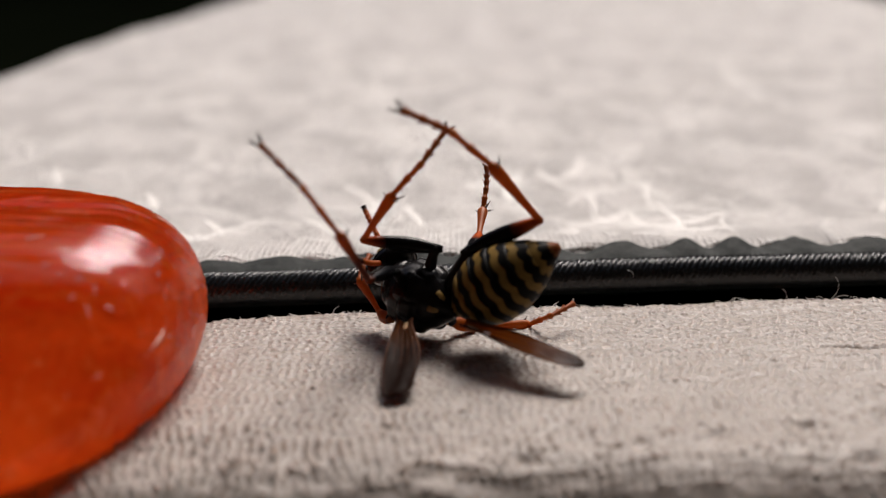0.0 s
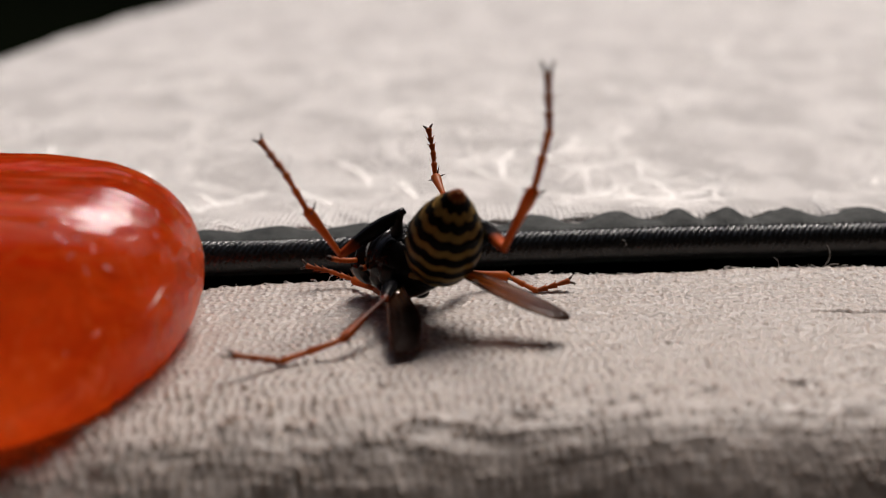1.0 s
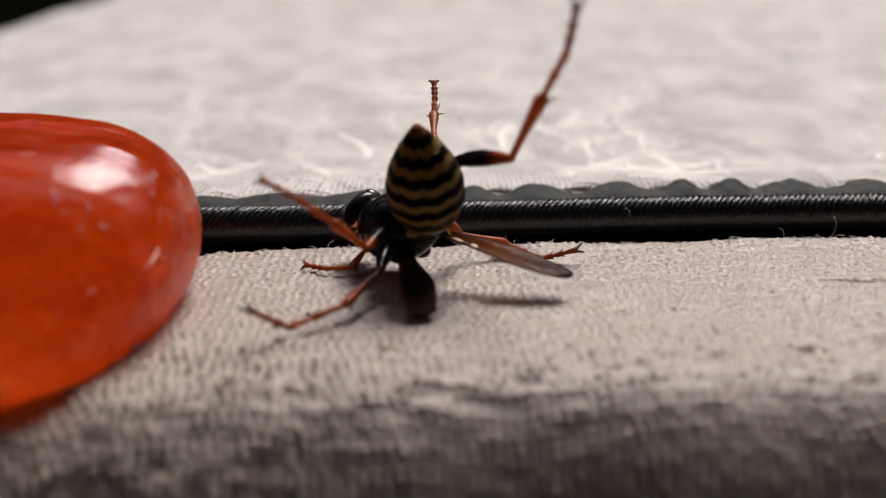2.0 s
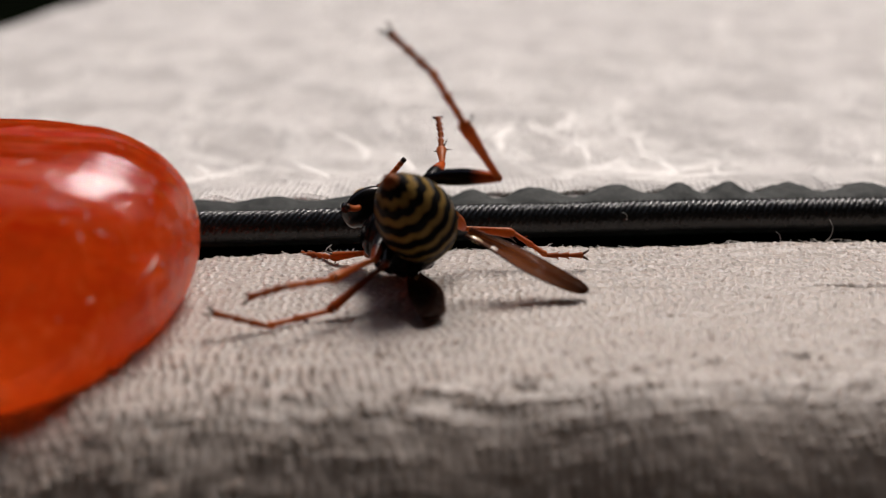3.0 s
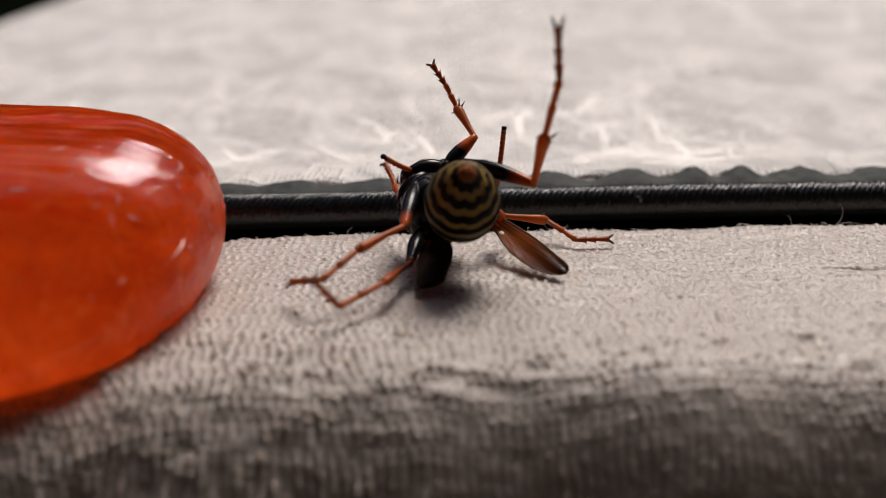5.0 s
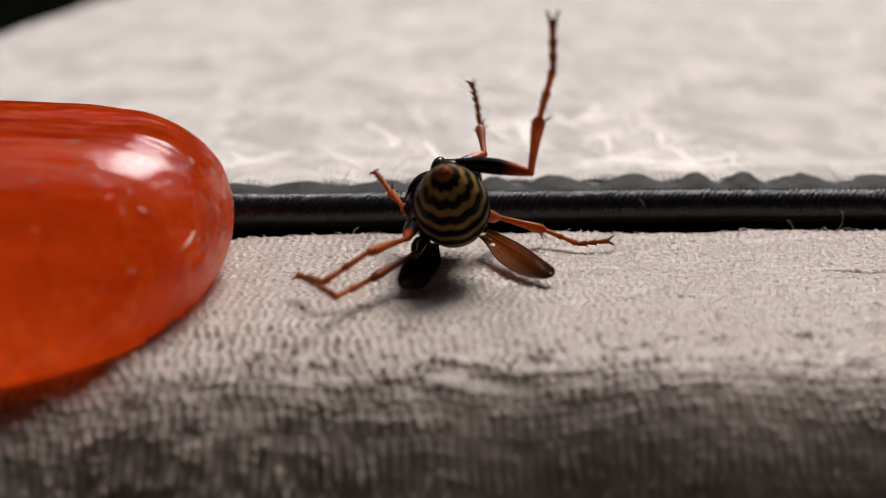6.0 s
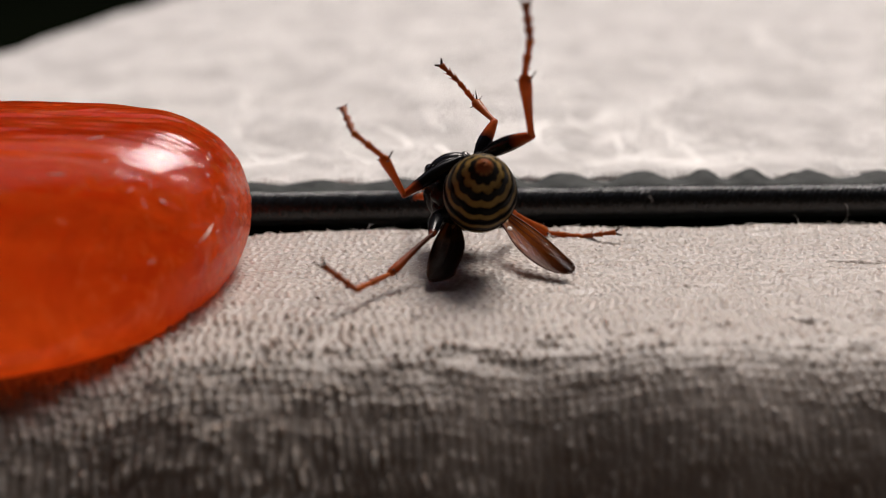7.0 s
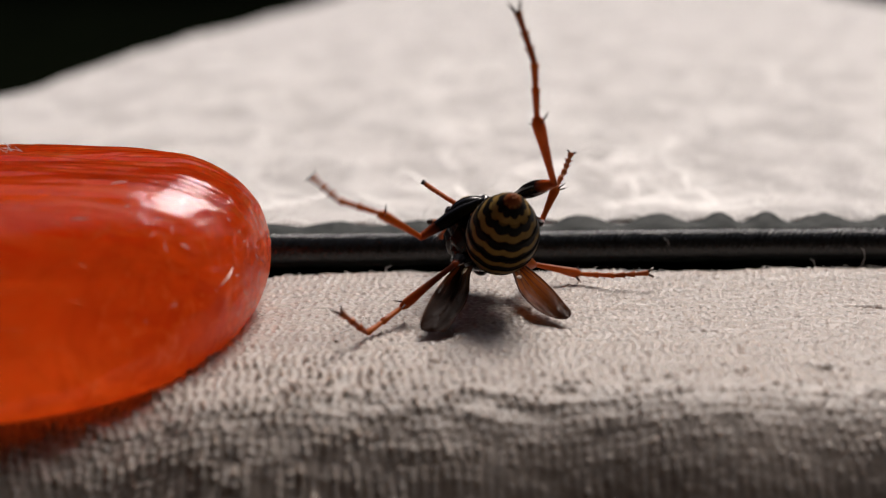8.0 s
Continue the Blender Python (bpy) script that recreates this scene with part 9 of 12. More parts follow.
    walk(moving["G_foot"], [
        (0, limb(-3.6, 4.23, 3.78, 1.55, 9.78, 1.36)),
        (0.067, limb(-4.16, 4.19, 3.19, 0.48, 9.99, 0)),
        (0.133, limb(-4.69, 4.07, 2.56, -0.61, 9.89, -1.37)),
        (0.2, limb(-5.17, 3.86, 1.9, -1.67, 9.48, -2.7)),
        (0.3, limb(-4.52, 2.84, 3.72, -5.82, 1.53, 7.99)),
        (0.35, limb(-4.87, 3.22, 3.38, -7.07, 1.09, 6.99)),
        (0.4, limb(-5.13, 3.54, 2.94, -8.12, 0.62, 5.8)),
        (0.45, limb(-5.29, 3.8, 2.42, -8.95, 0.14, 4.46)),
        (0.5, limb(-5.36, 3.97, 1.83, -9.54, -0.35, 2.99)),
        (0.6, limb(-5.7, 4, 1.66, -9.7, 0.5, 2.36)),
        (0.7, limb(-6, 3.99, 1.48, -9.76, 1.35, 1.71)),
        (0.8, limb(-5.81, 4.92, 2.47, -7.25, 6.81, 1.07)),
        (0.85, limb(-5.73, 4.71, 2.17, -8.38, 5.22, 1.58)),
        (0.9, limb(-5.59, 4.44, 1.86, -9.17, 3.43, 2.02)),
        (0.95, limb(-5.38, 4.14, 1.53, -9.6, 1.49, 2.39)),
        (1, limb(-5.1, 3.81, 1.18, -9.63, -0.5, 2.65)),
        (1.067, limb(-5.33, 4.09, 1.25, -9.76, 0.92, 1.96)),
        (1.133, limb(-5.53, 4.36, 1.31, -9.65, 2.33, 1.22)),
        (1.2, limb(-5.69, 4.6, 1.36, -9.29, 3.67, 0.44)),
        (1.35, limb(-5.33, 4.7, 1.4, -8.62, 5.07, 0.21)),
        (1.5, limb(-4.9, 4.72, 1.42, -7.73, 6.34, -0.03)),
        (1.575, limb(-5.11, 3.73, 1.2, -8.29, 5.6, -0.02)),
        (1.65, limb(-4.92, 2.61, 0.91, -8.77, 4.81, -0.02)),
        (1.725, limb(-4.3, 1.53, 0.58, -9.17, 3.98, -0.01)),
        (1.8, limb(-3.34, 0.65, 0.25, -9.5, 3.11, 0)),
        (1.867, limb(-3.73, 0.27, 0.3, -9.2, 3.92, -0.08)),
        (1.933, limb(-4.01, -0.14, 0.35, -8.83, 4.7, -0.15)),
        (2, limb(-4.16, -0.57, 0.4, -8.39, 5.44, -0.23)),
        (2.1, limb(-3.88, -0.5, 0.3, -8.91, 4.53, -0.19)),
        (2.2, limb(-3.5, -0.44, 0.28, -9.34, 3.57, -0.15)),
        (2.475, limb(-4.47, 0.85, 0.13, -8.76, 4.76, -0.71)),
        (2.75, limb(-4.83, 2.5, 0.1, -8.01, 5.86, -1.25)),
        (3.025, limb(-4.48, 4.19, 0.24, -7.09, 6.83, -1.76)),
        (3.3, limb(-3.46, 5.54, 0.56, -6.02, 7.66, -2.24)),
        (3.5, limb(-4.61, 5.45, 1.3, -5.31, 8.31, -1.66)),
        (3.55, limb(-4.35, 5.62, 2.92, -5.35, 8.42, 0.73)),
        (3.6, limb(-3.98, 5.61, 4.54, -5.08, 8.05, 3.08)),
        (3.65, limb(-3.51, 5.43, 6.09, -4.52, 7.21, 5.25)),
        (3.7, limb(-2.97, 5.09, 7.56, -3.7, 5.97, 7.12)),
        (3.85, limb(-3.09, 4.73, 7.39, -3.13, 5.24, 7.92)),
        (4, limb(-3.18, 4.31, 7.16, -2.52, 4.44, 8.6)),
        (4.05, limb(-3.06, 4.83, 6.92, -2.5, 5.88, 7.69)),
        (4.1, limb(-2.91, 5.29, 6.61, -2.42, 7.15, 6.56)),
        (4.15, limb(-2.75, 5.68, 6.22, -2.26, 8.22, 5.23)),
        (4.2, limb(-2.57, 5.99, 5.78, -2.03, 9.04, 3.76)),
        (4.3, limb(-2.57, 6.22, 5.23, -1.83, 9.65, 1.85)),
        (4.4, limb(-2.54, 6.32, 4.64, -1.55, 9.88, -0.12)),
        (4.5, limb(-2.49, 6.3, 4.04, -1.21, 9.7, -2.1)),
        (4.6, limb(-2.62, 6.23, 3.37, -1.84, 9.72, -1.45)),
        (4.7, limb(-2.71, 6.05, 2.71, -2.46, 9.66, -0.78)),
        (4.85, limb(-2.91, 6.01, 3.47, -2.78, 9.58, 0.74)),
        (5, limb(-3.09, 5.9, 4.23, -3.04, 9.26, 2.24)),
        (5.1, limb(-2.98, 6.17, 3.7, -2.52, 9.6, 1.26)),
        (5.2, limb(-2.83, 6.35, 3.19, -1.96, 9.8, 0.27)),
        (5.75, limb(-3.45, 6.15, 3.53, -3.34, 9.35, 1.22)),
        (6.3, limb(-4.04, 5.85, 3.87, -4.62, 8.61, 2.13)),
        (6.367, limb(-3.77, 5.75, 3.47, -3.86, 9.05, 1.8)),
        (6.433, limb(-3.43, 5.51, 3.09, -3.06, 9.41, 1.45)),
        (6.5, limb(-2.99, 5.16, 2.76, -2.23, 9.69, 1.09)),
        (6.567, limb(-2.76, 5.61, 2.16, -1.82, 9.83, 0.13)),
        (6.633, limb(-2.43, 5.92, 1.64, -1.38, 9.87, -0.83)),
        (6.7, limb(-2.05, 6.09, 1.2, -0.93, 9.8, -1.78)),
        (6.85, limb(-2.69, 6.04, 1.77, -1.37, 9.64, -2.27)),
        (7, limb(-3.3, 5.89, 2.37, -1.8, 9.44, -2.76)),
        (7.1, limb(-2.76, 6.18, 2.14, -1.63, 9.6, -2.26)),
        (7.2, limb(-2.19, 6.37, 1.94, -1.47, 9.74, -1.75)),
        (7.3, limb(-1.89, 6.36, 2.84, -1.21, 9.89, -0.85)),
        (7.4, limb(-1.57, 6.25, 3.76, -0.94, 9.96, 0.05)),
        (7.5, limb(-1.23, 6.02, 4.68, -0.66, 9.93, 0.96)),
        (7.6, limb(-1.63, 6.24, 4.19, -0.86, 9.94, 0.71)),
        (7.7, limb(-2.02, 6.34, 3.73, -1.06, 9.93, 0.46)),
        (7.8, limb(-2.35, 6.24, 3.42, -1.28, 9.87, -0.95)),
        (7.9, limb(-2.63, 5.9, 3.15, -1.47, 9.61, -2.34)),
        (8, limb(-2.84, 5.34, 2.94, -1.63, 9.15, -3.68)),
    ])
    walk(moving["C_femur"], [
        (0, limb(2.35, 0.2, 1.12, 7.76, 5.42, -3.23)),
        (0.067, limb(2.44, 0.2, 1.11, 8.27, 5.03, -2.52)),
        (0.133, limb(2.53, 0.2, 1.1, 8.71, 4.58, -1.78)),
        (0.2, limb(2.62, 0.2, 1.1, 9.06, 4.1, -1.03)),
        (0.3, limb(3.22, 0.2, 0.63, 9.42, 2.77, -1.89)),
        (0.4, limb(3.08, 0.2, 1.06, 8.78, 4.16, -2.38)),
        (0.5, limb(2.94, 0.2, 1.48, 7.91, 5.44, -2.8)),
        (0.567, limb(3.05, 0.2, 1.51, 9.1, 3.79, -1.66)),
        (0.633, limb(3.15, 0.2, 1.54, 9.8, 1.94, -0.42)),
        (0.7, limb(3.26, 0.2, 1.57, 9.96, -0.02, 0.84)),
        (0.8, limb(3.72, 0.2, 1.75, 9.08, 4.1, -0.83)),
        (0.867, limb(3.58, 0.2, 1.92, 7.81, 6, -1.72)),
        (0.933, limb(3.44, 0.2, 2.09, 6.06, 7.54, -2.51)),
        (1, limb(3.29, 0.2, 2.25, 3.95, 8.63, -3.15)),
        (1.1, limb(3.6, 0.2, 2.02, 4.92, 8.14, -3.08)),
        (1.2, limb(3.92, 0.2, 1.78, 5.83, 7.56, -2.98)),
        (1.35, limb(3.94, 0.2, 2.03, 4.9, 8.16, -3.08)),
        (1.5, limb(3.96, 0.2, 2.28, 3.9, 8.65, -3.15)),
        (1.65, limb(4.47, 0.2, 2.68, 3.7, 8.01, -4.71)),
        (1.8, limb(4.97, 0.2, 3.08, 3.39, 7.13, -6.13)),
        (2, limb(3.79, 0.2, 3.19, 3.12, 7.77, -5.47)),
        (2.067, limb(4.09, 0.2, 3.1, 2.9, 8.28, -4.79)),
        (2.133, limb(4.38, 0.2, 3.02, 2.65, 8.74, -4.08)),
        (2.2, limb(4.68, 0.2, 2.93, 2.39, 9.12, -3.33)),
        (2.75, limb(4.72, 0.2, 3.62, 2.38, 8.39, -4.89)),
        (3.3, limb(4.76, 0.2, 4.31, 2.3, 7.42, -6.3)),
        (3.4, limb(4.1, 0.2, 4.32, 2.79, 7.33, -6.2)),
        (3.5, limb(3.45, 0.2, 4.34, 3.28, 7.22, -6.09)),
        (3.6, limb(3.99, 0.2, 3.99, 2.88, 8.11, -5.1)),
        (3.7, limb(4.53, 0.2, 3.65, 2.42, 8.84, -4)),
        (3.8, limb(4.26, 0.2, 3.57, 2.47, 8.72, -4.23)),
        (3.9, limb(3.99, 0.2, 3.49, 2.52, 8.59, -4.46)),
        (4, limb(3.72, 0.2, 3.41, 2.57, 8.46, -4.68)),
        (4.2, limb(4.36, 0.2, 3.17, 2.4, 8.65, -4.41)),
        (4.35, limb(4.14, 0.2, 3.21, 2.48, 8.57, -4.52)),
        (4.5, limb(3.93, 0.2, 3.25, 2.56, 8.49, -4.63)),
        (4.6, limb(4.25, 0.2, 2.94, 2.59, 8.79, -4)),
        (4.7, limb(4.57, 0.2, 2.64, 2.61, 9.06, -3.34)),
        (5, limb(4.11, 0.2, 3.19, 2.61, 8.85, -3.85)),
        (5.2, limb(4.65, 0.2, 2.71, 2.64, 9.08, -3.26)),
        (5.75, limb(3.96, 0.2, 2.93, 3.16, 8.85, -3.43)),
        (6.3, limb(3.27, 0.2, 3.14, 3.68, 8.58, -3.58)),
        (6.4, limb(3.16, 0.2, 3.1, 3.54, 8.78, -3.21)),
        (6.5, limb(3.04, 0.2, 3.06, 3.39, 8.97, -2.84)),
        (6.6, limb(3.19, 0.2, 3.16, 3.55, 8.79, -3.2)),
        (6.7, limb(3.33, 0.2, 3.25, 3.7, 8.58, -3.55)),
        (6.85, limb(3.12, 0.2, 3.12, 3.56, 8.61, -3.63)),
        (7, limb(2.91, 0.2, 3, 3.41, 8.64, -3.7)),
        (7.067, limb(3.45, 0.2, 2.85, 3.13, 8.59, -4.06)),
        (7.133, limb(3.98, 0.2, 2.7, 2.84, 8.52, -4.4)),
        (7.2, limb(4.52, 0.2, 2.56, 2.54, 8.43, -4.73)),
        (7.3, limb(4.19, 0.2, 2.33, 2.56, 8.53, -4.56)),
        (7.4, limb(3.86, 0.2, 2.1, 2.58, 8.61, -4.38)),
        (7.5, limb(3.53, 0.2, 1.88, 2.6, 8.7, -4.19)),
        (7.6, limb(3.49, 0.2, 2.01, 3.8, 8.37, -3.94)),
        (7.7, limb(3.45, 0.2, 2.14, 4.93, 7.91, -3.62)),
        (7.8, limb(3.34, 0.2, 2.25, 4.21, 8.27, -3.74)),
        (7.9, limb(3.24, 0.2, 2.36, 3.45, 8.57, -3.83)),
        (8, limb(3.13, 0.2, 2.47, 2.68, 8.81, -3.9)),
    ])
    walk(moving["C_tibia"], [
        (0, limb(4.21, 1.5, 0.35, 9.93, 1.16, -0.29)),
        (0.067, limb(4.42, 1.41, 0.51, 9.66, 2.59, -0.27)),
        (0.133, limb(4.62, 1.3, 0.68, 9.18, 3.96, -0.24)),
        (0.2, limb(4.8, 1.18, 0.85, 8.51, 5.25, -0.21)),
        (0.3, limb(5.14, 0.76, 0.25, 5.97, 8.02, 0)),
        (0.4, limb(5.03, 1.12, 0.53, 7.09, 6.99, -0.92)),
        (0.5, limb(4.84, 1.5, 0.81, 7.98, 5.74, -1.82)),
        (0.567, limb(5.24, 1.11, 1.11, 7.53, 6.26, -2.05)),
        (0.633, limb(5.53, 0.67, 1.44, 7.03, 6.74, -2.28)),
        (0.7, limb(5.68, 0.2, 1.78, 6.5, 7.18, -2.49)),
        (0.8, limb(5.9, 1.18, 1.55, 6.17, 6.92, -3.74)),
        (0.867, limb(5.45, 1.64, 1.51, 7.21, 6.07, -3.35)),
        (0.933, limb(4.89, 2.01, 1.48, 8.1, 5.09, -2.9)),
        (1, limb(4.24, 2.27, 1.5, 8.84, 4.02, -2.39)),
        (1.1, limb(4.79, 2.15, 1.28, 8.51, 4.5, -2.71)),
        (1.2, limb(5.31, 2.01, 1.07, 8.15, 4.95, -3.01)),
        (1.35, limb(5.11, 2.16, 1.29, 8.75, 3.82, -2.98)),
        (1.5, limb(4.89, 2.28, 1.53, 9.21, 2.62, -2.9)),
        (1.65, limb(5.35, 2.12, 1.55, 9.17, 3.11, -2.52)),
        (1.8, limb(5.79, 1.91, 1.61, 9.09, 3.58, -2.12)),
        (2, limb(4.54, 2.06, 1.87, 9.49, 1.8, -2.6)),
        (2.067, limb(4.78, 2.19, 1.95, 9.63, 1.02, -2.5)),
        (2.133, limb(5.02, 2.3, 2.04, 9.71, 0.22, -2.38)),
        (2.2, limb(5.25, 2.39, 2.13, 9.73, -0.57, -2.25)),
        (2.75, limb(5.29, 2.21, 2.45, 9.88, -0.72, -1.35)),
        (3.3, limb(5.31, 1.98, 2.8, 9.95, -0.86, -0.45)),
        (3.4, limb(4.77, 1.96, 2.84, 9.94, 0.5, -0.94)),
        (3.5, limb(4.23, 1.93, 2.88, 9.73, 1.84, -1.42)),
        (3.6, limb(4.68, 2.15, 2.77, 9.54, 2.62, -1.47)),
        (3.7, limb(5.11, 2.32, 2.69, 9.29, 3.39, -1.52)),
        (3.8, limb(4.85, 2.29, 2.55, 9.04, 3.9, -1.76)),
        (3.9, limb(4.6, 2.26, 2.42, 8.76, 4.39, -1.99)),
        (4, limb(4.34, 2.23, 2.29, 8.45, 4.87, -2.22)),
        (4.2, limb(4.94, 2.28, 2.12, 8.67, 4.4, -2.34)),
        (4.35, limb(4.74, 2.26, 2.13, 9.15, 3.39, -2.19)),
        (4.5, limb(4.54, 2.24, 2.14, 9.51, 2.34, -2.02)),
        (4.6, limb(4.87, 2.31, 1.99, 9.18, 3.44, -1.98)),
        (4.7, limb(5.19, 2.37, 1.83, 8.73, 4.49, -1.92)),
        (5, limb(4.74, 2.32, 2.26, 9.32, 3.05, -1.95)),
        (5.2, limb(5.28, 2.38, 1.93, 9.47, 2.69, -1.76)),
        (5.75, limb(4.72, 2.32, 2.11, 9.55, 1.56, -2.54)),
        (6.3, limb(4.15, 2.26, 2.29, 9.44, 0.39, -3.27)),
        (6.4, limb(4, 2.31, 2.33, 9.19, 1.73, -3.53)),
        (6.5, limb(3.86, 2.35, 2.38, 8.77, 3.03, -3.73)),
        (6.6, limb(4.04, 2.31, 2.39, 8.78, 2.81, -3.88)),
        (6.7, limb(4.22, 2.26, 2.4, 8.78, 2.58, -4.02)),
        (6.85, limb(3.98, 2.27, 2.25, 8.1, 3.38, -4.79)),
        (7, limb(3.73, 2.27, 2.11, 7.28, 4.12, -5.47)),
        (7.067, limb(4.2, 2.26, 1.88, 7.61, 3.92, -5.18)),
        (7.133, limb(4.67, 2.24, 1.65, 7.91, 3.7, -4.87)),
        (7.2, limb(5.13, 2.22, 1.42, 8.2, 3.48, -4.55)),
        (7.3, limb(4.81, 2.25, 1.24, 8.85, 2.71, -3.79)),
        (7.4, limb(4.48, 2.27, 1.05, 9.35, 1.91, -2.98)),
        (7.5, limb(4.15, 2.29, 0.87, 9.71, 1.07, -2.12)),
        (7.6, limb(4.4, 2.21, 1.06, 9.17, 3.13, -2.47)),
        (7.7, limb(4.63, 2.1, 1.27, 8.2, 5.04, -2.71)),
        (7.8, limb(4.35, 2.18, 1.35, 9.02, 3.46, -2.59)),
        (7.9, limb(4.07, 2.26, 1.44, 9.55, 1.77, -2.38)),
        (8, limb(3.77, 2.31, 1.54, 9.78, 0.03, -2.1)),
    ])
    walk(moving["C_tarsus"], [
        (0, limb(7.41, 1.88, 0.25, 5.47, -6.78, 4.92)),
        (0.067, limb(7.57, 2.25, 0.42, 5.16, -6.74, 5.28)),
        (0.133, limb(7.63, 2.6, 0.6, 4.85, -6.69, 5.63)),
        (0.2, limb(7.61, 2.92, 0.78, 4.52, -6.63, 5.97)),
        (0.3, limb(6.86, 3.08, 0.25, 2.7, -8.57, 4.39)),
        (0.4, limb(7.14, 3.21, 0.26, 1.91, -9.02, 3.88)),
        (0.5, limb(7.3, 3.27, 0.25, 1.09, -9.37, 3.32)),
        (0.567, limb(7.62, 3.09, 0.47, 2.55, -9.16, 3.11)),
        (0.633, limb(7.79, 2.84, 0.71, 3.95, -8.74, 2.83)),
        (0.7, limb(7.83, 2.57, 0.96, 5.26, -8.13, 2.49)),
        (0.8, limb(7.94, 3.47, 0.32, 4.77, -8.77, 0.59)),
        (0.867, limb(7.83, 3.64, 0.4, 5.57, -8.3, -0.16)),
        (0.933, limb(7.57, 3.69, 0.53, 6.3, -7.72, -0.9)),
        (1, limb(7.16, 3.6, 0.71, 6.93, -7.02, -1.63)),
        (1.1, limb(7.35, 3.51, 0.46, 7.52, -6.54, -0.82)),
        (1.2, limb(7.53, 3.36, 0.25, 8.01, -5.98, 0)),
        (1.35, limb(7.75, 3.31, 0.4, 7.56, -6.52, -0.54)),
        (1.5, limb(7.93, 3.14, 0.57, 7.05, -7.01, -1.07)),
        (1.65, limb(8.38, 3.15, 0.72, 7.27, -6.68, -1.6)),
        (1.8, limb(8.79, 3.09, 0.91, 7.46, -6.32, -2.12)),
        (2, limb(7.67, 2.66, 1.02, 8.45, -4.73, -2.49)),
        (2.067, limb(7.96, 2.52, 1.13, 8.71, -3.88, -3)),
        (2.133, limb(8.22, 2.37, 1.25, 8.88, -3, -3.48)),
        (2.2, limb(8.46, 2.2, 1.39, 8.96, -2.08, -3.92)),
        (2.75, limb(8.55, 1.98, 2, 8.46, -2.37, -4.78)),
        (3.3, limb(8.6, 1.7, 2.65, 7.87, -2.63, -5.58)),
        (3.4, limb(8.05, 2.12, 2.52, 7.1, -4.29, -5.59)),
        (3.5, limb(7.44, 2.54, 2.41, 6.1, -5.8, -5.41)),
        (3.6, limb(7.82, 3.01, 2.28, 6.75, -4.37, -5.94)),
        (3.7, limb(8.17, 3.44, 2.19, 7.22, -2.83, -6.31)),
        (3.8, limb(7.83, 3.58, 1.97, 7.39, -4.2, -5.27)),
        (3.9, limb(7.49, 3.71, 1.76, 7.33, -5.44, -4.07)),
        (4, limb(7.13, 3.84, 1.55, 7.06, -6.53, -2.75)),
        (4.2, limb(7.8, 3.73, 1.34, 7.75, -6.26, -0.9)),
        (4.35, limb(7.76, 3.38, 1.41, 8.4, -5, -2.12)),
        (4.5, limb(7.68, 3.01, 1.48, 8.75, -3.56, -3.28)),
        (4.6, limb(7.9, 3.44, 1.33, 8.54, -3.92, -3.43)),
        (4.7, limb(8.07, 3.85, 1.2, 8.31, -4.26, -3.58)),
        (5, limb(7.81, 3.33, 1.62, 7.4, -5.62, -3.7)),
        (5.2, limb(8.41, 3.27, 1.35, 8.3, -3.76, -4.11)),
        (5.75, limb(7.87, 2.84, 1.27, 8.41, -4.5, -3)),
        (6.3, limb(7.27, 2.39, 1.2, 8.38, -5.15, -1.83)),
        (6.4, limb(7.04, 2.88, 1.16, 8.52, -4.62, -2.46)),
        (6.5, limb(6.75, 3.35, 1.15, 8.61, -4.06, -3.07)),
        (6.6, limb(6.94, 3.23, 1.11, 8.79, -4.5, -1.55)),
        (6.7, limb(7.12, 3.11, 1.07, 8.75, -4.83, 0.01)),
        (6.85, limb(6.65, 3.38, 0.67, 9.17, -4, -0.08)),
        (7, limb(6.13, 3.63, 0.3, 9.5, -3.13, -0.17)),
        (7.067, limb(6.52, 3.46, 0.29, 9.22, -3.84, 0.41)),
        (7.133, limb(6.89, 3.29, 0.28, 8.87, -4.52, 0.98)),
        (7.2, limb(7.24, 3.12, 0.25, 8.43, -5.15, 1.54)),
        (7.3, limb(7.19, 2.98, 0.22, 9.02, -4.06, 1.49)),
        (7.4, limb(7.11, 2.8, 0.22, 9.46, -2.91, 1.42)),
        (7.5, limb(7, 2.6, 0.25, 9.76, -1.71, 1.33)),
        (7.6, limb(7.26, 3.18, 0.29, 9.88, -1.24, 0.87)),
        (7.7, limb(7.34, 3.76, 0.38, 9.96, -0.77, 0.4)),
        (7.8, limb(7.33, 3.33, 0.5, 9.83, -1.75, 0.5)),
        (7.9, limb(7.22, 2.84, 0.66, 9.61, -2.71, 0.6)),
        (8, limb(7, 2.32, 0.84, 9.29, -3.65, 0.69)),
    ])
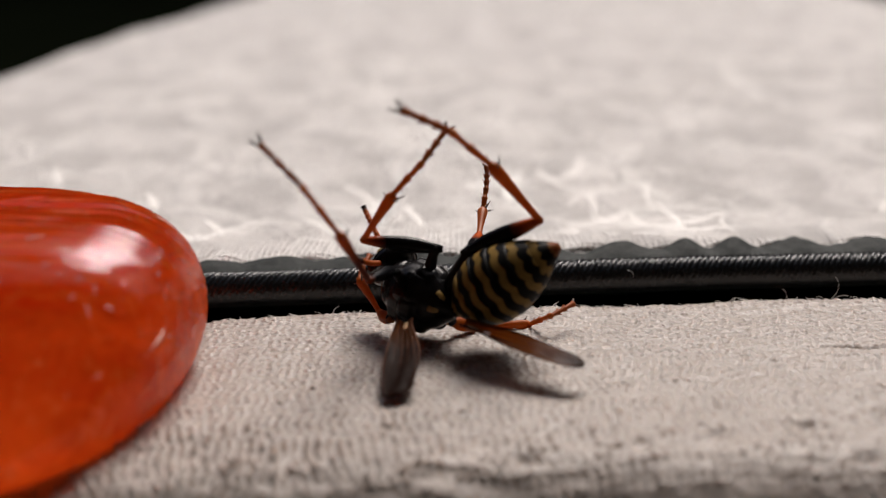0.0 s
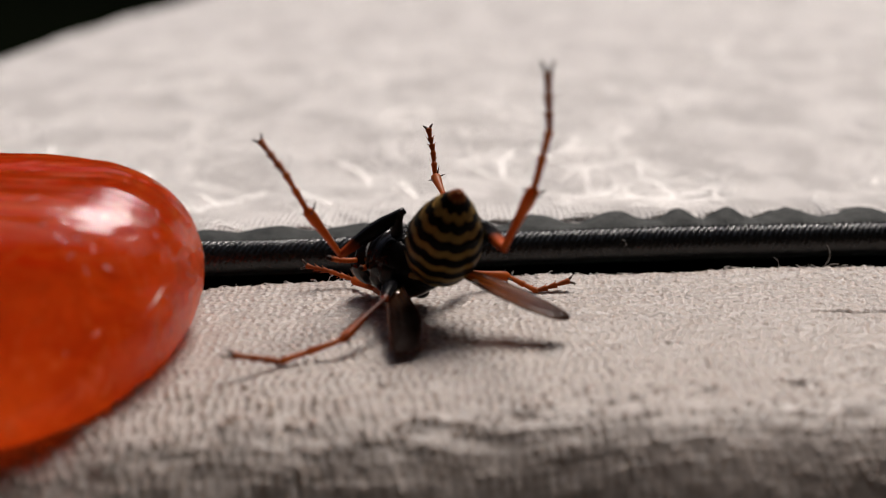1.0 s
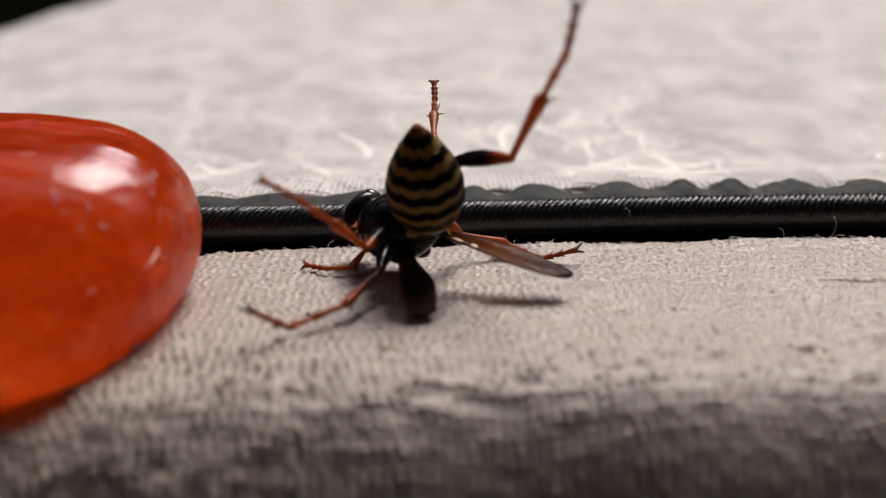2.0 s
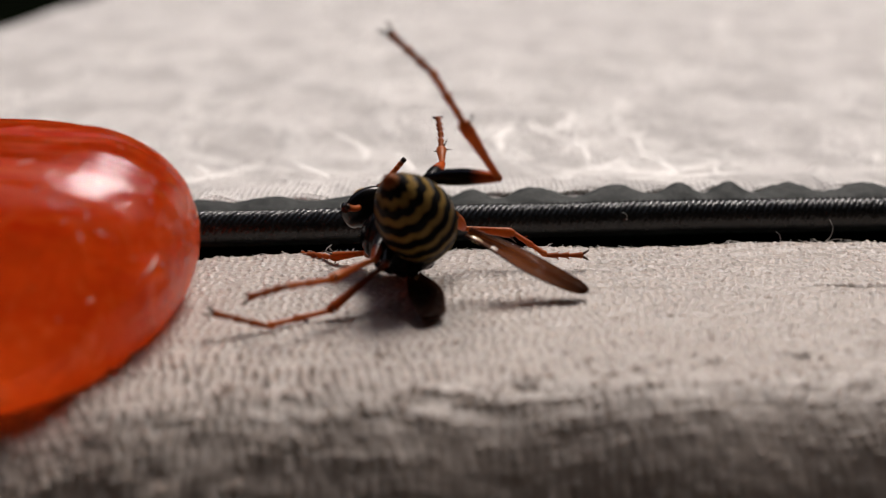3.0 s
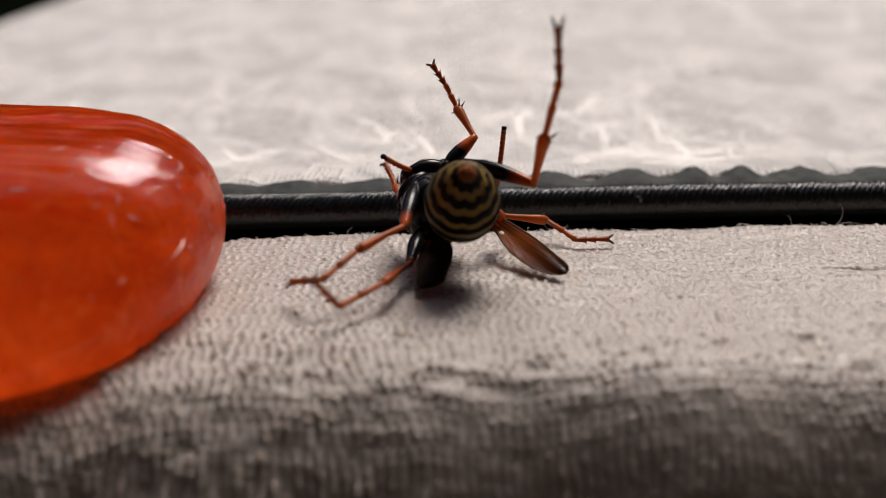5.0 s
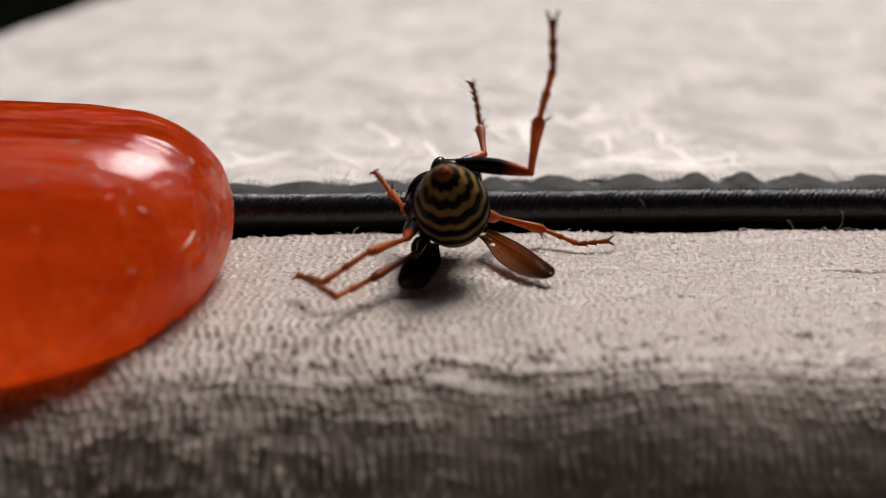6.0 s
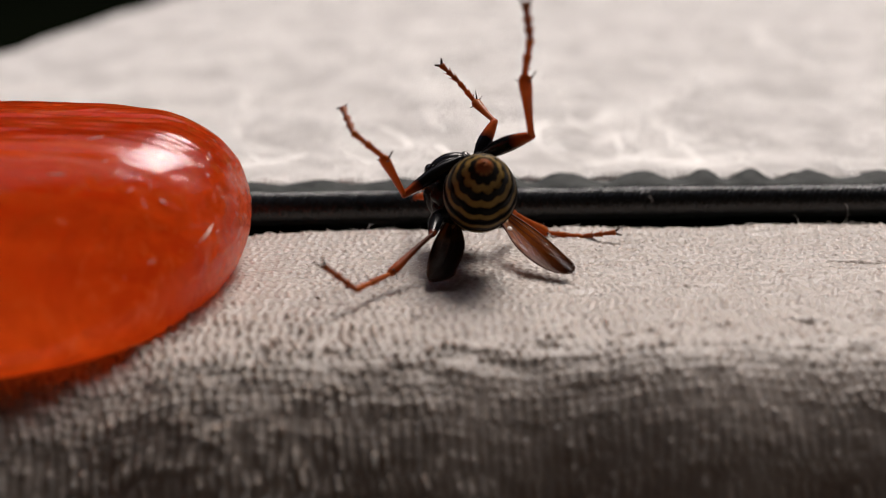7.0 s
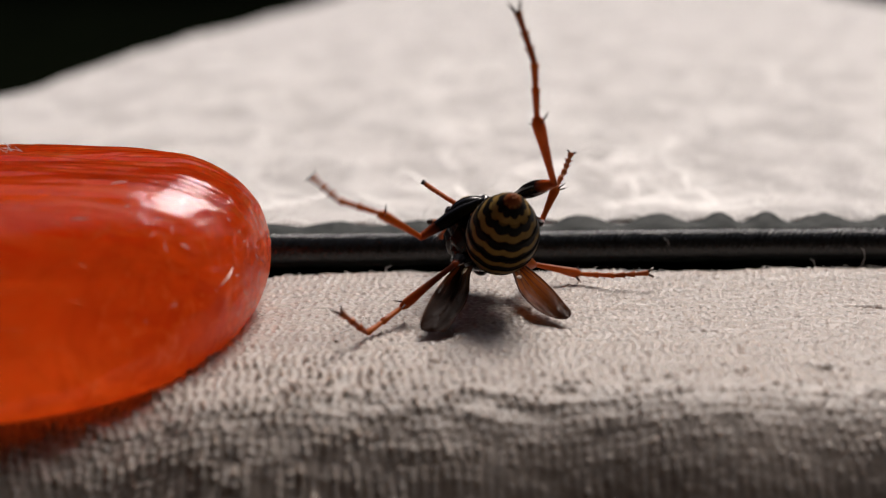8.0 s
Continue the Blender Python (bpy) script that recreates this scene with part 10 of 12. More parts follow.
    walk(moving["C_foot"], [
        (0, limb(8.84, 0.11, 1.53, 6.58, 7.5, 0.68)),
        (0.067, limb(8.91, 0.49, 1.79, 6.22, 7.76, 1.06)),
        (0.133, limb(8.89, 0.86, 2.06, 5.85, 7.98, 1.43)),
        (0.2, limb(8.78, 1.19, 2.33, 5.46, 8.18, 1.8)),
        (0.3, limb(7.57, 0.86, 1.39, 3.73, 9.19, -1.29)),
        (0.4, limb(7.64, 0.87, 1.26, 3.02, 9.3, -2.1)),
        (0.5, limb(7.58, 0.84, 1.11, 2.28, 9.3, -2.88)),
        (0.567, limb(8.28, 0.71, 1.28, 3.86, 8.84, -2.62)),
        (0.633, limb(8.82, 0.57, 1.44, 5.34, 8.14, -2.29)),
        (0.7, limb(9.19, 0.45, 1.6, 6.66, 7.21, -1.9)),
        (0.8, limb(9.18, 1.19, 0.47, 9.29, 2.52, 2.72)),
        (0.867, limb(9.28, 1.48, 0.36, 9.33, 2.65, 2.44)),
        (0.933, limb(9.2, 1.69, 0.29, 9.36, 2.77, 2.16)),
        (1, limb(8.96, 1.77, 0.29, 9.38, 2.9, 1.89)),
        (1.1, limb(9.3, 1.81, 0.25, 9.63, 1.34, 2.33)),
        (1.2, limb(9.61, 1.81, 0.25, 9.62, -0.26, 2.72)),
        (1.35, limb(9.71, 1.61, 0.26, 9.65, -0.34, 2.62)),
        (1.5, limb(9.77, 1.32, 0.29, 9.67, -0.42, 2.51)),
        (1.65, limb(10.27, 1.41, 0.3, 9.74, -0.52, 2.19)),
        (1.8, limb(10.73, 1.45, 0.35, 9.81, -0.63, 1.85)),
        (2, limb(9.87, 1.43, 0.37, 9.63, -0.36, 2.67)),
        (2.067, limb(10.25, 1.5, 0.34, 9.75, 0.95, 2.02)),
        (2.133, limb(10.58, 1.57, 0.33, 9.66, 2.25, 1.31)),
        (2.2, limb(10.87, 1.64, 0.34, 9.35, 3.49, 0.58)),
        (2.75, limb(10.79, 1.35, 0.74, 9.79, 2.02, 0.01)),
        (3.3, limb(10.64, 1.01, 1.2, 9.97, 0.49, -0.57)),
        (3.4, limb(9.9, 1.01, 1.07, 9.92, 1.11, -0.59)),
        (3.5, limb(9.03, 1.03, 1, 9.83, 1.72, -0.61)),
        (3.6, limb(9.6, 1.86, 0.72, 9.82, 1.65, -0.91)),
        (3.7, limb(10.09, 2.69, 0.51, 9.8, 1.59, -1.2)),
        (3.8, limb(9.78, 2.47, 0.58, 9.62, 2.22, -1.61)),
        (3.9, limb(9.41, 2.29, 0.7, 9.37, 2.85, -2.01)),
        (4, limb(8.96, 2.14, 0.84, 9.07, 3.45, -2.39)),
        (4.2, limb(9.81, 2.1, 1.11, 9.13, 2.83, -2.93)),
        (4.35, limb(9.94, 2.08, 0.85, 8.92, 4.06, -1.99)),
        (4.5, limb(9.95, 2.08, 0.62, 8.49, 5.19, -1)),
        (4.6, limb(10.14, 2.41, 0.43, 9.4, 3.39, -0.51)),
        (4.7, limb(10.28, 2.72, 0.25, 9.9, 1.43, 0)),
        (5, limb(9.73, 1.87, 0.66, 9.59, 2.76, -0.63)),
        (5.2, limb(10.63, 2.26, 0.25, 9.47, 3.22, 0)),
        (5.75, limb(10.09, 1.65, 0.48, 9.53, 3.03, 0.12)),
        (6.3, limb(9.44, 1.05, 0.73, 9.58, 2.85, 0.24)),
        (6.4, limb(9.25, 1.68, 0.52, 9.82, 1.76, 0.72)),
        (6.5, limb(8.99, 2.3, 0.35, 9.91, 0.64, 1.18)),
        (6.6, limb(9.22, 2.06, 0.71, 9.9, 1.38, 0.15)),
        (6.7, limb(9.4, 1.86, 1.08, 9.74, 2.1, -0.88)),
        (6.85, limb(9.03, 2.34, 0.65, 9.97, 0.72, 0.35)),
        (7, limb(8.6, 2.82, 0.26, 9.85, -0.68, 1.56)),
        (7.067, limb(8.92, 2.46, 0.4, 9.91, 0.75, 1.11)),
        (7.133, limb(9.2, 2.11, 0.53, 9.74, 2.17, 0.63)),
        (7.2, limb(9.43, 1.78, 0.65, 9.35, 3.54, 0.14)),
        (7.3, limb(9.53, 1.92, 0.6, 9.71, 2.23, 0.86)),
        (7.4, limb(9.57, 2.05, 0.59, 9.84, 0.88, 1.56)),
        (7.5, limb(9.54, 2.16, 0.6, 9.74, -0.5, 2.23)),
        (7.6, limb(9.84, 2.86, 0.52, 9.79, -0.62, 1.94)),
        (7.7, limb(9.96, 3.56, 0.48, 9.84, -0.74, 1.65)),
        (7.8, limb(9.91, 2.87, 0.63, 9.91, -0.22, 1.3)),
        (7.9, limb(9.73, 2.13, 0.81, 9.95, 0.31, 0.95)),
        (8, limb(9.42, 1.38, 1.02, 9.95, 0.83, 0.59)),
    ])
    walk(moving["D_femur"], [
        (0, limb(-1.14, -1.6, 5.2, -4.04, -9.07, 1.23)),
        (0.067, limb(-1.25, -1.6, 4.97, -4.48, -8.82, 1.48)),
        (0.133, limb(-1.35, -1.6, 4.73, -4.91, -8.54, 1.72)),
        (0.2, limb(-1.46, -1.6, 4.5, -5.32, -8.24, 1.96)),
        (0.3, limb(1.24, -1.6, 6.22, -9.95, -0.98, -0.16)),
        (0.35, limb(0.67, -1.6, 5.63, -9.29, -3.69, 0.33)),
        (0.4, limb(0.11, -1.6, 5.05, -7.88, -6.1, 0.79)),
        (0.45, limb(-0.45, -1.6, 4.46, -5.85, -8.03, 1.19)),
        (0.5, limb(-1.02, -1.6, 3.87, -3.34, -9.31, 1.49)),
        (0.55, limb(-1.06, -1.6, 3.18, -2.73, -9.51, 1.44)),
        (0.6, limb(-1.11, -1.6, 2.48, -2.11, -9.68, 1.39)),
        (0.65, limb(-1.15, -1.6, 1.78, -1.49, -9.8, 1.32)),
        (0.7, limb(-1.2, -1.6, 1.09, -0.85, -9.88, 1.26)),
        (0.8, limb(-0.21, -1.6, 1.56, -0.82, -9.9, 1.19)),
        (1, limb(-0.5, -1.6, 2.12, -0.97, -9.95, 0.3)),
        (1.2, limb(-0.47, -1.6, 1.84, -0.62, -9.96, 0.69)),
        (1.5, limb(0.22, -1.6, 1.74, -0.77, -9.97, 0.25)),
        (1.8, limb(1.13, -1.6, 2.05, -0.47, -9.98, 0.28)),
        (2, limb(0.06, -1.6, 2.43, -1.3, -9.72, -1.94)),
        (2.2, limb(0.57, -1.6, 1.63, -0.66, -9.97, 0.33)),
        (2.475, limb(0.66, -1.6, 2.03, -0.77, -9.97, -0.05)),
        (2.75, limb(0.74, -1.6, 2.42, -0.88, -9.95, -0.43)),
        (3.025, limb(0.82, -1.6, 2.82, -0.99, -9.92, -0.81)),
        (3.3, limb(0.9, -1.6, 3.21, -1.1, -9.87, -1.19)),
        (3.367, limb(0.32, -1.6, 3.03, -1.26, -9.84, -1.24)),
        (3.433, limb(-0.27, -1.6, 2.84, -1.42, -9.81, -1.29)),
        (3.5, limb(-0.85, -1.6, 2.66, -1.58, -9.78, -1.34)),
        (3.567, limb(-0.73, -1.6, 2.73, -1.4, -9.79, -1.52)),
        (3.633, limb(-0.6, -1.6, 2.8, -1.21, -9.78, -1.69)),
        (3.7, limb(-0.48, -1.6, 2.87, -1.02, -9.77, -1.86)),
        (4, limb(-0.7, -1.6, 2.46, -2.06, -9.78, 0.22)),
        (4.2, limb(-0.16, -1.6, 3.2, -1.1, -9.87, -1.21)),
        (4.3, limb(-0.34, -1.6, 2.89, -1.26, -9.86, -1.1)),
        (4.4, limb(-0.52, -1.6, 2.59, -1.41, -9.85, -0.99)),
        (4.5, limb(-0.7, -1.6, 2.29, -1.57, -9.84, -0.88)),
        (4.6, limb(-0.55, -1.6, 2.05, -1.07, -9.92, -0.64)),
        (4.7, limb(-0.4, -1.6, 1.81, -0.56, -9.98, -0.39)),
        (4.85, limb(-0.55, -1.6, 2.11, -1.11, -9.82, -1.51)),
        (5, limb(-0.7, -1.6, 2.4, -1.63, -9.52, -2.6)),
        (5.1, limb(-0.56, -1.6, 1.99, -1.3, -9.85, -1.18)),
        (5.2, limb(-0.43, -1.6, 1.57, -0.93, -9.95, 0.27)),
        (6.3, limb(-1.04, -1.6, 1.95, -0.73, -9.97, 0.02)),
        (6.5, limb(-1.28, -1.6, 2.2, -0.58, -9.98, -0.15)),
        (6.6, limb(-1.02, -1.6, 2.42, -0.59, -9.98, 0.22)),
        (6.7, limb(-0.76, -1.6, 2.63, -0.6, -9.97, 0.58)),
        (6.85, limb(-1.12, -1.6, 2.85, -0.58, -9.98, -0.19)),
        (7, limb(-1.49, -1.6, 3.08, -0.56, -9.94, -0.95)),
        (7.2, limb(-0.75, -1.6, 3.34, -0.25, -9.99, -0.35)),
        (7.35, limb(-0.63, -1.6, 2.95, -0.93, -9.95, 0.4)),
        (7.5, limb(-0.52, -1.6, 2.56, -1.6, -9.8, 1.14)),
        (7.7, limb(-0.75, -1.6, 2.63, -0.99, -9.94, 0.48)),
        (7.85, limb(-1.03, -1.6, 2.79, -0.8, -9.89, 1.21)),
        (8, limb(-1.31, -1.6, 2.95, -0.62, -9.79, 1.95)),
    ])
    walk(moving["D_tibia"], [
        (0, limb(-2.59, -4.86, 5.64, -3.19, -5.07, 8.01)),
        (0.067, limb(-2.86, -4.77, 5.5, -3.96, -5.2, 7.57)),
        (0.133, limb(-3.12, -4.67, 5.35, -4.69, -5.28, 7.08)),
        (0.2, limb(-3.37, -4.57, 5.21, -5.39, -5.32, 6.53)),
        (0.3, limb(-2.34, -1.95, 6.16, -6.62, -3.93, 6.38)),
        (0.35, limb(-2.67, -2.93, 5.75, -5.43, -2.47, 8.03)),
        (0.4, limb(-2.73, -3.8, 5.33, -3.9, -0.85, 9.17)),
        (0.45, limb(-2.56, -4.49, 4.89, -2.12, 0.82, 9.74)),
        (0.5, limb(-2.22, -4.95, 4.41, -0.22, 2.44, 9.7)),
        (0.55, limb(-2.05, -5.02, 3.69, -2.37, -1.07, 9.66)),
        (0.6, limb(-1.87, -5.08, 2.98, -4.13, -4.4, 7.97)),
        (0.65, limb(-1.69, -5.13, 2.26, -5.18, -6.98, 4.94)),
        (0.7, limb(-1.5, -5.16, 1.54, -5.35, -8.38, 1.07)),
        (0.8, limb(-0.5, -5.16, 1.99, -6.18, -7.67, -1.73)),
        (1, limb(-0.85, -5.18, 2.23, -5.28, -8, -2.85)),
        (1.2, limb(-0.69, -5.18, 2.09, -4.21, -8.81, -2.16)),
        (1.5, limb(-0.05, -5.19, 1.83, -4.28, -8.7, -2.43)),
        (1.8, limb(0.96, -5.19, 2.15, -4.71, -8.29, -3.02)),
        (2, limb(-0.41, -5.1, 1.73, -4.09, -8.98, -1.61)),
        (2.2, limb(0.34, -5.19, 1.75, -3.41, -9.27, -1.56)),
        (2.475, limb(0.38, -5.19, 2.01, -5.02, -8.2, -2.75)),
        (2.75, limb(0.42, -5.18, 2.27, -6.37, -6.71, -3.79)),
        (3.025, limb(0.47, -5.17, 2.52, -7.39, -4.88, -4.64)),
        (3.3, limb(0.51, -5.15, 2.78, -8.04, -2.79, -5.26)),
        (3.367, limb(-0.13, -5.14, 2.58, -7.99, -4.21, -4.3)),
        (3.433, limb(-0.78, -5.13, 2.38, -7.71, -5.51, -3.21)),
        (3.5, limb(-1.42, -5.12, 2.17, -7.2, -6.64, -2.02)),
        (3.567, limb(-1.23, -5.12, 2.18, -6.89, -6.97, -1.98)),
        (3.633, limb(-1.04, -5.12, 2.19, -6.57, -7.29, -1.93)),
        (3.7, limb(-0.84, -5.12, 2.2, -6.23, -7.59, -1.88)),
        (4, limb(-1.44, -5.12, 2.54, -6.19, -7.41, -2.62)),
        (4.2, limb(-0.56, -5.15, 2.76, -6.37, -6.91, -3.42)),
        (4.3, limb(-0.79, -5.15, 2.5, -5.61, -7.91, -2.45)),
        (4.4, limb(-1.03, -5.15, 2.23, -4.72, -8.7, -1.42)),
        (4.5, limb(-1.27, -5.14, 1.97, -3.71, -9.28, -0.35)),
        (4.6, limb(-0.93, -5.17, 1.82, -4.14, -9.08, -0.67)),
        (4.7, limb(-0.6, -5.19, 1.67, -4.55, -8.85, -1)),
        (4.85, limb(-0.95, -5.14, 1.57, -3.77, -9.26, -0.23)),
        (5, limb(-1.29, -5.03, 1.47, -2.94, -9.54, 0.54)),
        (5.1, limb(-1.03, -5.14, 1.56, -3.75, -9.27, -0.06)),
        (5.2, limb(-0.76, -5.18, 1.67, -4.51, -8.9, -0.67)),
        (6.3, limb(-1.3, -5.19, 1.96, -5.4, -8.37, -0.87)),
        (6.5, limb(-1.49, -5.19, 2.15, -5.06, -8.57, -0.98)),
        (6.6, limb(-1.23, -5.19, 2.49, -5.43, -8.23, -1.65)),
        (6.7, limb(-0.97, -5.19, 2.84, -5.76, -7.84, -2.31)),
        (6.85, limb(-1.33, -5.19, 2.79, -5.74, -7.61, -3.03)),
        (7, limb(-1.69, -5.18, 2.74, -5.7, -7.33, -3.72)),
        (7.2, limb(-0.84, -5.2, 3.21, -4.85, -7.89, -3.77)),
        (7.35, limb(-0.97, -5.18, 3.09, -6.08, -6.75, -4.17)),
        (7.5, limb(-1.1, -5.13, 2.97, -7.13, -5.41, -4.46)),
        (7.7, limb(-1.11, -5.18, 2.8, -7.44, -5.58, -3.67)),
        (7.85, limb(-1.32, -5.16, 3.23, -7.69, -4.2, -4.83)),
        (8, limb(-1.53, -5.12, 3.66, -7.68, -2.67, -5.82)),
    ])
    walk(moving["D_tarsus"], [
        (0, limb(-4, -7.1, 9.16, -4.92, -2.82, 8.23)),
        (0.067, limb(-4.6, -7.06, 8.83, -4.65, -4.28, 7.75)),
        (0.133, limb(-5.18, -7, 8.47, -4.26, -5.63, 7.08)),
        (0.2, limb(-5.75, -6.91, 8.08, -3.77, -6.84, 6.24)),
        (0.3, limb(-5.25, -3.68, 8.97, -3.85, -7.01, 6)),
        (0.35, limb(-5.06, -4.02, 9.28, -3.06, -6.19, 7.23)),
        (0.4, limb(-4.44, -4.17, 9.37, -2.19, -5.19, 8.27)),
        (0.45, limb(-3.49, -4.13, 9.17, -1.26, -4.04, 9.06)),
        (0.5, limb(-2.32, -3.88, 8.67, -0.29, -2.77, 9.6)),
        (0.55, limb(-3.09, -5.5, 7.94, -3.96, -3.39, 8.54)),
        (0.6, limb(-3.68, -7.02, 6.49, -7.03, -3.49, 6.19)),
        (0.65, limb(-3.97, -8.2, 4.43, -9.06, -3.07, 2.92)),
        (0.7, limb(-3.86, -8.84, 2.01, -9.72, -2.19, -0.79)),
        (0.8, limb(-3.22, -8.54, 1.23, -9.03, -3.46, -2.56)),
        (1, limb(-3.18, -8.7, 0.97, -9.01, -3.95, -1.81)),
        (1.2, limb(-2.54, -9.06, 1.14, -8.43, -5.19, -1.41)),
        (1.5, limb(-1.94, -9.02, 0.76, -8.95, -4.27, -1.27)),
        (1.8, limb(-1.11, -8.84, 0.82, -8.66, -4.77, -1.5)),
        (2, limb(-2.21, -9.05, 1.02, -7.71, -6.26, -1.16)),
        (2.2, limb(-1.16, -9.27, 1.06, -7.77, -6.28, -0.5)),
        (2.475, limb(-1.84, -8.82, 0.79, -8.04, -5.92, -0.47)),
        (2.75, limb(-2.41, -8.17, 0.58, -8.3, -5.56, -0.44)),
        (3.025, limb(-2.84, -7.35, 0.45, -8.55, -5.18, -0.4)),
        (3.3, limb(-3.11, -6.41, 0.42, -8.77, -4.79, -0.36)),
        (3.367, limb(-3.7, -7.03, 0.66, -9.14, -3.98, -0.82)),
        (3.433, limb(-4.2, -7.58, 0.95, -9.41, -3.13, -1.28)),
        (3.5, limb(-4.59, -8.04, 1.28, -9.59, -2.25, -1.72)),
        (3.567, limb(-4.26, -8.19, 1.31, -9.26, -3.61, -1.08)),
        (3.633, limb(-3.93, -8.33, 1.34, -8.71, -4.89, -0.42)),
        (3.7, limb(-3.59, -8.46, 1.37, -7.95, -6.06, 0.25)),
        (4, limb(-4.16, -8.38, 1.39, -7.56, -6.53, -0.45)),
        (4.2, limb(-3.36, -8.19, 1.26, -6.05, -7.96, 0.09)),
        (4.3, limb(-3.26, -8.63, 1.42, -6.01, -7.99, 0.18)),
        (4.4, limb(-3.11, -8.97, 1.61, -5.98, -8.01, 0.26)),
        (4.5, limb(-2.9, -9.22, 1.82, -5.94, -8.04, 0.35)),
        (4.6, limb(-2.75, -9.17, 1.53, -4.94, -8.66, 0.76)),
        (4.7, limb(-2.6, -9.08, 1.23, -3.87, -9.15, 1.15)),
        (4.85, limb(-2.61, -9.21, 1.46, -5.14, -8.58, 0.08)),
        (5, limb(-2.58, -9.22, 1.7, -6.25, -7.75, -0.99)),
        (5.1, limb(-2.68, -9.22, 1.53, -5.37, -8.41, -0.65)),
        (5.2, limb(-2.75, -9.1, 1.37, -4.42, -8.96, -0.3)),
        (6.3, limb(-3.68, -8.87, 1.58, -5.2, -8.54, 0.26)),
        (6.5, limb(-3.72, -8.96, 1.72, -5.85, -8.1, -0.28)),
        (6.6, limb(-3.62, -8.82, 1.77, -5.11, -8.6, 0.03)),
        (6.7, limb(-3.51, -8.64, 1.82, -4.32, -9.01, 0.33)),
        (6.85, limb(-3.86, -8.54, 1.46, -4.45, -8.95, 0.32)),
        (7, limb(-4.19, -8.4, 1.1, -4.57, -8.89, 0.3)),
        (7.2, limb(-2.97, -8.67, 1.56, -5.8, -8.1, -0.89)),
        (7.35, limb(-3.64, -8.15, 1.26, -4.77, -8.77, -0.62)),
        (7.5, limb(-4.24, -7.51, 1.01, -3.66, -9.3, -0.34)),
        (7.7, limb(-4.38, -7.63, 1.19, -3.65, -9.3, -0.39)),
        (7.85, limb(-4.73, -7.02, 1.09, -4.25, -9, -0.98)),
        (8, limb(-4.97, -6.32, 1.05, -4.82, -8.62, -1.57)),
    ])
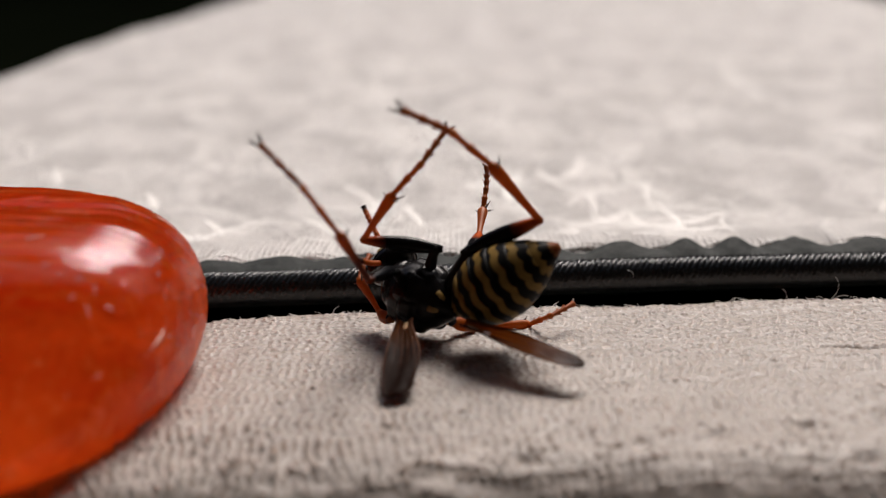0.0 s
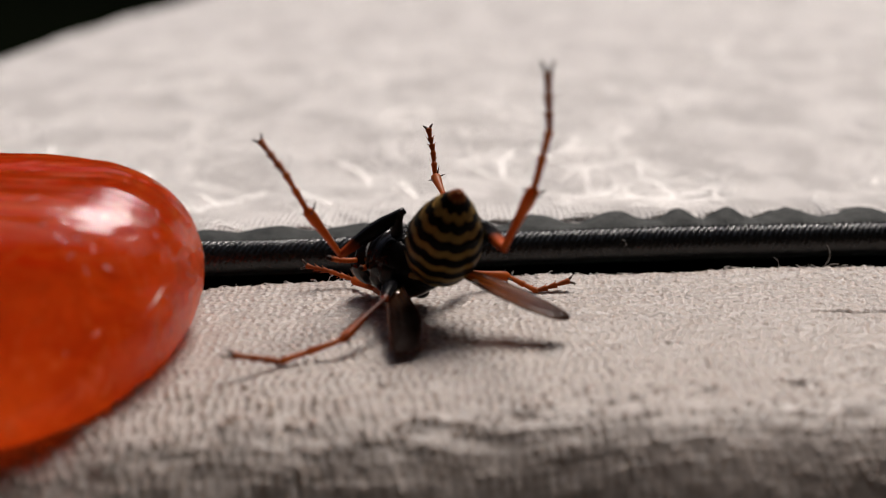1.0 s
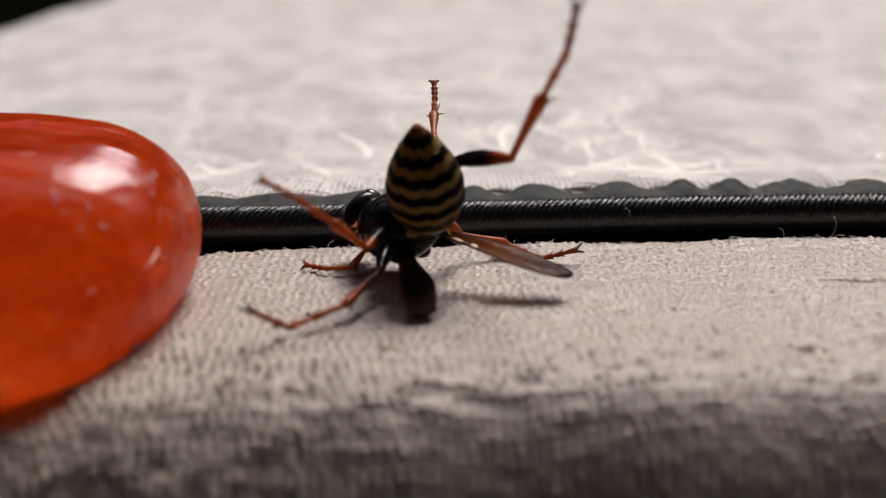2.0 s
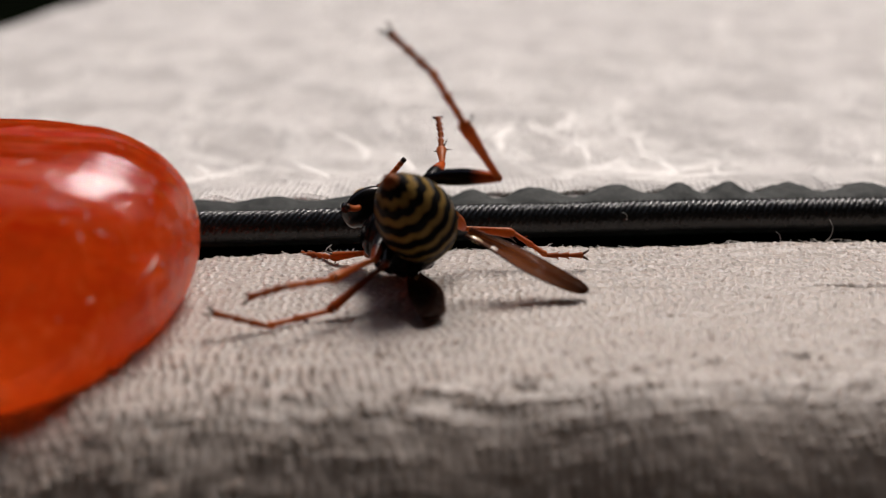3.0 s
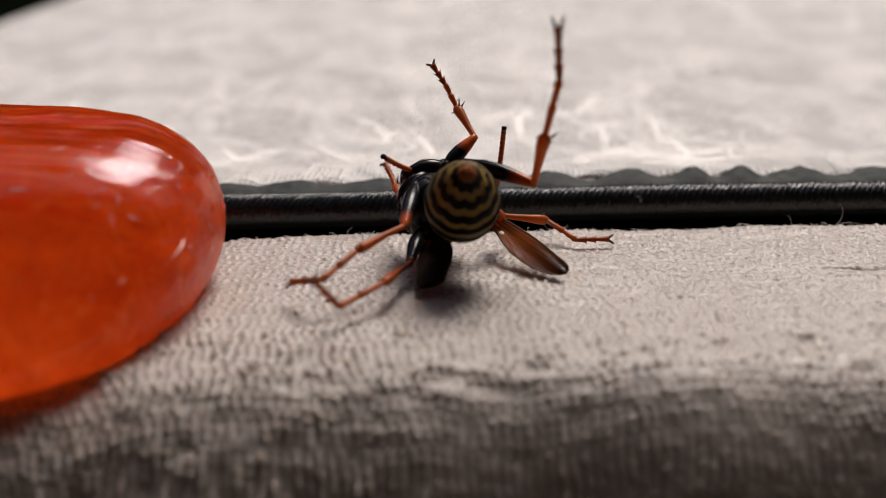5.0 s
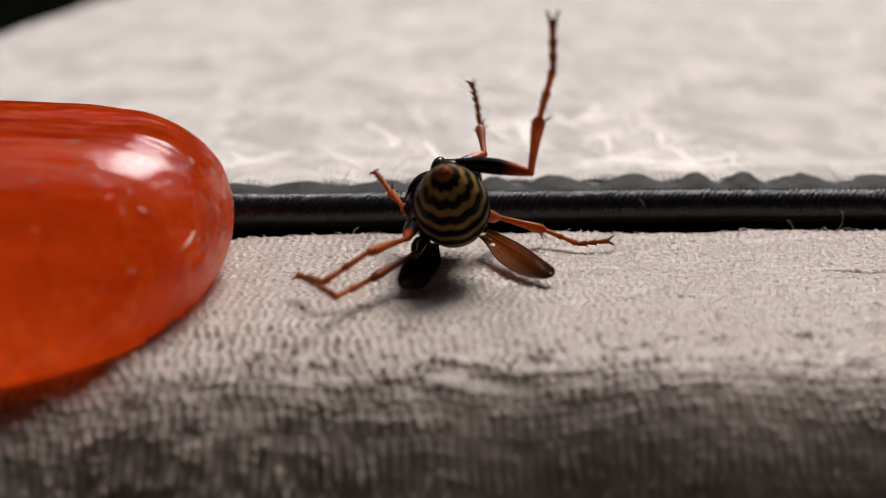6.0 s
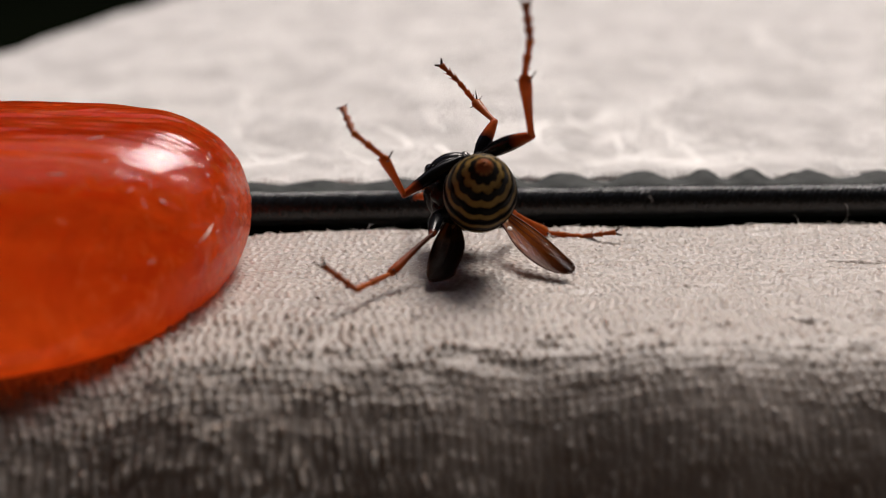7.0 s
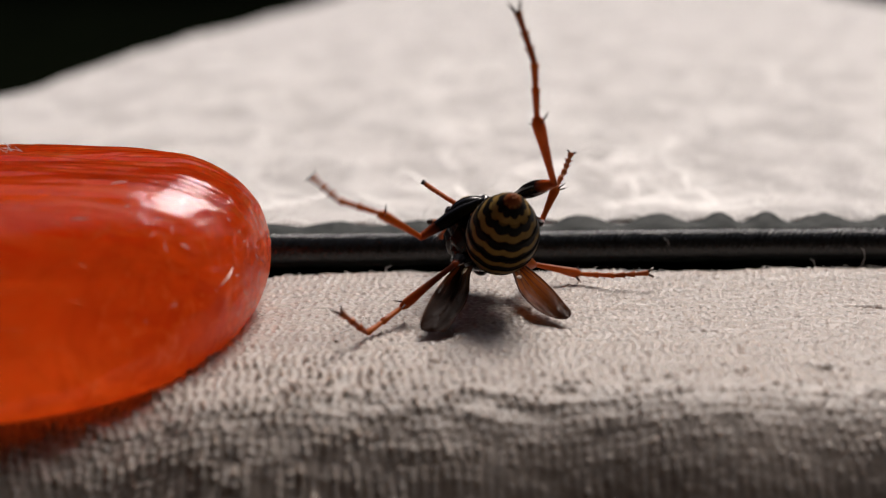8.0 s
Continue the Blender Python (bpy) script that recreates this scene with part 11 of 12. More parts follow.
    walk(moving["D_foot"], [
        (0, limb(-5.87, -8.17, 12.29, -6.75, 0.2, 7.37)),
        (0.067, limb(-6.37, -8.69, 11.78, -6.41, -2.36, 7.31)),
        (0.133, limb(-6.8, -9.14, 11.16, -5.64, -4.77, 6.75)),
        (0.2, limb(-7.18, -9.51, 10.45, -4.49, -6.85, 5.74)),
        (0.3, limb(-6.72, -6.35, 11.25, -4.59, -6.98, 5.5)),
        (0.35, limb(-6.22, -6.37, 12.03, -3.91, -6.22, 6.78)),
        (0.4, limb(-5.27, -6.14, 12.51, -3.14, -5.3, 7.88)),
        (0.45, limb(-3.97, -5.66, 12.62, -2.28, -4.23, 8.77)),
        (0.5, limb(-2.42, -4.93, 12.32, -1.35, -3.05, 9.43)),
        (0.55, limb(-4.59, -6.78, 11.19, -3.07, -4.16, 8.56)),
        (0.6, limb(-6.36, -8.35, 8.84, -4.64, -5.06, 7.27)),
        (0.65, limb(-7.41, -9.37, 5.54, -5.98, -5.71, 5.62)),
        (0.7, limb(-7.55, -9.68, 1.71, -7.03, -6.08, 3.69)),
        (0.8, limb(-6.67, -9.86, 0.25, -7.11, -6.36, 3)),
        (1, limb(-6.6, -10.2, 0.29, -7.33, -5.79, 3.57)),
        (1.2, limb(-5.75, -11.03, 0.6, -7.64, -5.79, 2.86)),
        (1.5, limb(-5.34, -10.64, 0.28, -6.9, -6.23, 3.68)),
        (1.8, limb(-4.41, -10.66, 0.25, -6.22, -5.45, 5.61)),
        (2, limb(-5.14, -11.43, 0.58, -5.39, -6.32, 5.57)),
        (2.2, limb(-4.11, -11.65, 0.87, -5.51, -6.83, 4.79)),
        (2.475, limb(-4.9, -11.07, 0.61, -6.91, -5.62, 4.54)),
        (2.75, limb(-5.57, -10.28, 0.41, -8.07, -4.22, 4.14)),
        (3.025, limb(-6.09, -9.32, 0.29, -8.95, -2.66, 3.58)),
        (3.3, limb(-6.44, -8.23, 0.28, -9.51, -1.01, 2.91)),
        (3.367, limb(-7.18, -8.54, 0.35, -8.86, -2.5, 3.9)),
        (3.433, limb(-7.77, -8.76, 0.47, -7.89, -3.89, 4.75)),
        (3.5, limb(-8.23, -8.9, 0.63, -6.64, -5.15, 5.42)),
        (3.567, limb(-7.78, -9.56, 0.9, -6.41, -5.29, 5.56)),
        (3.633, limb(-7.24, -10.19, 1.18, -6.17, -5.43, 5.7)),
        (3.7, limb(-6.61, -10.76, 1.46, -5.92, -5.57, 5.83)),
        (4, limb(-7.03, -10.86, 1.22, -5.22, -5.32, 6.67)),
        (4.2, limb(-5.66, -11.22, 1.29, -3.9, -6.29, 6.73)),
        (4.3, limb(-5.55, -11.66, 1.49, -3.76, -6.16, 6.93)),
        (4.4, limb(-5.38, -12.02, 1.71, -3.6, -6.02, 7.13)),
        (4.5, limb(-5.15, -12.28, 1.95, -3.45, -5.88, 7.32)),
        (4.6, limb(-4.63, -12.46, 1.81, -3.98, -5.91, 7.02)),
        (4.7, limb(-4.08, -12.56, 1.67, -4.5, -5.91, 6.69)),
        (4.85, limb(-4.56, -12.47, 1.5, -3.92, -6.07, 6.91)),
        (5, limb(-4.95, -12.17, 1.33, -3.33, -6.2, 7.1)),
        (5.1, limb(-4.72, -12.42, 1.29, -3.19, -6.55, 6.85)),
        (5.2, limb(-4.43, -12.5, 1.26, -3.04, -6.89, 6.58)),
        (6.3, limb(-5.65, -12.12, 1.68, -3.51, -7.66, 5.38)),
        (6.5, limb(-5.94, -12.04, 1.61, -4.08, -6.73, 6.17)),
        (6.6, limb(-5.56, -12.08, 1.78, -4.78, -7.08, 5.19)),
        (6.7, limb(-5.15, -12.06, 1.95, -5.4, -7.33, 4.13)),
        (6.85, limb(-5.55, -11.94, 1.58, -5.28, -6.57, 5.38)),
        (7, limb(-5.93, -11.78, 1.21, -5.04, -5.67, 6.52)),
        (7.2, limb(-5.17, -11.75, 1.22, -4.85, -6.1, 6.27)),
        (7.35, limb(-5.46, -11.49, 1.02, -4.33, -6.5, 6.25)),
        (7.5, limb(-5.63, -11.04, 0.89, -3.79, -6.87, 6.2)),
        (7.7, limb(-5.77, -11.17, 1.04, -3, -7.14, 6.32)),
        (7.85, limb(-6.35, -10.44, 0.71, -3.53, -6.9, 6.32)),
        (8, limb(-6.8, -9.6, 0.45, -4.04, -6.64, 6.29)),
    ])
    walk(moving["E_femur"], [
        (0, limb(1.34, -0.4, 6.29, -9.88, -0.43, 1.47)),
        (0.04, limb(1.34, -0.4, 6.29, -9.88, -0.43, 1.47)),
        (0.05, limb(1.28, -0.4, 6.15, -9.78, -1.46, 1.47)),
        (0.1, limb(1.22, -0.4, 6.01, -9.58, -2.47, 1.45)),
        (0.15, limb(1.16, -0.4, 5.87, -9.28, -3.45, 1.42)),
        (0.2, limb(1.11, -0.4, 5.73, -8.87, -4.4, 1.37)),
        (0.3, limb(1.69, -0.4, 6.39, -7.1, -5.77, 4.04)),
        (0.35, limb(1.51, -0.4, 6.28, -7.71, -4.8, 4.19)),
        (0.4, limb(1.34, -0.4, 6.17, -8.22, -3.75, 4.28)),
        (0.45, limb(1.16, -0.4, 6.06, -8.62, -2.66, 4.31)),
        (0.5, limb(0.99, -0.4, 5.95, -8.9, -1.53, 4.29)),
        (0.55, limb(0.64, -0.4, 5.59, -8.82, -3.55, 3.09)),
        (0.6, limb(0.3, -0.4, 5.22, -8.25, -5.38, 1.71)),
        (0.65, limb(-0.05, -0.4, 4.85, -7.23, -6.91, 0.25)),
        (0.7, limb(-0.39, -0.4, 4.48, -5.8, -8.05, -1.23)),
        (0.8, limb(-1.01, -0.4, 3.67, -0.55, -9.81, -1.88)),
        (0.85, limb(-0.78, -0.4, 4.33, -3.05, -8.98, -3.19)),
        (0.9, limb(-0.55, -0.4, 4.98, -5.28, -7.37, -4.22)),
        (0.95, limb(-0.32, -0.4, 5.63, -7.06, -5.12, -4.89)),
        (1, limb(-0.09, -0.4, 6.28, -8.23, -2.43, -5.14)),
        (1.067, limb(-0.04, -0.4, 6.04, -7.87, -4.14, -4.58)),
        (1.133, limb(0.01, -0.4, 5.8, -7.24, -5.71, -3.87)),
        (1.2, limb(0.06, -0.4, 5.56, -6.37, -7.09, -3.03)),
        (1.275, limb(0.06, -0.4, 5.35, -5.71, -7.47, -3.41)),
        (1.35, limb(0.06, -0.4, 5.14, -5, -7.79, -3.77)),
        (1.425, limb(0.06, -0.4, 4.93, -4.26, -8.06, -4.1)),
        (1.5, limb(0.05, -0.4, 4.72, -3.49, -8.27, -4.4)),
        (1.575, limb(0.12, -0.4, 4.63, -3.54, -8.54, -3.82)),
        (1.65, limb(0.2, -0.4, 4.55, -3.58, -8.76, -3.22)),
        (1.725, limb(0.27, -0.4, 4.46, -3.6, -8.96, -2.61)),
        (1.8, limb(0.34, -0.4, 4.37, -3.6, -9.11, -1.99)),
        (1.867, limb(0.23, -0.4, 3.98, -3.33, -9.32, -1.44)),
        (1.933, limb(0.13, -0.4, 3.58, -3.04, -9.48, -0.89)),
        (2, limb(0.02, -0.4, 3.19, -2.74, -9.61, -0.34)),
        (2.067, limb(0.02, -0.4, 3.26, -2.37, -9.7, -0.56)),
        (2.133, limb(0.02, -0.4, 3.33, -1.99, -9.77, -0.77)),
        (2.2, limb(0.02, -0.4, 3.39, -1.6, -9.82, -0.99)),
        (2.567, limb(0.2, -0.4, 3.4, -1.48, -9.82, -1.21)),
        (2.933, limb(0.39, -0.4, 3.41, -1.37, -9.8, -1.43)),
        (3.3, limb(0.58, -0.4, 3.41, -1.25, -9.78, -1.64)),
        (3.5, limb(-1.07, -0.4, 3.03, -1.21, -9.68, -2.19)),
        (3.7, limb(-0.77, -0.4, 3.06, -0.69, -9.93, -0.97)),
        (4, limb(-1.11, -0.4, 2.45, -0.74, -9.9, 1.22)),
        (4.2, limb(-0.47, -0.4, 3.12, -1.27, -9.83, 1.33)),
        (4.5, limb(-1.48, -0.4, 3.07, 0.12, -10, 0.26)),
        (4.7, limb(-0.8, -0.4, 3.57, -0.09, -9.96, -0.9)),
        (4.85, limb(-0.93, -0.4, 4.34, -0.65, -9.78, -1.98)),
        (5, limb(-1.07, -0.4, 5.12, -1.2, -9.46, -3.03)),
        (5.2, limb(-0.72, -0.4, 3.99, -0.1, -9.82, -1.88)),
        (5.75, limb(-1.04, -0.4, 3.07, -0.4, -9.99, -0.27)),
        (6.3, limb(-1.36, -0.4, 2.14, -0.7, -9.88, 1.35)),
        (6.5, limb(-1.32, -0.4, 2.83, -1.17, -9.9, 0.75)),
        (6.6, limb(-1.21, -0.4, 3, -1.04, -9.91, 0.83)),
        (6.7, limb(-1.1, -0.4, 3.16, -0.92, -9.92, 0.91)),
        (6.775, limb(-0.87, -0.4, 4, -3.07, -9.51, -0.46)),
        (6.85, limb(-0.64, -0.4, 4.84, -5.02, -8.46, -1.8)),
        (6.925, limb(-0.4, -0.4, 5.67, -6.63, -6.85, -3.02)),
        (7, limb(-0.17, -0.4, 6.51, -7.8, -4.78, -4.04)),
        (7.1, limb(-0.07, -0.4, 6.51, -7.12, -6.15, -3.39)),
        (7.2, limb(0.03, -0.4, 6.51, -6.24, -7.35, -2.66)),
        (7.3, limb(0.28, -0.4, 6.55, -6.66, -6.82, -3.03)),
        (7.4, limb(0.54, -0.4, 6.59, -7.04, -6.24, -3.39)),
        (7.5, limb(0.8, -0.4, 6.63, -7.37, -5.63, -3.73)),
        (7.55, limb(0.68, -0.4, 6.57, -7.85, -5.74, -2.32)),
        (7.6, limb(0.55, -0.4, 6.51, -8.15, -5.72, -0.87)),
        (7.65, limb(0.43, -0.4, 6.45, -8.28, -5.58, 0.6)),
        (7.7, limb(0.3, -0.4, 6.38, -8.22, -5.31, 2.06)),
        (7.775, limb(0.18, -0.4, 6.44, -8.73, -4.87, 0.34)),
        (7.85, limb(0.06, -0.4, 6.5, -8.94, -4.26, -1.4)),
        (7.925, limb(-0.06, -0.4, 6.56, -8.85, -3.5, -3.08)),
        (7.9, limb(-0.18, -0.4, 6.62, -8.45, -2.62, -4.66)),
        (8, limb(-0.18, -0.4, 6.62, -8.45, -2.62, -4.66)),
    ])
    walk(moving["E_tibia"], [
        (0, limb(-3.17, -0.59, 6.96, 4.83, -3.86, 7.86)),
        (0.04, limb(-3.17, -0.59, 6.96, 4.83, -3.86, 7.86)),
        (0.05, limb(-3.17, -1.06, 6.82, 2.97, -2.6, 9.19)),
        (0.1, limb(-3.12, -1.52, 6.67, 0.9, -1.16, 9.89)),
        (0.15, limb(-3.03, -1.96, 6.51, -1.23, 0.35, 9.92)),
        (0.2, limb(-2.89, -2.38, 6.34, -3.27, 1.85, 9.27)),
        (0.3, limb(-1.51, -3, 8.21, 4.28, 2, 8.81)),
        (0.35, limb(-1.96, -2.56, 8.17, 5.25, 0.34, 8.51)),
        (0.4, limb(-2.36, -2.09, 8.1, 6.01, -1.34, 7.88)),
        (0.45, limb(-2.72, -1.6, 8, 6.55, -2.96, 6.95)),
        (0.5, limb(-3.02, -1.09, 7.88, 6.84, -4.48, 5.77)),
        (0.55, limb(-3.33, -2, 6.97, 4.4, -5.47, 7.12)),
        (0.6, limb(-3.42, -2.82, 5.99, 1.58, -5.98, 7.86)),
        (0.65, limb(-3.3, -3.51, 4.96, -1.37, -5.97, 7.91)),
        (0.7, limb(-3, -4.02, 3.93, -4.21, -5.43, 7.26)),
        (0.8, limb(-1.26, -4.81, 2.83, -7.07, -4.81, 5.19)),
        (0.85, limb(-2.15, -4.44, 2.89, -6.45, -4.69, 6.03)),
        (0.9, limb(-2.93, -3.71, 3.08, -5.76, -4.52, 6.81)),
        (0.95, limb(-3.5, -2.7, 3.43, -5.02, -4.3, 7.51)),
        (1, limb(-3.79, -1.49, 3.97, -4.21, -4.03, 8.13)),
        (1.067, limb(-3.58, -2.26, 3.98, -3.49, -4.27, 8.34)),
        (1.133, limb(-3.25, -2.97, 4.06, -2.75, -4.48, 8.51)),
        (1.2, limb(-2.8, -3.59, 4.19, -1.99, -4.66, 8.62)),
        (1.275, limb(-2.51, -3.76, 3.81, -3.75, -5.31, 7.6)),
        (1.35, limb(-2.19, -3.91, 3.44, -5.35, -5.72, 6.22)),
        (1.425, limb(-1.86, -4.03, 3.08, -6.7, -5.86, 4.56)),
        (1.5, limb(-1.52, -4.12, 2.74, -7.74, -5.74, 2.69)),
        (1.575, limb(-1.47, -4.24, 2.91, -6.46, -6.01, 4.71)),
        (1.65, limb(-1.41, -4.34, 3.1, -4.8, -5.94, 6.45)),
        (1.725, limb(-1.35, -4.43, 3.28, -2.87, -5.53, 7.82)),
        (1.8, limb(-1.28, -4.5, 3.48, -0.78, -4.8, 8.74)),
        (1.867, limb(-1.26, -4.59, 3.33, -1.85, -5.74, 7.98)),
        (1.933, limb(-1.24, -4.67, 3.18, -2.88, -6.53, 7)),
        (2, limb(-1.21, -4.73, 3.04, -3.84, -7.15, 5.85)),
        (2.067, limb(-1.05, -4.77, 3.01, -5.56, -7.08, 4.35)),
        (2.133, limb(-0.88, -4.8, 2.98, -7, -6.65, 2.62)),
        (2.2, limb(-0.7, -4.82, 2.95, -8.07, -5.86, 0.75)),
        (2.567, limb(-0.46, -4.82, 2.86, -7.08, -7.05, 0.33)),
        (2.933, limb(-0.22, -4.81, 2.76, -5.91, -8.06, -0.11)),
        (3.3, limb(0.02, -4.8, 2.67, -4.59, -8.87, -0.54)),
        (3.5, limb(-1.61, -4.76, 2.05, -5.82, -8.1, 0.75)),
        (3.7, limb(-1.09, -4.87, 2.62, -5.82, -7.97, 1.63)),
        (4, limb(-1.44, -4.85, 3.01, -6.39, -7.68, 0.4)),
        (4.2, limb(-1.04, -4.82, 3.72, -6.57, -7.52, -0.5)),
        (4.5, limb(-1.43, -4.9, 3.19, -6.67, -7.45, -0.04)),
        (4.7, limb(-0.84, -4.88, 3.16, -6.6, -7.51, 0.28)),
        (4.85, limb(-1.23, -4.8, 3.45, -6.46, -7.62, -0.45)),
        (5, limb(-1.61, -4.65, 3.75, -6.29, -7.69, -1.18)),
        (5.2, limb(-0.77, -4.82, 3.15, -6.62, -7.49, 0)),
        (5.75, limb(-1.22, -4.89, 2.95, -5.74, -8.18, 0.31)),
        (6.3, limb(-1.67, -4.85, 2.75, -4.78, -8.76, 0.62)),
        (6.5, limb(-1.85, -4.86, 3.17, -5.28, -8.49, -0.02)),
        (6.6, limb(-1.68, -4.86, 3.37, -5.96, -8.02, -0.47)),
        (6.7, limb(-1.52, -4.86, 3.57, -6.59, -7.46, -0.92)),
        (6.775, limb(-2.25, -4.68, 3.79, -6.07, -7.81, 1.44)),
        (6.85, limb(-2.89, -4.21, 4.03, -5.19, -7.7, 3.71)),
        (6.925, limb(-3.39, -3.48, 4.31, -4, -7.13, 5.77)),
        (7, limb(-3.68, -2.55, 4.69, -2.57, -6.13, 7.47)),
        (7.1, limb(-3.28, -3.17, 4.98, -1.19, -5.93, 7.96)),
        (7.2, limb(-2.78, -3.71, 5.32, 0.21, -5.61, 8.27)),
        (7.3, limb(-2.71, -3.47, 5.19, -1.18, -5.52, 8.26)),
        (7.4, limb(-2.63, -3.21, 5.07, -2.55, -5.32, 8.08)),
        (7.5, limb(-2.52, -2.94, 4.96, -3.86, -5.01, 7.74)),
        (7.55, limb(-2.86, -2.98, 5.52, -1.86, -5.66, 8.03)),
        (7.6, limb(-3.12, -2.98, 6.12, 0.22, -6.04, 7.96)),
        (7.65, limb(-3.3, -2.91, 6.72, 2.3, -6.16, 7.53)),
        (7.7, limb(-3.39, -2.79, 7.31, 4.27, -6, 6.76)),
        (7.775, limb(-3.75, -2.59, 6.6, 1.72, -6.74, 7.18)),
        (7.85, limb(-3.96, -2.31, 5.88, -0.96, -7, 7.08)),
        (7.925, limb(-4.04, -1.97, 5.18, -3.56, -6.75, 6.46)),
        (7.9, limb(-3.98, -1.58, 4.52, -5.91, -6.01, 5.37)),
        (8, limb(-3.98, -1.58, 4.52, -5.91, -6.01, 5.37)),
    ])
    walk(moving["E_tarsus"], [
        (0, limb(-1.15, -2.22, 10.26, 5.75, -4.37, 6.92)),
        (0.04, limb(-1.15, -2.22, 10.26, 5.75, -4.37, 6.92)),
        (0.05, limb(-1.92, -2.16, 10.68, 3.47, -3.35, 8.76)),
        (0.1, limb(-2.74, -2.01, 10.83, 0.85, -2.01, 9.76)),
        (0.15, limb(-3.54, -1.81, 10.68, -1.86, -0.48, 9.81)),
        (0.2, limb(-4.26, -1.6, 10.25, -4.38, 1.1, 8.92)),
        (0.3, limb(0.29, -2.16, 11.91, 2.84, -0.97, 9.54)),
        (0.35, limb(0.25, -2.42, 11.74, 4.17, -2.32, 8.79)),
        (0.4, limb(0.16, -2.65, 11.41, 5.33, -3.57, 7.67)),
        (0.45, limb(0.03, -2.84, 10.92, 6.26, -4.67, 6.24)),
        (0.5, limb(-0.15, -2.97, 10.3, 6.94, -5.59, 4.55)),
        (0.55, limb(-1.48, -4.29, 9.97, 4.82, -6.45, 5.92)),
        (0.6, limb(-2.75, -5.33, 9.29, 2.37, -6.86, 6.88)),
        (0.65, limb(-3.87, -6.01, 8.28, -0.25, -6.79, 7.34)),
        (0.7, limb(-4.77, -6.31, 6.98, -2.86, -6.23, 7.28)),
        (0.8, limb(-4.23, -6.83, 5.01, -8.63, -3.21, 3.91)),
        (0.85, limb(-4.86, -6.41, 5.42, -7.55, -3.88, 5.28)),
        (0.9, limb(-5.35, -5.61, 5.94, -6.21, -4.43, 6.47)),
        (0.95, limb(-5.6, -4.51, 6.58, -4.65, -4.81, 7.43)),
        (1, limb(-5.56, -3.18, 7.38, -2.92, -5.03, 8.13)),
        (1.067, limb(-5.04, -4.05, 7.48, -2.2, -5.13, 8.3)),
        (1.133, limb(-4.4, -4.85, 7.63, -1.46, -5.19, 8.42)),
        (1.2, limb(-3.64, -5.55, 7.81, -0.71, -5.23, 8.49)),
        (1.275, limb(-4.08, -5.99, 7, -2.23, -6.18, 7.54)),
        (1.35, limb(-4.44, -6.31, 6.06, -3.65, -6.87, 6.28)),
        (1.425, limb(-4.68, -6.49, 5, -4.93, -7.28, 4.76)),
        (1.5, limb(-4.77, -6.53, 3.87, -6, -7.4, 3.05)),
        (1.575, limb(-4.18, -6.77, 4.89, -4.87, -7.36, 4.7)),
        (1.65, limb(-3.43, -6.84, 5.8, -3.55, -7.03, 6.16)),
        (1.725, limb(-2.56, -6.75, 6.57, -2.09, -6.43, 7.37)),
        (1.8, limb(-1.61, -6.51, 7.15, -0.55, -5.56, 8.29)),
        (1.867, limb(-2.04, -7, 6.68, -2.14, -5.97, 7.73)),
        (1.933, limb(-2.45, -7.41, 6.12, -3.66, -6.2, 6.94)),
        (2, limb(-2.82, -7.73, 5.49, -5.08, -6.24, 5.94)),
        (2.067, limb(-3.38, -7.74, 4.83, -5.53, -7.06, 4.42)),
        (2.133, limb(-3.82, -7.59, 4.08, -5.8, -7.66, 2.76)),
        (2.2, limb(-4.09, -7.28, 3.27, -5.89, -8.02, 1)),
        (2.567, limb(-3.44, -7.78, 2.99, -6.04, -7.87, 1.26)),
        (2.933, limb(-2.71, -8.2, 2.72, -6.18, -7.71, 1.51)),
        (3.3, limb(-1.91, -8.53, 2.45, -6.32, -7.55, 1.76)),
        (3.5, limb(-4.05, -8.16, 2.36, -5.48, -8.15, 1.88)),
        (3.7, limb(-3.53, -8.21, 3.31, -5.53, -8.27, 1.03)),
        (4, limb(-4.13, -8.08, 3.17, -5.97, -7.97, 0.94)),
        (4.2, limb(-3.8, -7.98, 3.51, -5.04, -8.59, 0.88)),
        (4.5, limb(-4.23, -8.03, 3.17, -5.33, -8.43, 0.75)),
        (4.7, limb(-3.61, -8.04, 3.28, -5.37, -8.42, 0.5)),
        (4.85, limb(-3.94, -8, 3.26, -5.52, -8.26, -1.15)),
        (5, limb(-4.25, -7.88, 3.26, -5.52, -7.87, -2.76)),
        (5.2, limb(-3.55, -7.97, 3.14, -5.93, -7.13, -3.74)),
        (5.75, limb(-3.63, -8.33, 3.08, -6.87, -6.17, -3.84)),
        (6.3, limb(-3.68, -8.53, 3.01, -7.69, -5.1, -3.87)),
        (6.5, limb(-4.07, -8.42, 3.16, -6.61, -6.81, -3.17)),
        (6.6, limb(-4.19, -8.23, 3.17, -5.21, -8.16, -2.5)),
        (6.7, limb(-4.28, -8, 3.19, -3.6, -9.17, -1.73)),
        (6.775, limb(-4.8, -7.96, 4.4, -4.22, -9.06, 0.32)),
        (6.85, limb(-5.07, -7.44, 5.59, -4.65, -8.53, 2.36)),
        (6.925, limb(-5.07, -6.47, 6.74, -4.86, -7.61, 4.29)),
        (7, limb(-4.76, -5.12, 7.83, -4.85, -6.34, 6.02)),
        (7.1, limb(-3.78, -5.66, 8.33, -2.95, -6.65, 6.86)),
        (7.2, limb(-2.7, -6.06, 8.79, -0.93, -6.67, 7.39)),
        (7.3, limb(-3.21, -5.78, 8.65, -2.46, -6.19, 7.46)),
        (7.4, limb(-3.7, -5.44, 8.46, -3.93, -5.56, 7.33)),
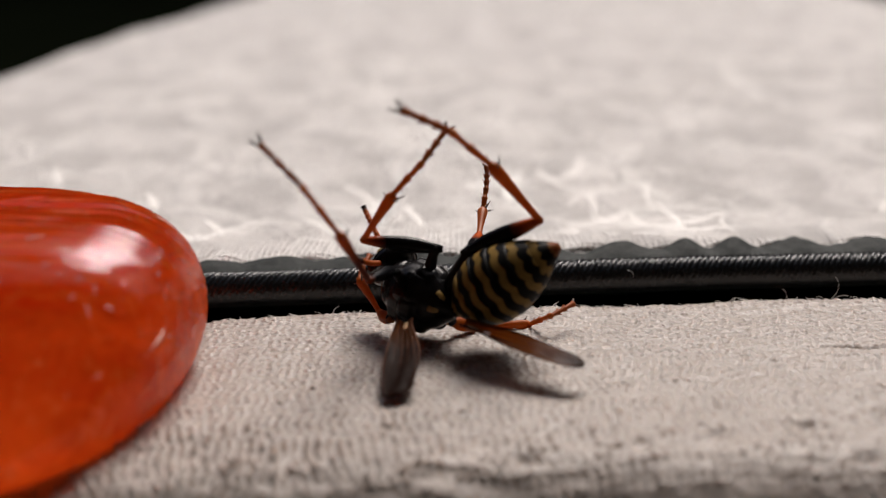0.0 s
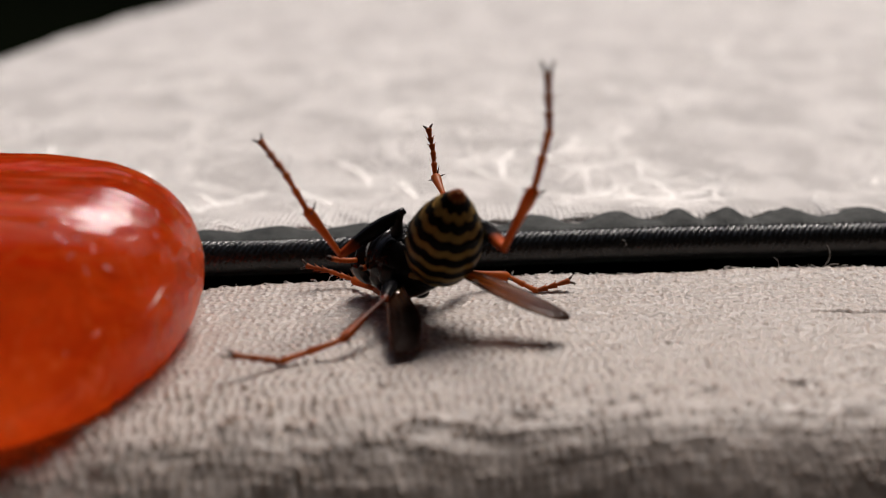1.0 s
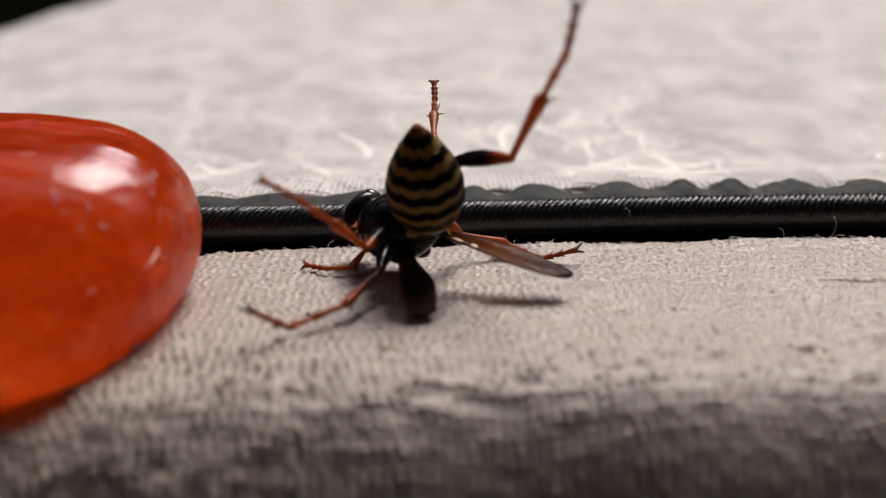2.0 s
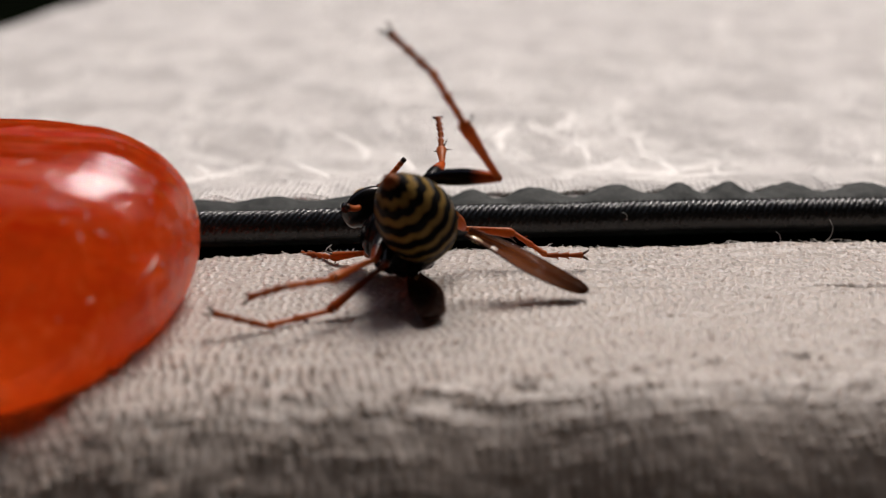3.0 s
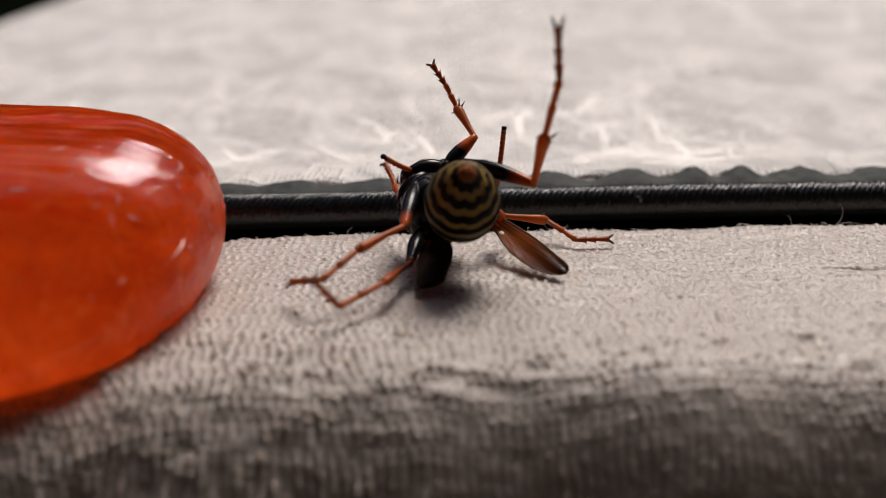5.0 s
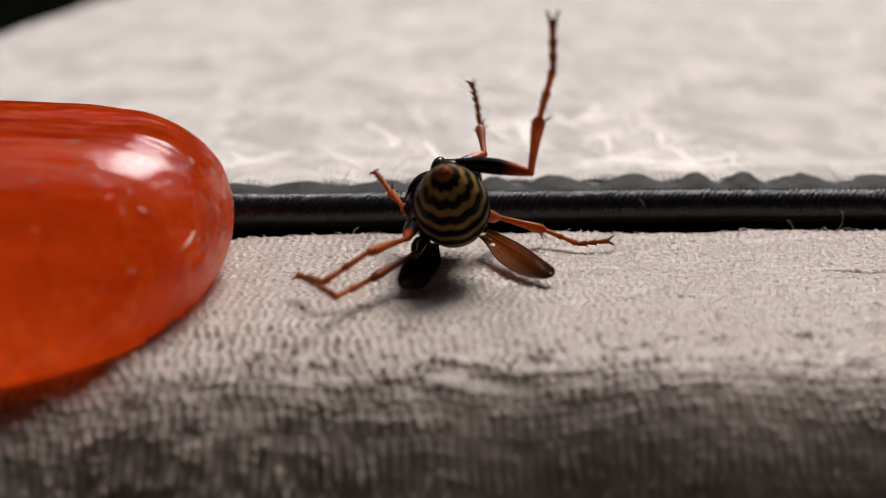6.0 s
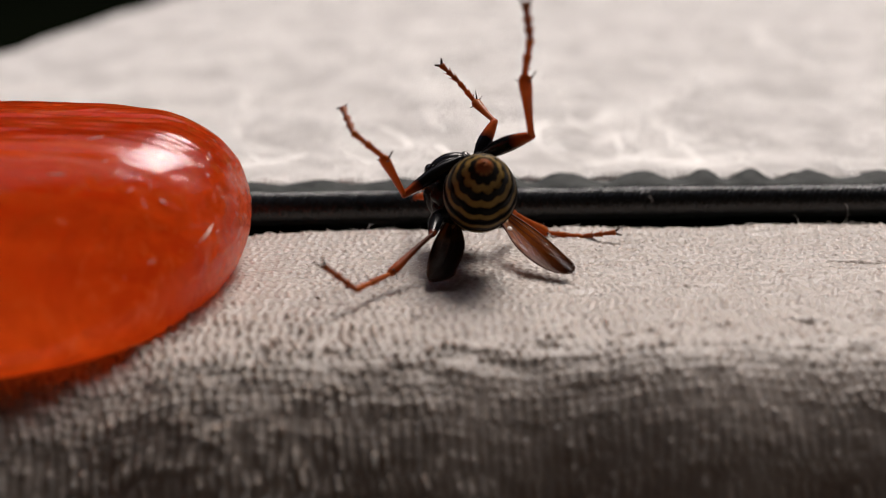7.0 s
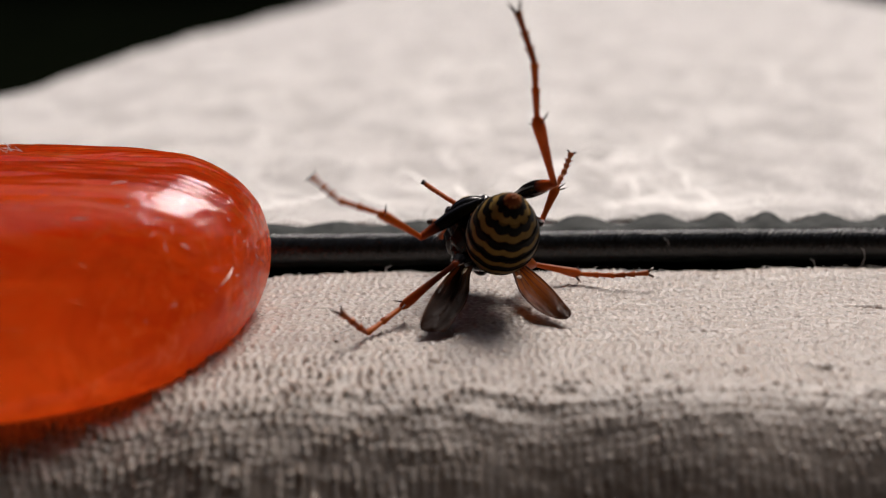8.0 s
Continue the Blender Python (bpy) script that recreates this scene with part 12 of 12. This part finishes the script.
        (7.5, limb(-4.14, -5.04, 8.21, -5.3, -4.78, 7.01)),
        (7.55, limb(-3.64, -5.36, 8.9, -3.4, -5.78, 7.42)),
        (7.6, limb(-3.02, -5.51, 9.46, -1.33, -6.5, 7.48)),
        (7.65, limb(-2.33, -5.5, 9.88, 0.8, -6.91, 7.18)),
        (7.7, limb(-1.6, -5.31, 10.15, 2.89, -6.99, 6.54)),
        (7.775, limb(-3.02, -5.42, 9.61, 0.21, -7.52, 6.59)),
        (7.85, limb(-4.36, -5.26, 8.85, -2.5, -7.48, 6.14)),
        (7.925, limb(-5.54, -4.81, 7.89, -5.01, -6.89, 5.24)),
        (7.9, limb(-6.47, -4.11, 6.78, -7.15, -5.77, 3.94)),
        (8, limb(-6.47, -4.11, 6.78, -7.15, -5.77, 3.94)),
    ])
    walk(moving["E_foot"], [
        (0, limb(0.75, -3.66, 12.55, 4.89, 6.8, 5.47)),
        (0.04, limb(0.75, -3.66, 12.55, 4.89, 6.8, 5.47)),
        (0.05, limb(-0.78, -3.26, 13.57, 2.48, 6, 7.61)),
        (0.1, limb(-2.46, -2.67, 14.05, -0.21, 4.54, 8.91)),
        (0.15, limb(-4.16, -1.97, 13.92, -2.88, 2.58, 9.22)),
        (0.2, limb(-5.71, -1.24, 13.19, -5.23, 0.34, 8.52)),
        (0.3, limb(1.23, -2.48, 15.06, 1.4, 4.92, 8.59)),
        (0.35, limb(1.62, -3.18, 14.64, 2.95, 5.81, 7.59)),
        (0.4, limb(1.92, -3.83, 13.94, 4.37, 6.46, 6.26)),
        (0.45, limb(2.1, -4.38, 12.98, 5.62, 6.83, 4.66)),
        (0.5, limb(2.14, -4.81, 11.81, 6.62, 6.92, 2.88)),
        (0.55, limb(0.11, -6.42, 11.92, 3.81, 8.5, 3.63)),
        (0.6, limb(-1.97, -7.6, 11.56, 0.59, 9.15, 4)),
        (0.65, limb(-3.96, -8.25, 10.71, -2.7, 8.79, 3.92)),
        (0.7, limb(-5.71, -8.36, 9.38, -5.69, 7.48, 3.41)),
        (0.8, limb(-7.07, -7.89, 6.3, -9.85, 0.32, 1.7)),
        (0.85, limb(-7.35, -7.69, 7.17, -9.37, 2.05, 2.82)),
        (0.9, limb(-7.4, -7.07, 8.07, -8.47, 3.7, 3.81)),
        (0.95, limb(-7.14, -6.1, 9.03, -7.2, 5.18, 4.63)),
        (1, limb(-6.52, -4.84, 10.06, -5.59, 6.42, 5.24)),
        (1.067, limb(-5.77, -5.74, 10.22, -4.82, 6.86, 5.45)),
        (1.133, limb(-4.88, -6.56, 10.41, -4.01, 7.24, 5.61)),
        (1.2, limb(-3.87, -7.27, 10.62, -3.16, 7.56, 5.73)),
        (1.275, limb(-4.82, -8.03, 9.49, -5.04, 7.58, 4.14)),
        (1.35, limb(-5.64, -8.58, 8.13, -6.61, 7.14, 2.29)),
        (1.425, limb(-6.3, -8.89, 6.57, -7.78, 6.27, 0.31)),
        (1.5, limb(-6.75, -8.97, 4.88, -8.48, 5.02, -1.7)),
        (1.575, limb(-5.79, -9.2, 6.44, -7.7, 6.37, 0.21)),
        (1.65, limb(-4.6, -9.16, 7.84, -6.46, 7.34, 2.1)),
        (1.725, limb(-3.25, -8.87, 9, -4.82, 7.87, 3.86)),
        (1.8, limb(-1.79, -8.35, 9.88, -2.89, 7.91, 5.39)),
        (1.867, limb(-2.75, -8.97, 9.23, -4.62, 7.69, 4.41)),
        (1.933, limb(-3.66, -9.45, 8.41, -6.17, 7.16, 3.26)),
        (2, limb(-4.5, -9.79, 7.45, -7.47, 6.35, 1.98)),
        (2.067, limb(-5.21, -10.07, 6.29, -8.05, 5.94, -0.07)),
        (2.133, limb(-5.73, -10.12, 4.99, -8.25, 5.25, -2.12)),
        (2.2, limb(-6.04, -9.93, 3.6, -8.06, 4.31, -4.06)),
        (2.567, limb(-5.43, -10.38, 3.41, -8.05, 4.45, -3.92)),
        (2.933, limb(-4.75, -10.74, 3.22, -8.04, 4.59, -3.78)),
        (3.3, limb(-4, -11.02, 3.03, -8.03, 4.73, -3.63)),
        (3.5, limb(-5.86, -10.85, 2.98, -7.36, 5.51, -3.94)),
        (3.7, limb(-5.35, -10.94, 3.65, -7.33, 4.98, -4.63)),
        (4, limb(-6.1, -10.71, 3.48, -7.69, 4.42, -4.62)),
        (4.2, limb(-5.46, -10.82, 3.8, -6.93, 5.22, -4.97)),
        (4.5, limb(-5.99, -10.81, 3.42, -7.18, 4.89, -4.95)),
        (4.7, limb(-5.38, -10.81, 3.45, -7.12, 4.79, -5.13)),
        (4.85, limb(-5.76, -10.73, 2.88, -7.09, 5.75, -4.08)),
        (5, limb(-6.08, -10.48, 2.35, -6.92, 6.59, -2.94)),
        (5.2, limb(-5.51, -10.32, 1.91, -6.68, 7.07, -2.33)),
        (5.75, limb(-5.9, -10.37, 1.81, -6.34, 7.53, -1.76)),
        (6.3, limb(-6.22, -10.21, 1.73, -5.96, 7.94, -1.17)),
        (6.5, limb(-6.25, -10.67, 2.11, -5.63, 7.72, -2.96)),
        (6.6, limb(-5.91, -10.92, 2.35, -6.24, 7.47, -2.29)),
        (6.7, limb(-5.47, -11.02, 2.62, -6.8, 7.16, -1.59)),
        (6.775, limb(-6.19, -10.95, 4.5, -6.08, 7.93, -0.33)),
        (6.85, limb(-6.61, -10.26, 6.37, -5.21, 8.49, 0.94)),
        (6.925, limb(-6.67, -8.99, 8.15, -4.19, 8.81, 2.18)),
        (7, limb(-6.36, -7.21, 9.82, -3.06, 8.91, 3.36)),
        (7.1, limb(-4.75, -7.85, 10.59, -1.41, 9.05, 4.02)),
        (7.2, limb(-3, -8.26, 11.23, 0.28, 8.9, 4.56)),
        (7.3, limb(-4.02, -7.83, 11.12, -1.48, 8.81, 4.49)),
        (7.4, limb(-4.99, -7.28, 10.88, -3.19, 8.45, 4.28)),
        (7.5, limb(-5.89, -6.62, 10.52, -4.81, 7.83, 3.94)),
        (7.55, limb(-4.76, -7.27, 11.35, -2.57, 8.57, 4.47)),
        (7.6, limb(-3.46, -7.66, 11.93, -0.19, 8.8, 4.74)),
        (7.65, limb(-2.07, -7.78, 12.25, 2.2, 8.53, 4.73)),
        (7.7, limb(-0.65, -7.62, 12.31, 4.46, 7.76, 4.45)),
        (7.775, limb(-2.96, -7.9, 11.79, 1.68, 8.61, 4.8)),
        (7.85, limb(-5.19, -7.73, 10.87, -1.24, 8.72, 4.73)),
        (7.925, limb(-7.19, -7.08, 9.62, -4.06, 8.09, 4.26)),
        (7.9, limb(-8.83, -6.01, 8.08, -6.53, 6.76, 3.42)),
        (8, limb(-8.83, -6.01, 8.08, -6.53, 6.76, 3.42)),
    ])
    walk(moving["a1"], [
        (0, limb(-1.74, 2.8, 4.61, -4.47, 1.64, 8.79)),
        (0.2, limb(-1.45, 2.8, 3.69, -8.3, 0.5, 5.55)),
        (0.3, limb(-1.47, 2.8, 3.07, -3.91, -7.94, 4.65)),
        (0.5, limb(-1.61, 2.8, 4.09, -6.71, -7.42, -0.12)),
        (0.7, limb(-1.54, 2.8, 4.14, -2.17, -9.43, 2.5)),
        (0.8, limb(-1.25, 2.8, 3.61, -1.59, -9.29, 3.35)),
        (1, limb(-2.03, 2.8, 2.49, -6.37, -7.65, 1)),
        (1.2, limb(-1.2, 2.8, 4.12, -1.9, -9.71, 1.43)),
        (1.5, limb(-1.63, 2.8, 3.09, -1.06, -9.43, 3.14)),
        (1.8, limb(-0.98, 2.8, 3.5, -0.42, -9.96, 0.73)),
        (2, limb(-2, 2.8, 3.05, -0.68, -9.93, -0.92)),
        (2.2, limb(-1.2, 2.8, 3.37, -5.52, -8.33, 0.21)),
        (3.3, limb(-1.17, 2.8, 4.48, -1.18, -9.91, 0.59)),
        (3.5, limb(-1.71, 2.8, 4.97, -4.94, -8.58, 1.39)),
        (3.7, limb(-0.95, 2.8, 5.75, -5.16, -8.43, 1.54)),
        (4, limb(-1.19, 2.8, 5.22, -6.05, -7.52, 2.61)),
        (4.2, limb(-0.25, 2.8, 5.28, -2.98, -9.46, 1.3)),
        (4.5, limb(-0.45, 2.8, 5.09, -5.67, -8.14, 1.29)),
        (4.7, limb(0.19, 2.8, 5.08, -7.26, -6.62, -1.86)),
        (5, limb(-0.45, 2.8, 5.02, -6.66, -6.39, 3.84)),
        (5.2, limb(-0.36, 2.8, 5.1, -2.82, -9.59, -0.24)),
        (6.3, limb(1.87, 2.8, 5.32, -8.16, -1.96, -5.44)),
        (6.5, limb(1.5, 2.8, 5.37, -8.38, -1.89, -5.13)),
        (6.7, limb(-0.07, 2.8, 4.6, -2.46, -9.63, -1.1)),
        (7, limb(-0.87, 2.8, 5.18, -5.54, -7.7, -3.16)),
        (7.2, limb(-0.66, 2.8, 5.13, -0.91, -9.95, -0.52)),
        (7.5, limb(-0.7, 2.8, 5.09, -1.49, -9.85, -0.86)),
        (7.7, limb(-0.41, 2.8, 4.69, -2.25, -9.62, -1.54)),
        (8, limb(-0.87, 2.8, 5.25, -8.53, 0.45, 5.19)),
    ])
    walk(moving["a2"], [
        (0, limb(-1.74, 2.8, 4.61, -3.95, -9.08, 1.41)),
        (0.2, limb(-1.45, 2.8, 3.69, -6.81, -6.48, 3.4)),
        (0.3, limb(-1.47, 2.8, 3.07, -3.9, -8.52, 3.5)),
        (0.5, limb(-1.61, 2.8, 4.09, -2.17, -9.71, 1.01)),
        (0.7, limb(-1.54, 2.8, 4.14, -2.2, -9.67, 1.25)),
        (0.8, limb(-1.25, 2.8, 3.61, -1.8, -9.66, 1.86)),
        (1, limb(-2.03, 2.8, 2.49, -1.21, -9.92, -0.25)),
        (1.2, limb(-1.2, 2.8, 4.12, -1.93, -9.81, 0.07)),
        (1.5, limb(-1.63, 2.8, 3.09, -0.29, -9.83, -1.84)),
        (1.8, limb(-0.98, 2.8, 3.5, -0.2, -9.98, -0.56)),
        (2, limb(-2, 2.8, 3.05, -0.27, -9.82, -1.88)),
        (2.2, limb(-1.2, 2.8, 3.37, -1.45, -9.23, -3.57)),
        (3.3, limb(-1.17, 2.8, 4.48, 7.6, 1.32, 6.36)),
        (3.5, limb(-1.71, 2.8, 4.97, -2.28, -9.61, -1.56)),
        (3.7, limb(-0.95, 2.8, 5.75, 8.53, 0.99, 5.12)),
        # away from the head here: the antenna stands in for a leg behind
        (4, limb(3.52, 3.78, 3.52, 3.86, 1.06, 9.16)),
        (4.2, limb(4.30, 3.87, 3.49, 4.31, 0.83, 8.98)),
        (4.5, limb(3.50, 3.90, 3.53, 3.95, 0.76, 9.16)),
        (4.7, limb(4.45, 3.95, 3.33, 5.36, 0.62, 8.42)),
        (5, limb(4.38, 3.91, 4.00, 1.21, 0.73, 9.90)),
        (5.2, limb(4.62, 3.88, 4.04, 0.20, 0.80, 9.97)),
        (6.3, limb(1.87, 2.8, 5.32, -1.21, -9.36, -3.29)),
        (6.5, limb(1.5, 2.8, 5.37, -7.68, -2.1, -6.06)),
        (6.7, limb(-0.07, 2.8, 4.6, 2.37, -9.71, 0.35)),
        (7, limb(-0.87, 2.8, 5.18, 9.12, 0.51, 4.07)),
        (7.2, limb(-0.66, 2.8, 5.13, 8.83, 0.51, 4.67)),
        (7.5, limb(-0.7, 2.8, 5.09, -1.07, -9.18, -3.82)),
        (7.7, limb(-0.41, 2.8, 4.69, 3.33, -8.1, 4.84)),
        (8, limb(-0.87, 2.8, 5.25, -6.05, -7.88, -1.12)),
    ])

    # each coxa reaches from the body to its thigh
    rows = {key: [] for key, *rest in LEGS}
    for step in range(81):
        scene.frame_set(frame(step / 10))
        body = moving["thorax"].matrix_basis
        for key in rows:
            hip = moving[key + "_femur"].matrix_basis.translation
            along = min(3.4, max(0.9, (body.inverted() @ hip).z / MM))
            way = hip - body @ Vector((0, 0, along * MM))
            rows[key].append((step / 10, limb(*(hip / MM), *way.normalized())))
    for key in rows:
        walk(moving[key + "_coxa"], rows[key])
    scene.frame_set(frame(0))


motions()
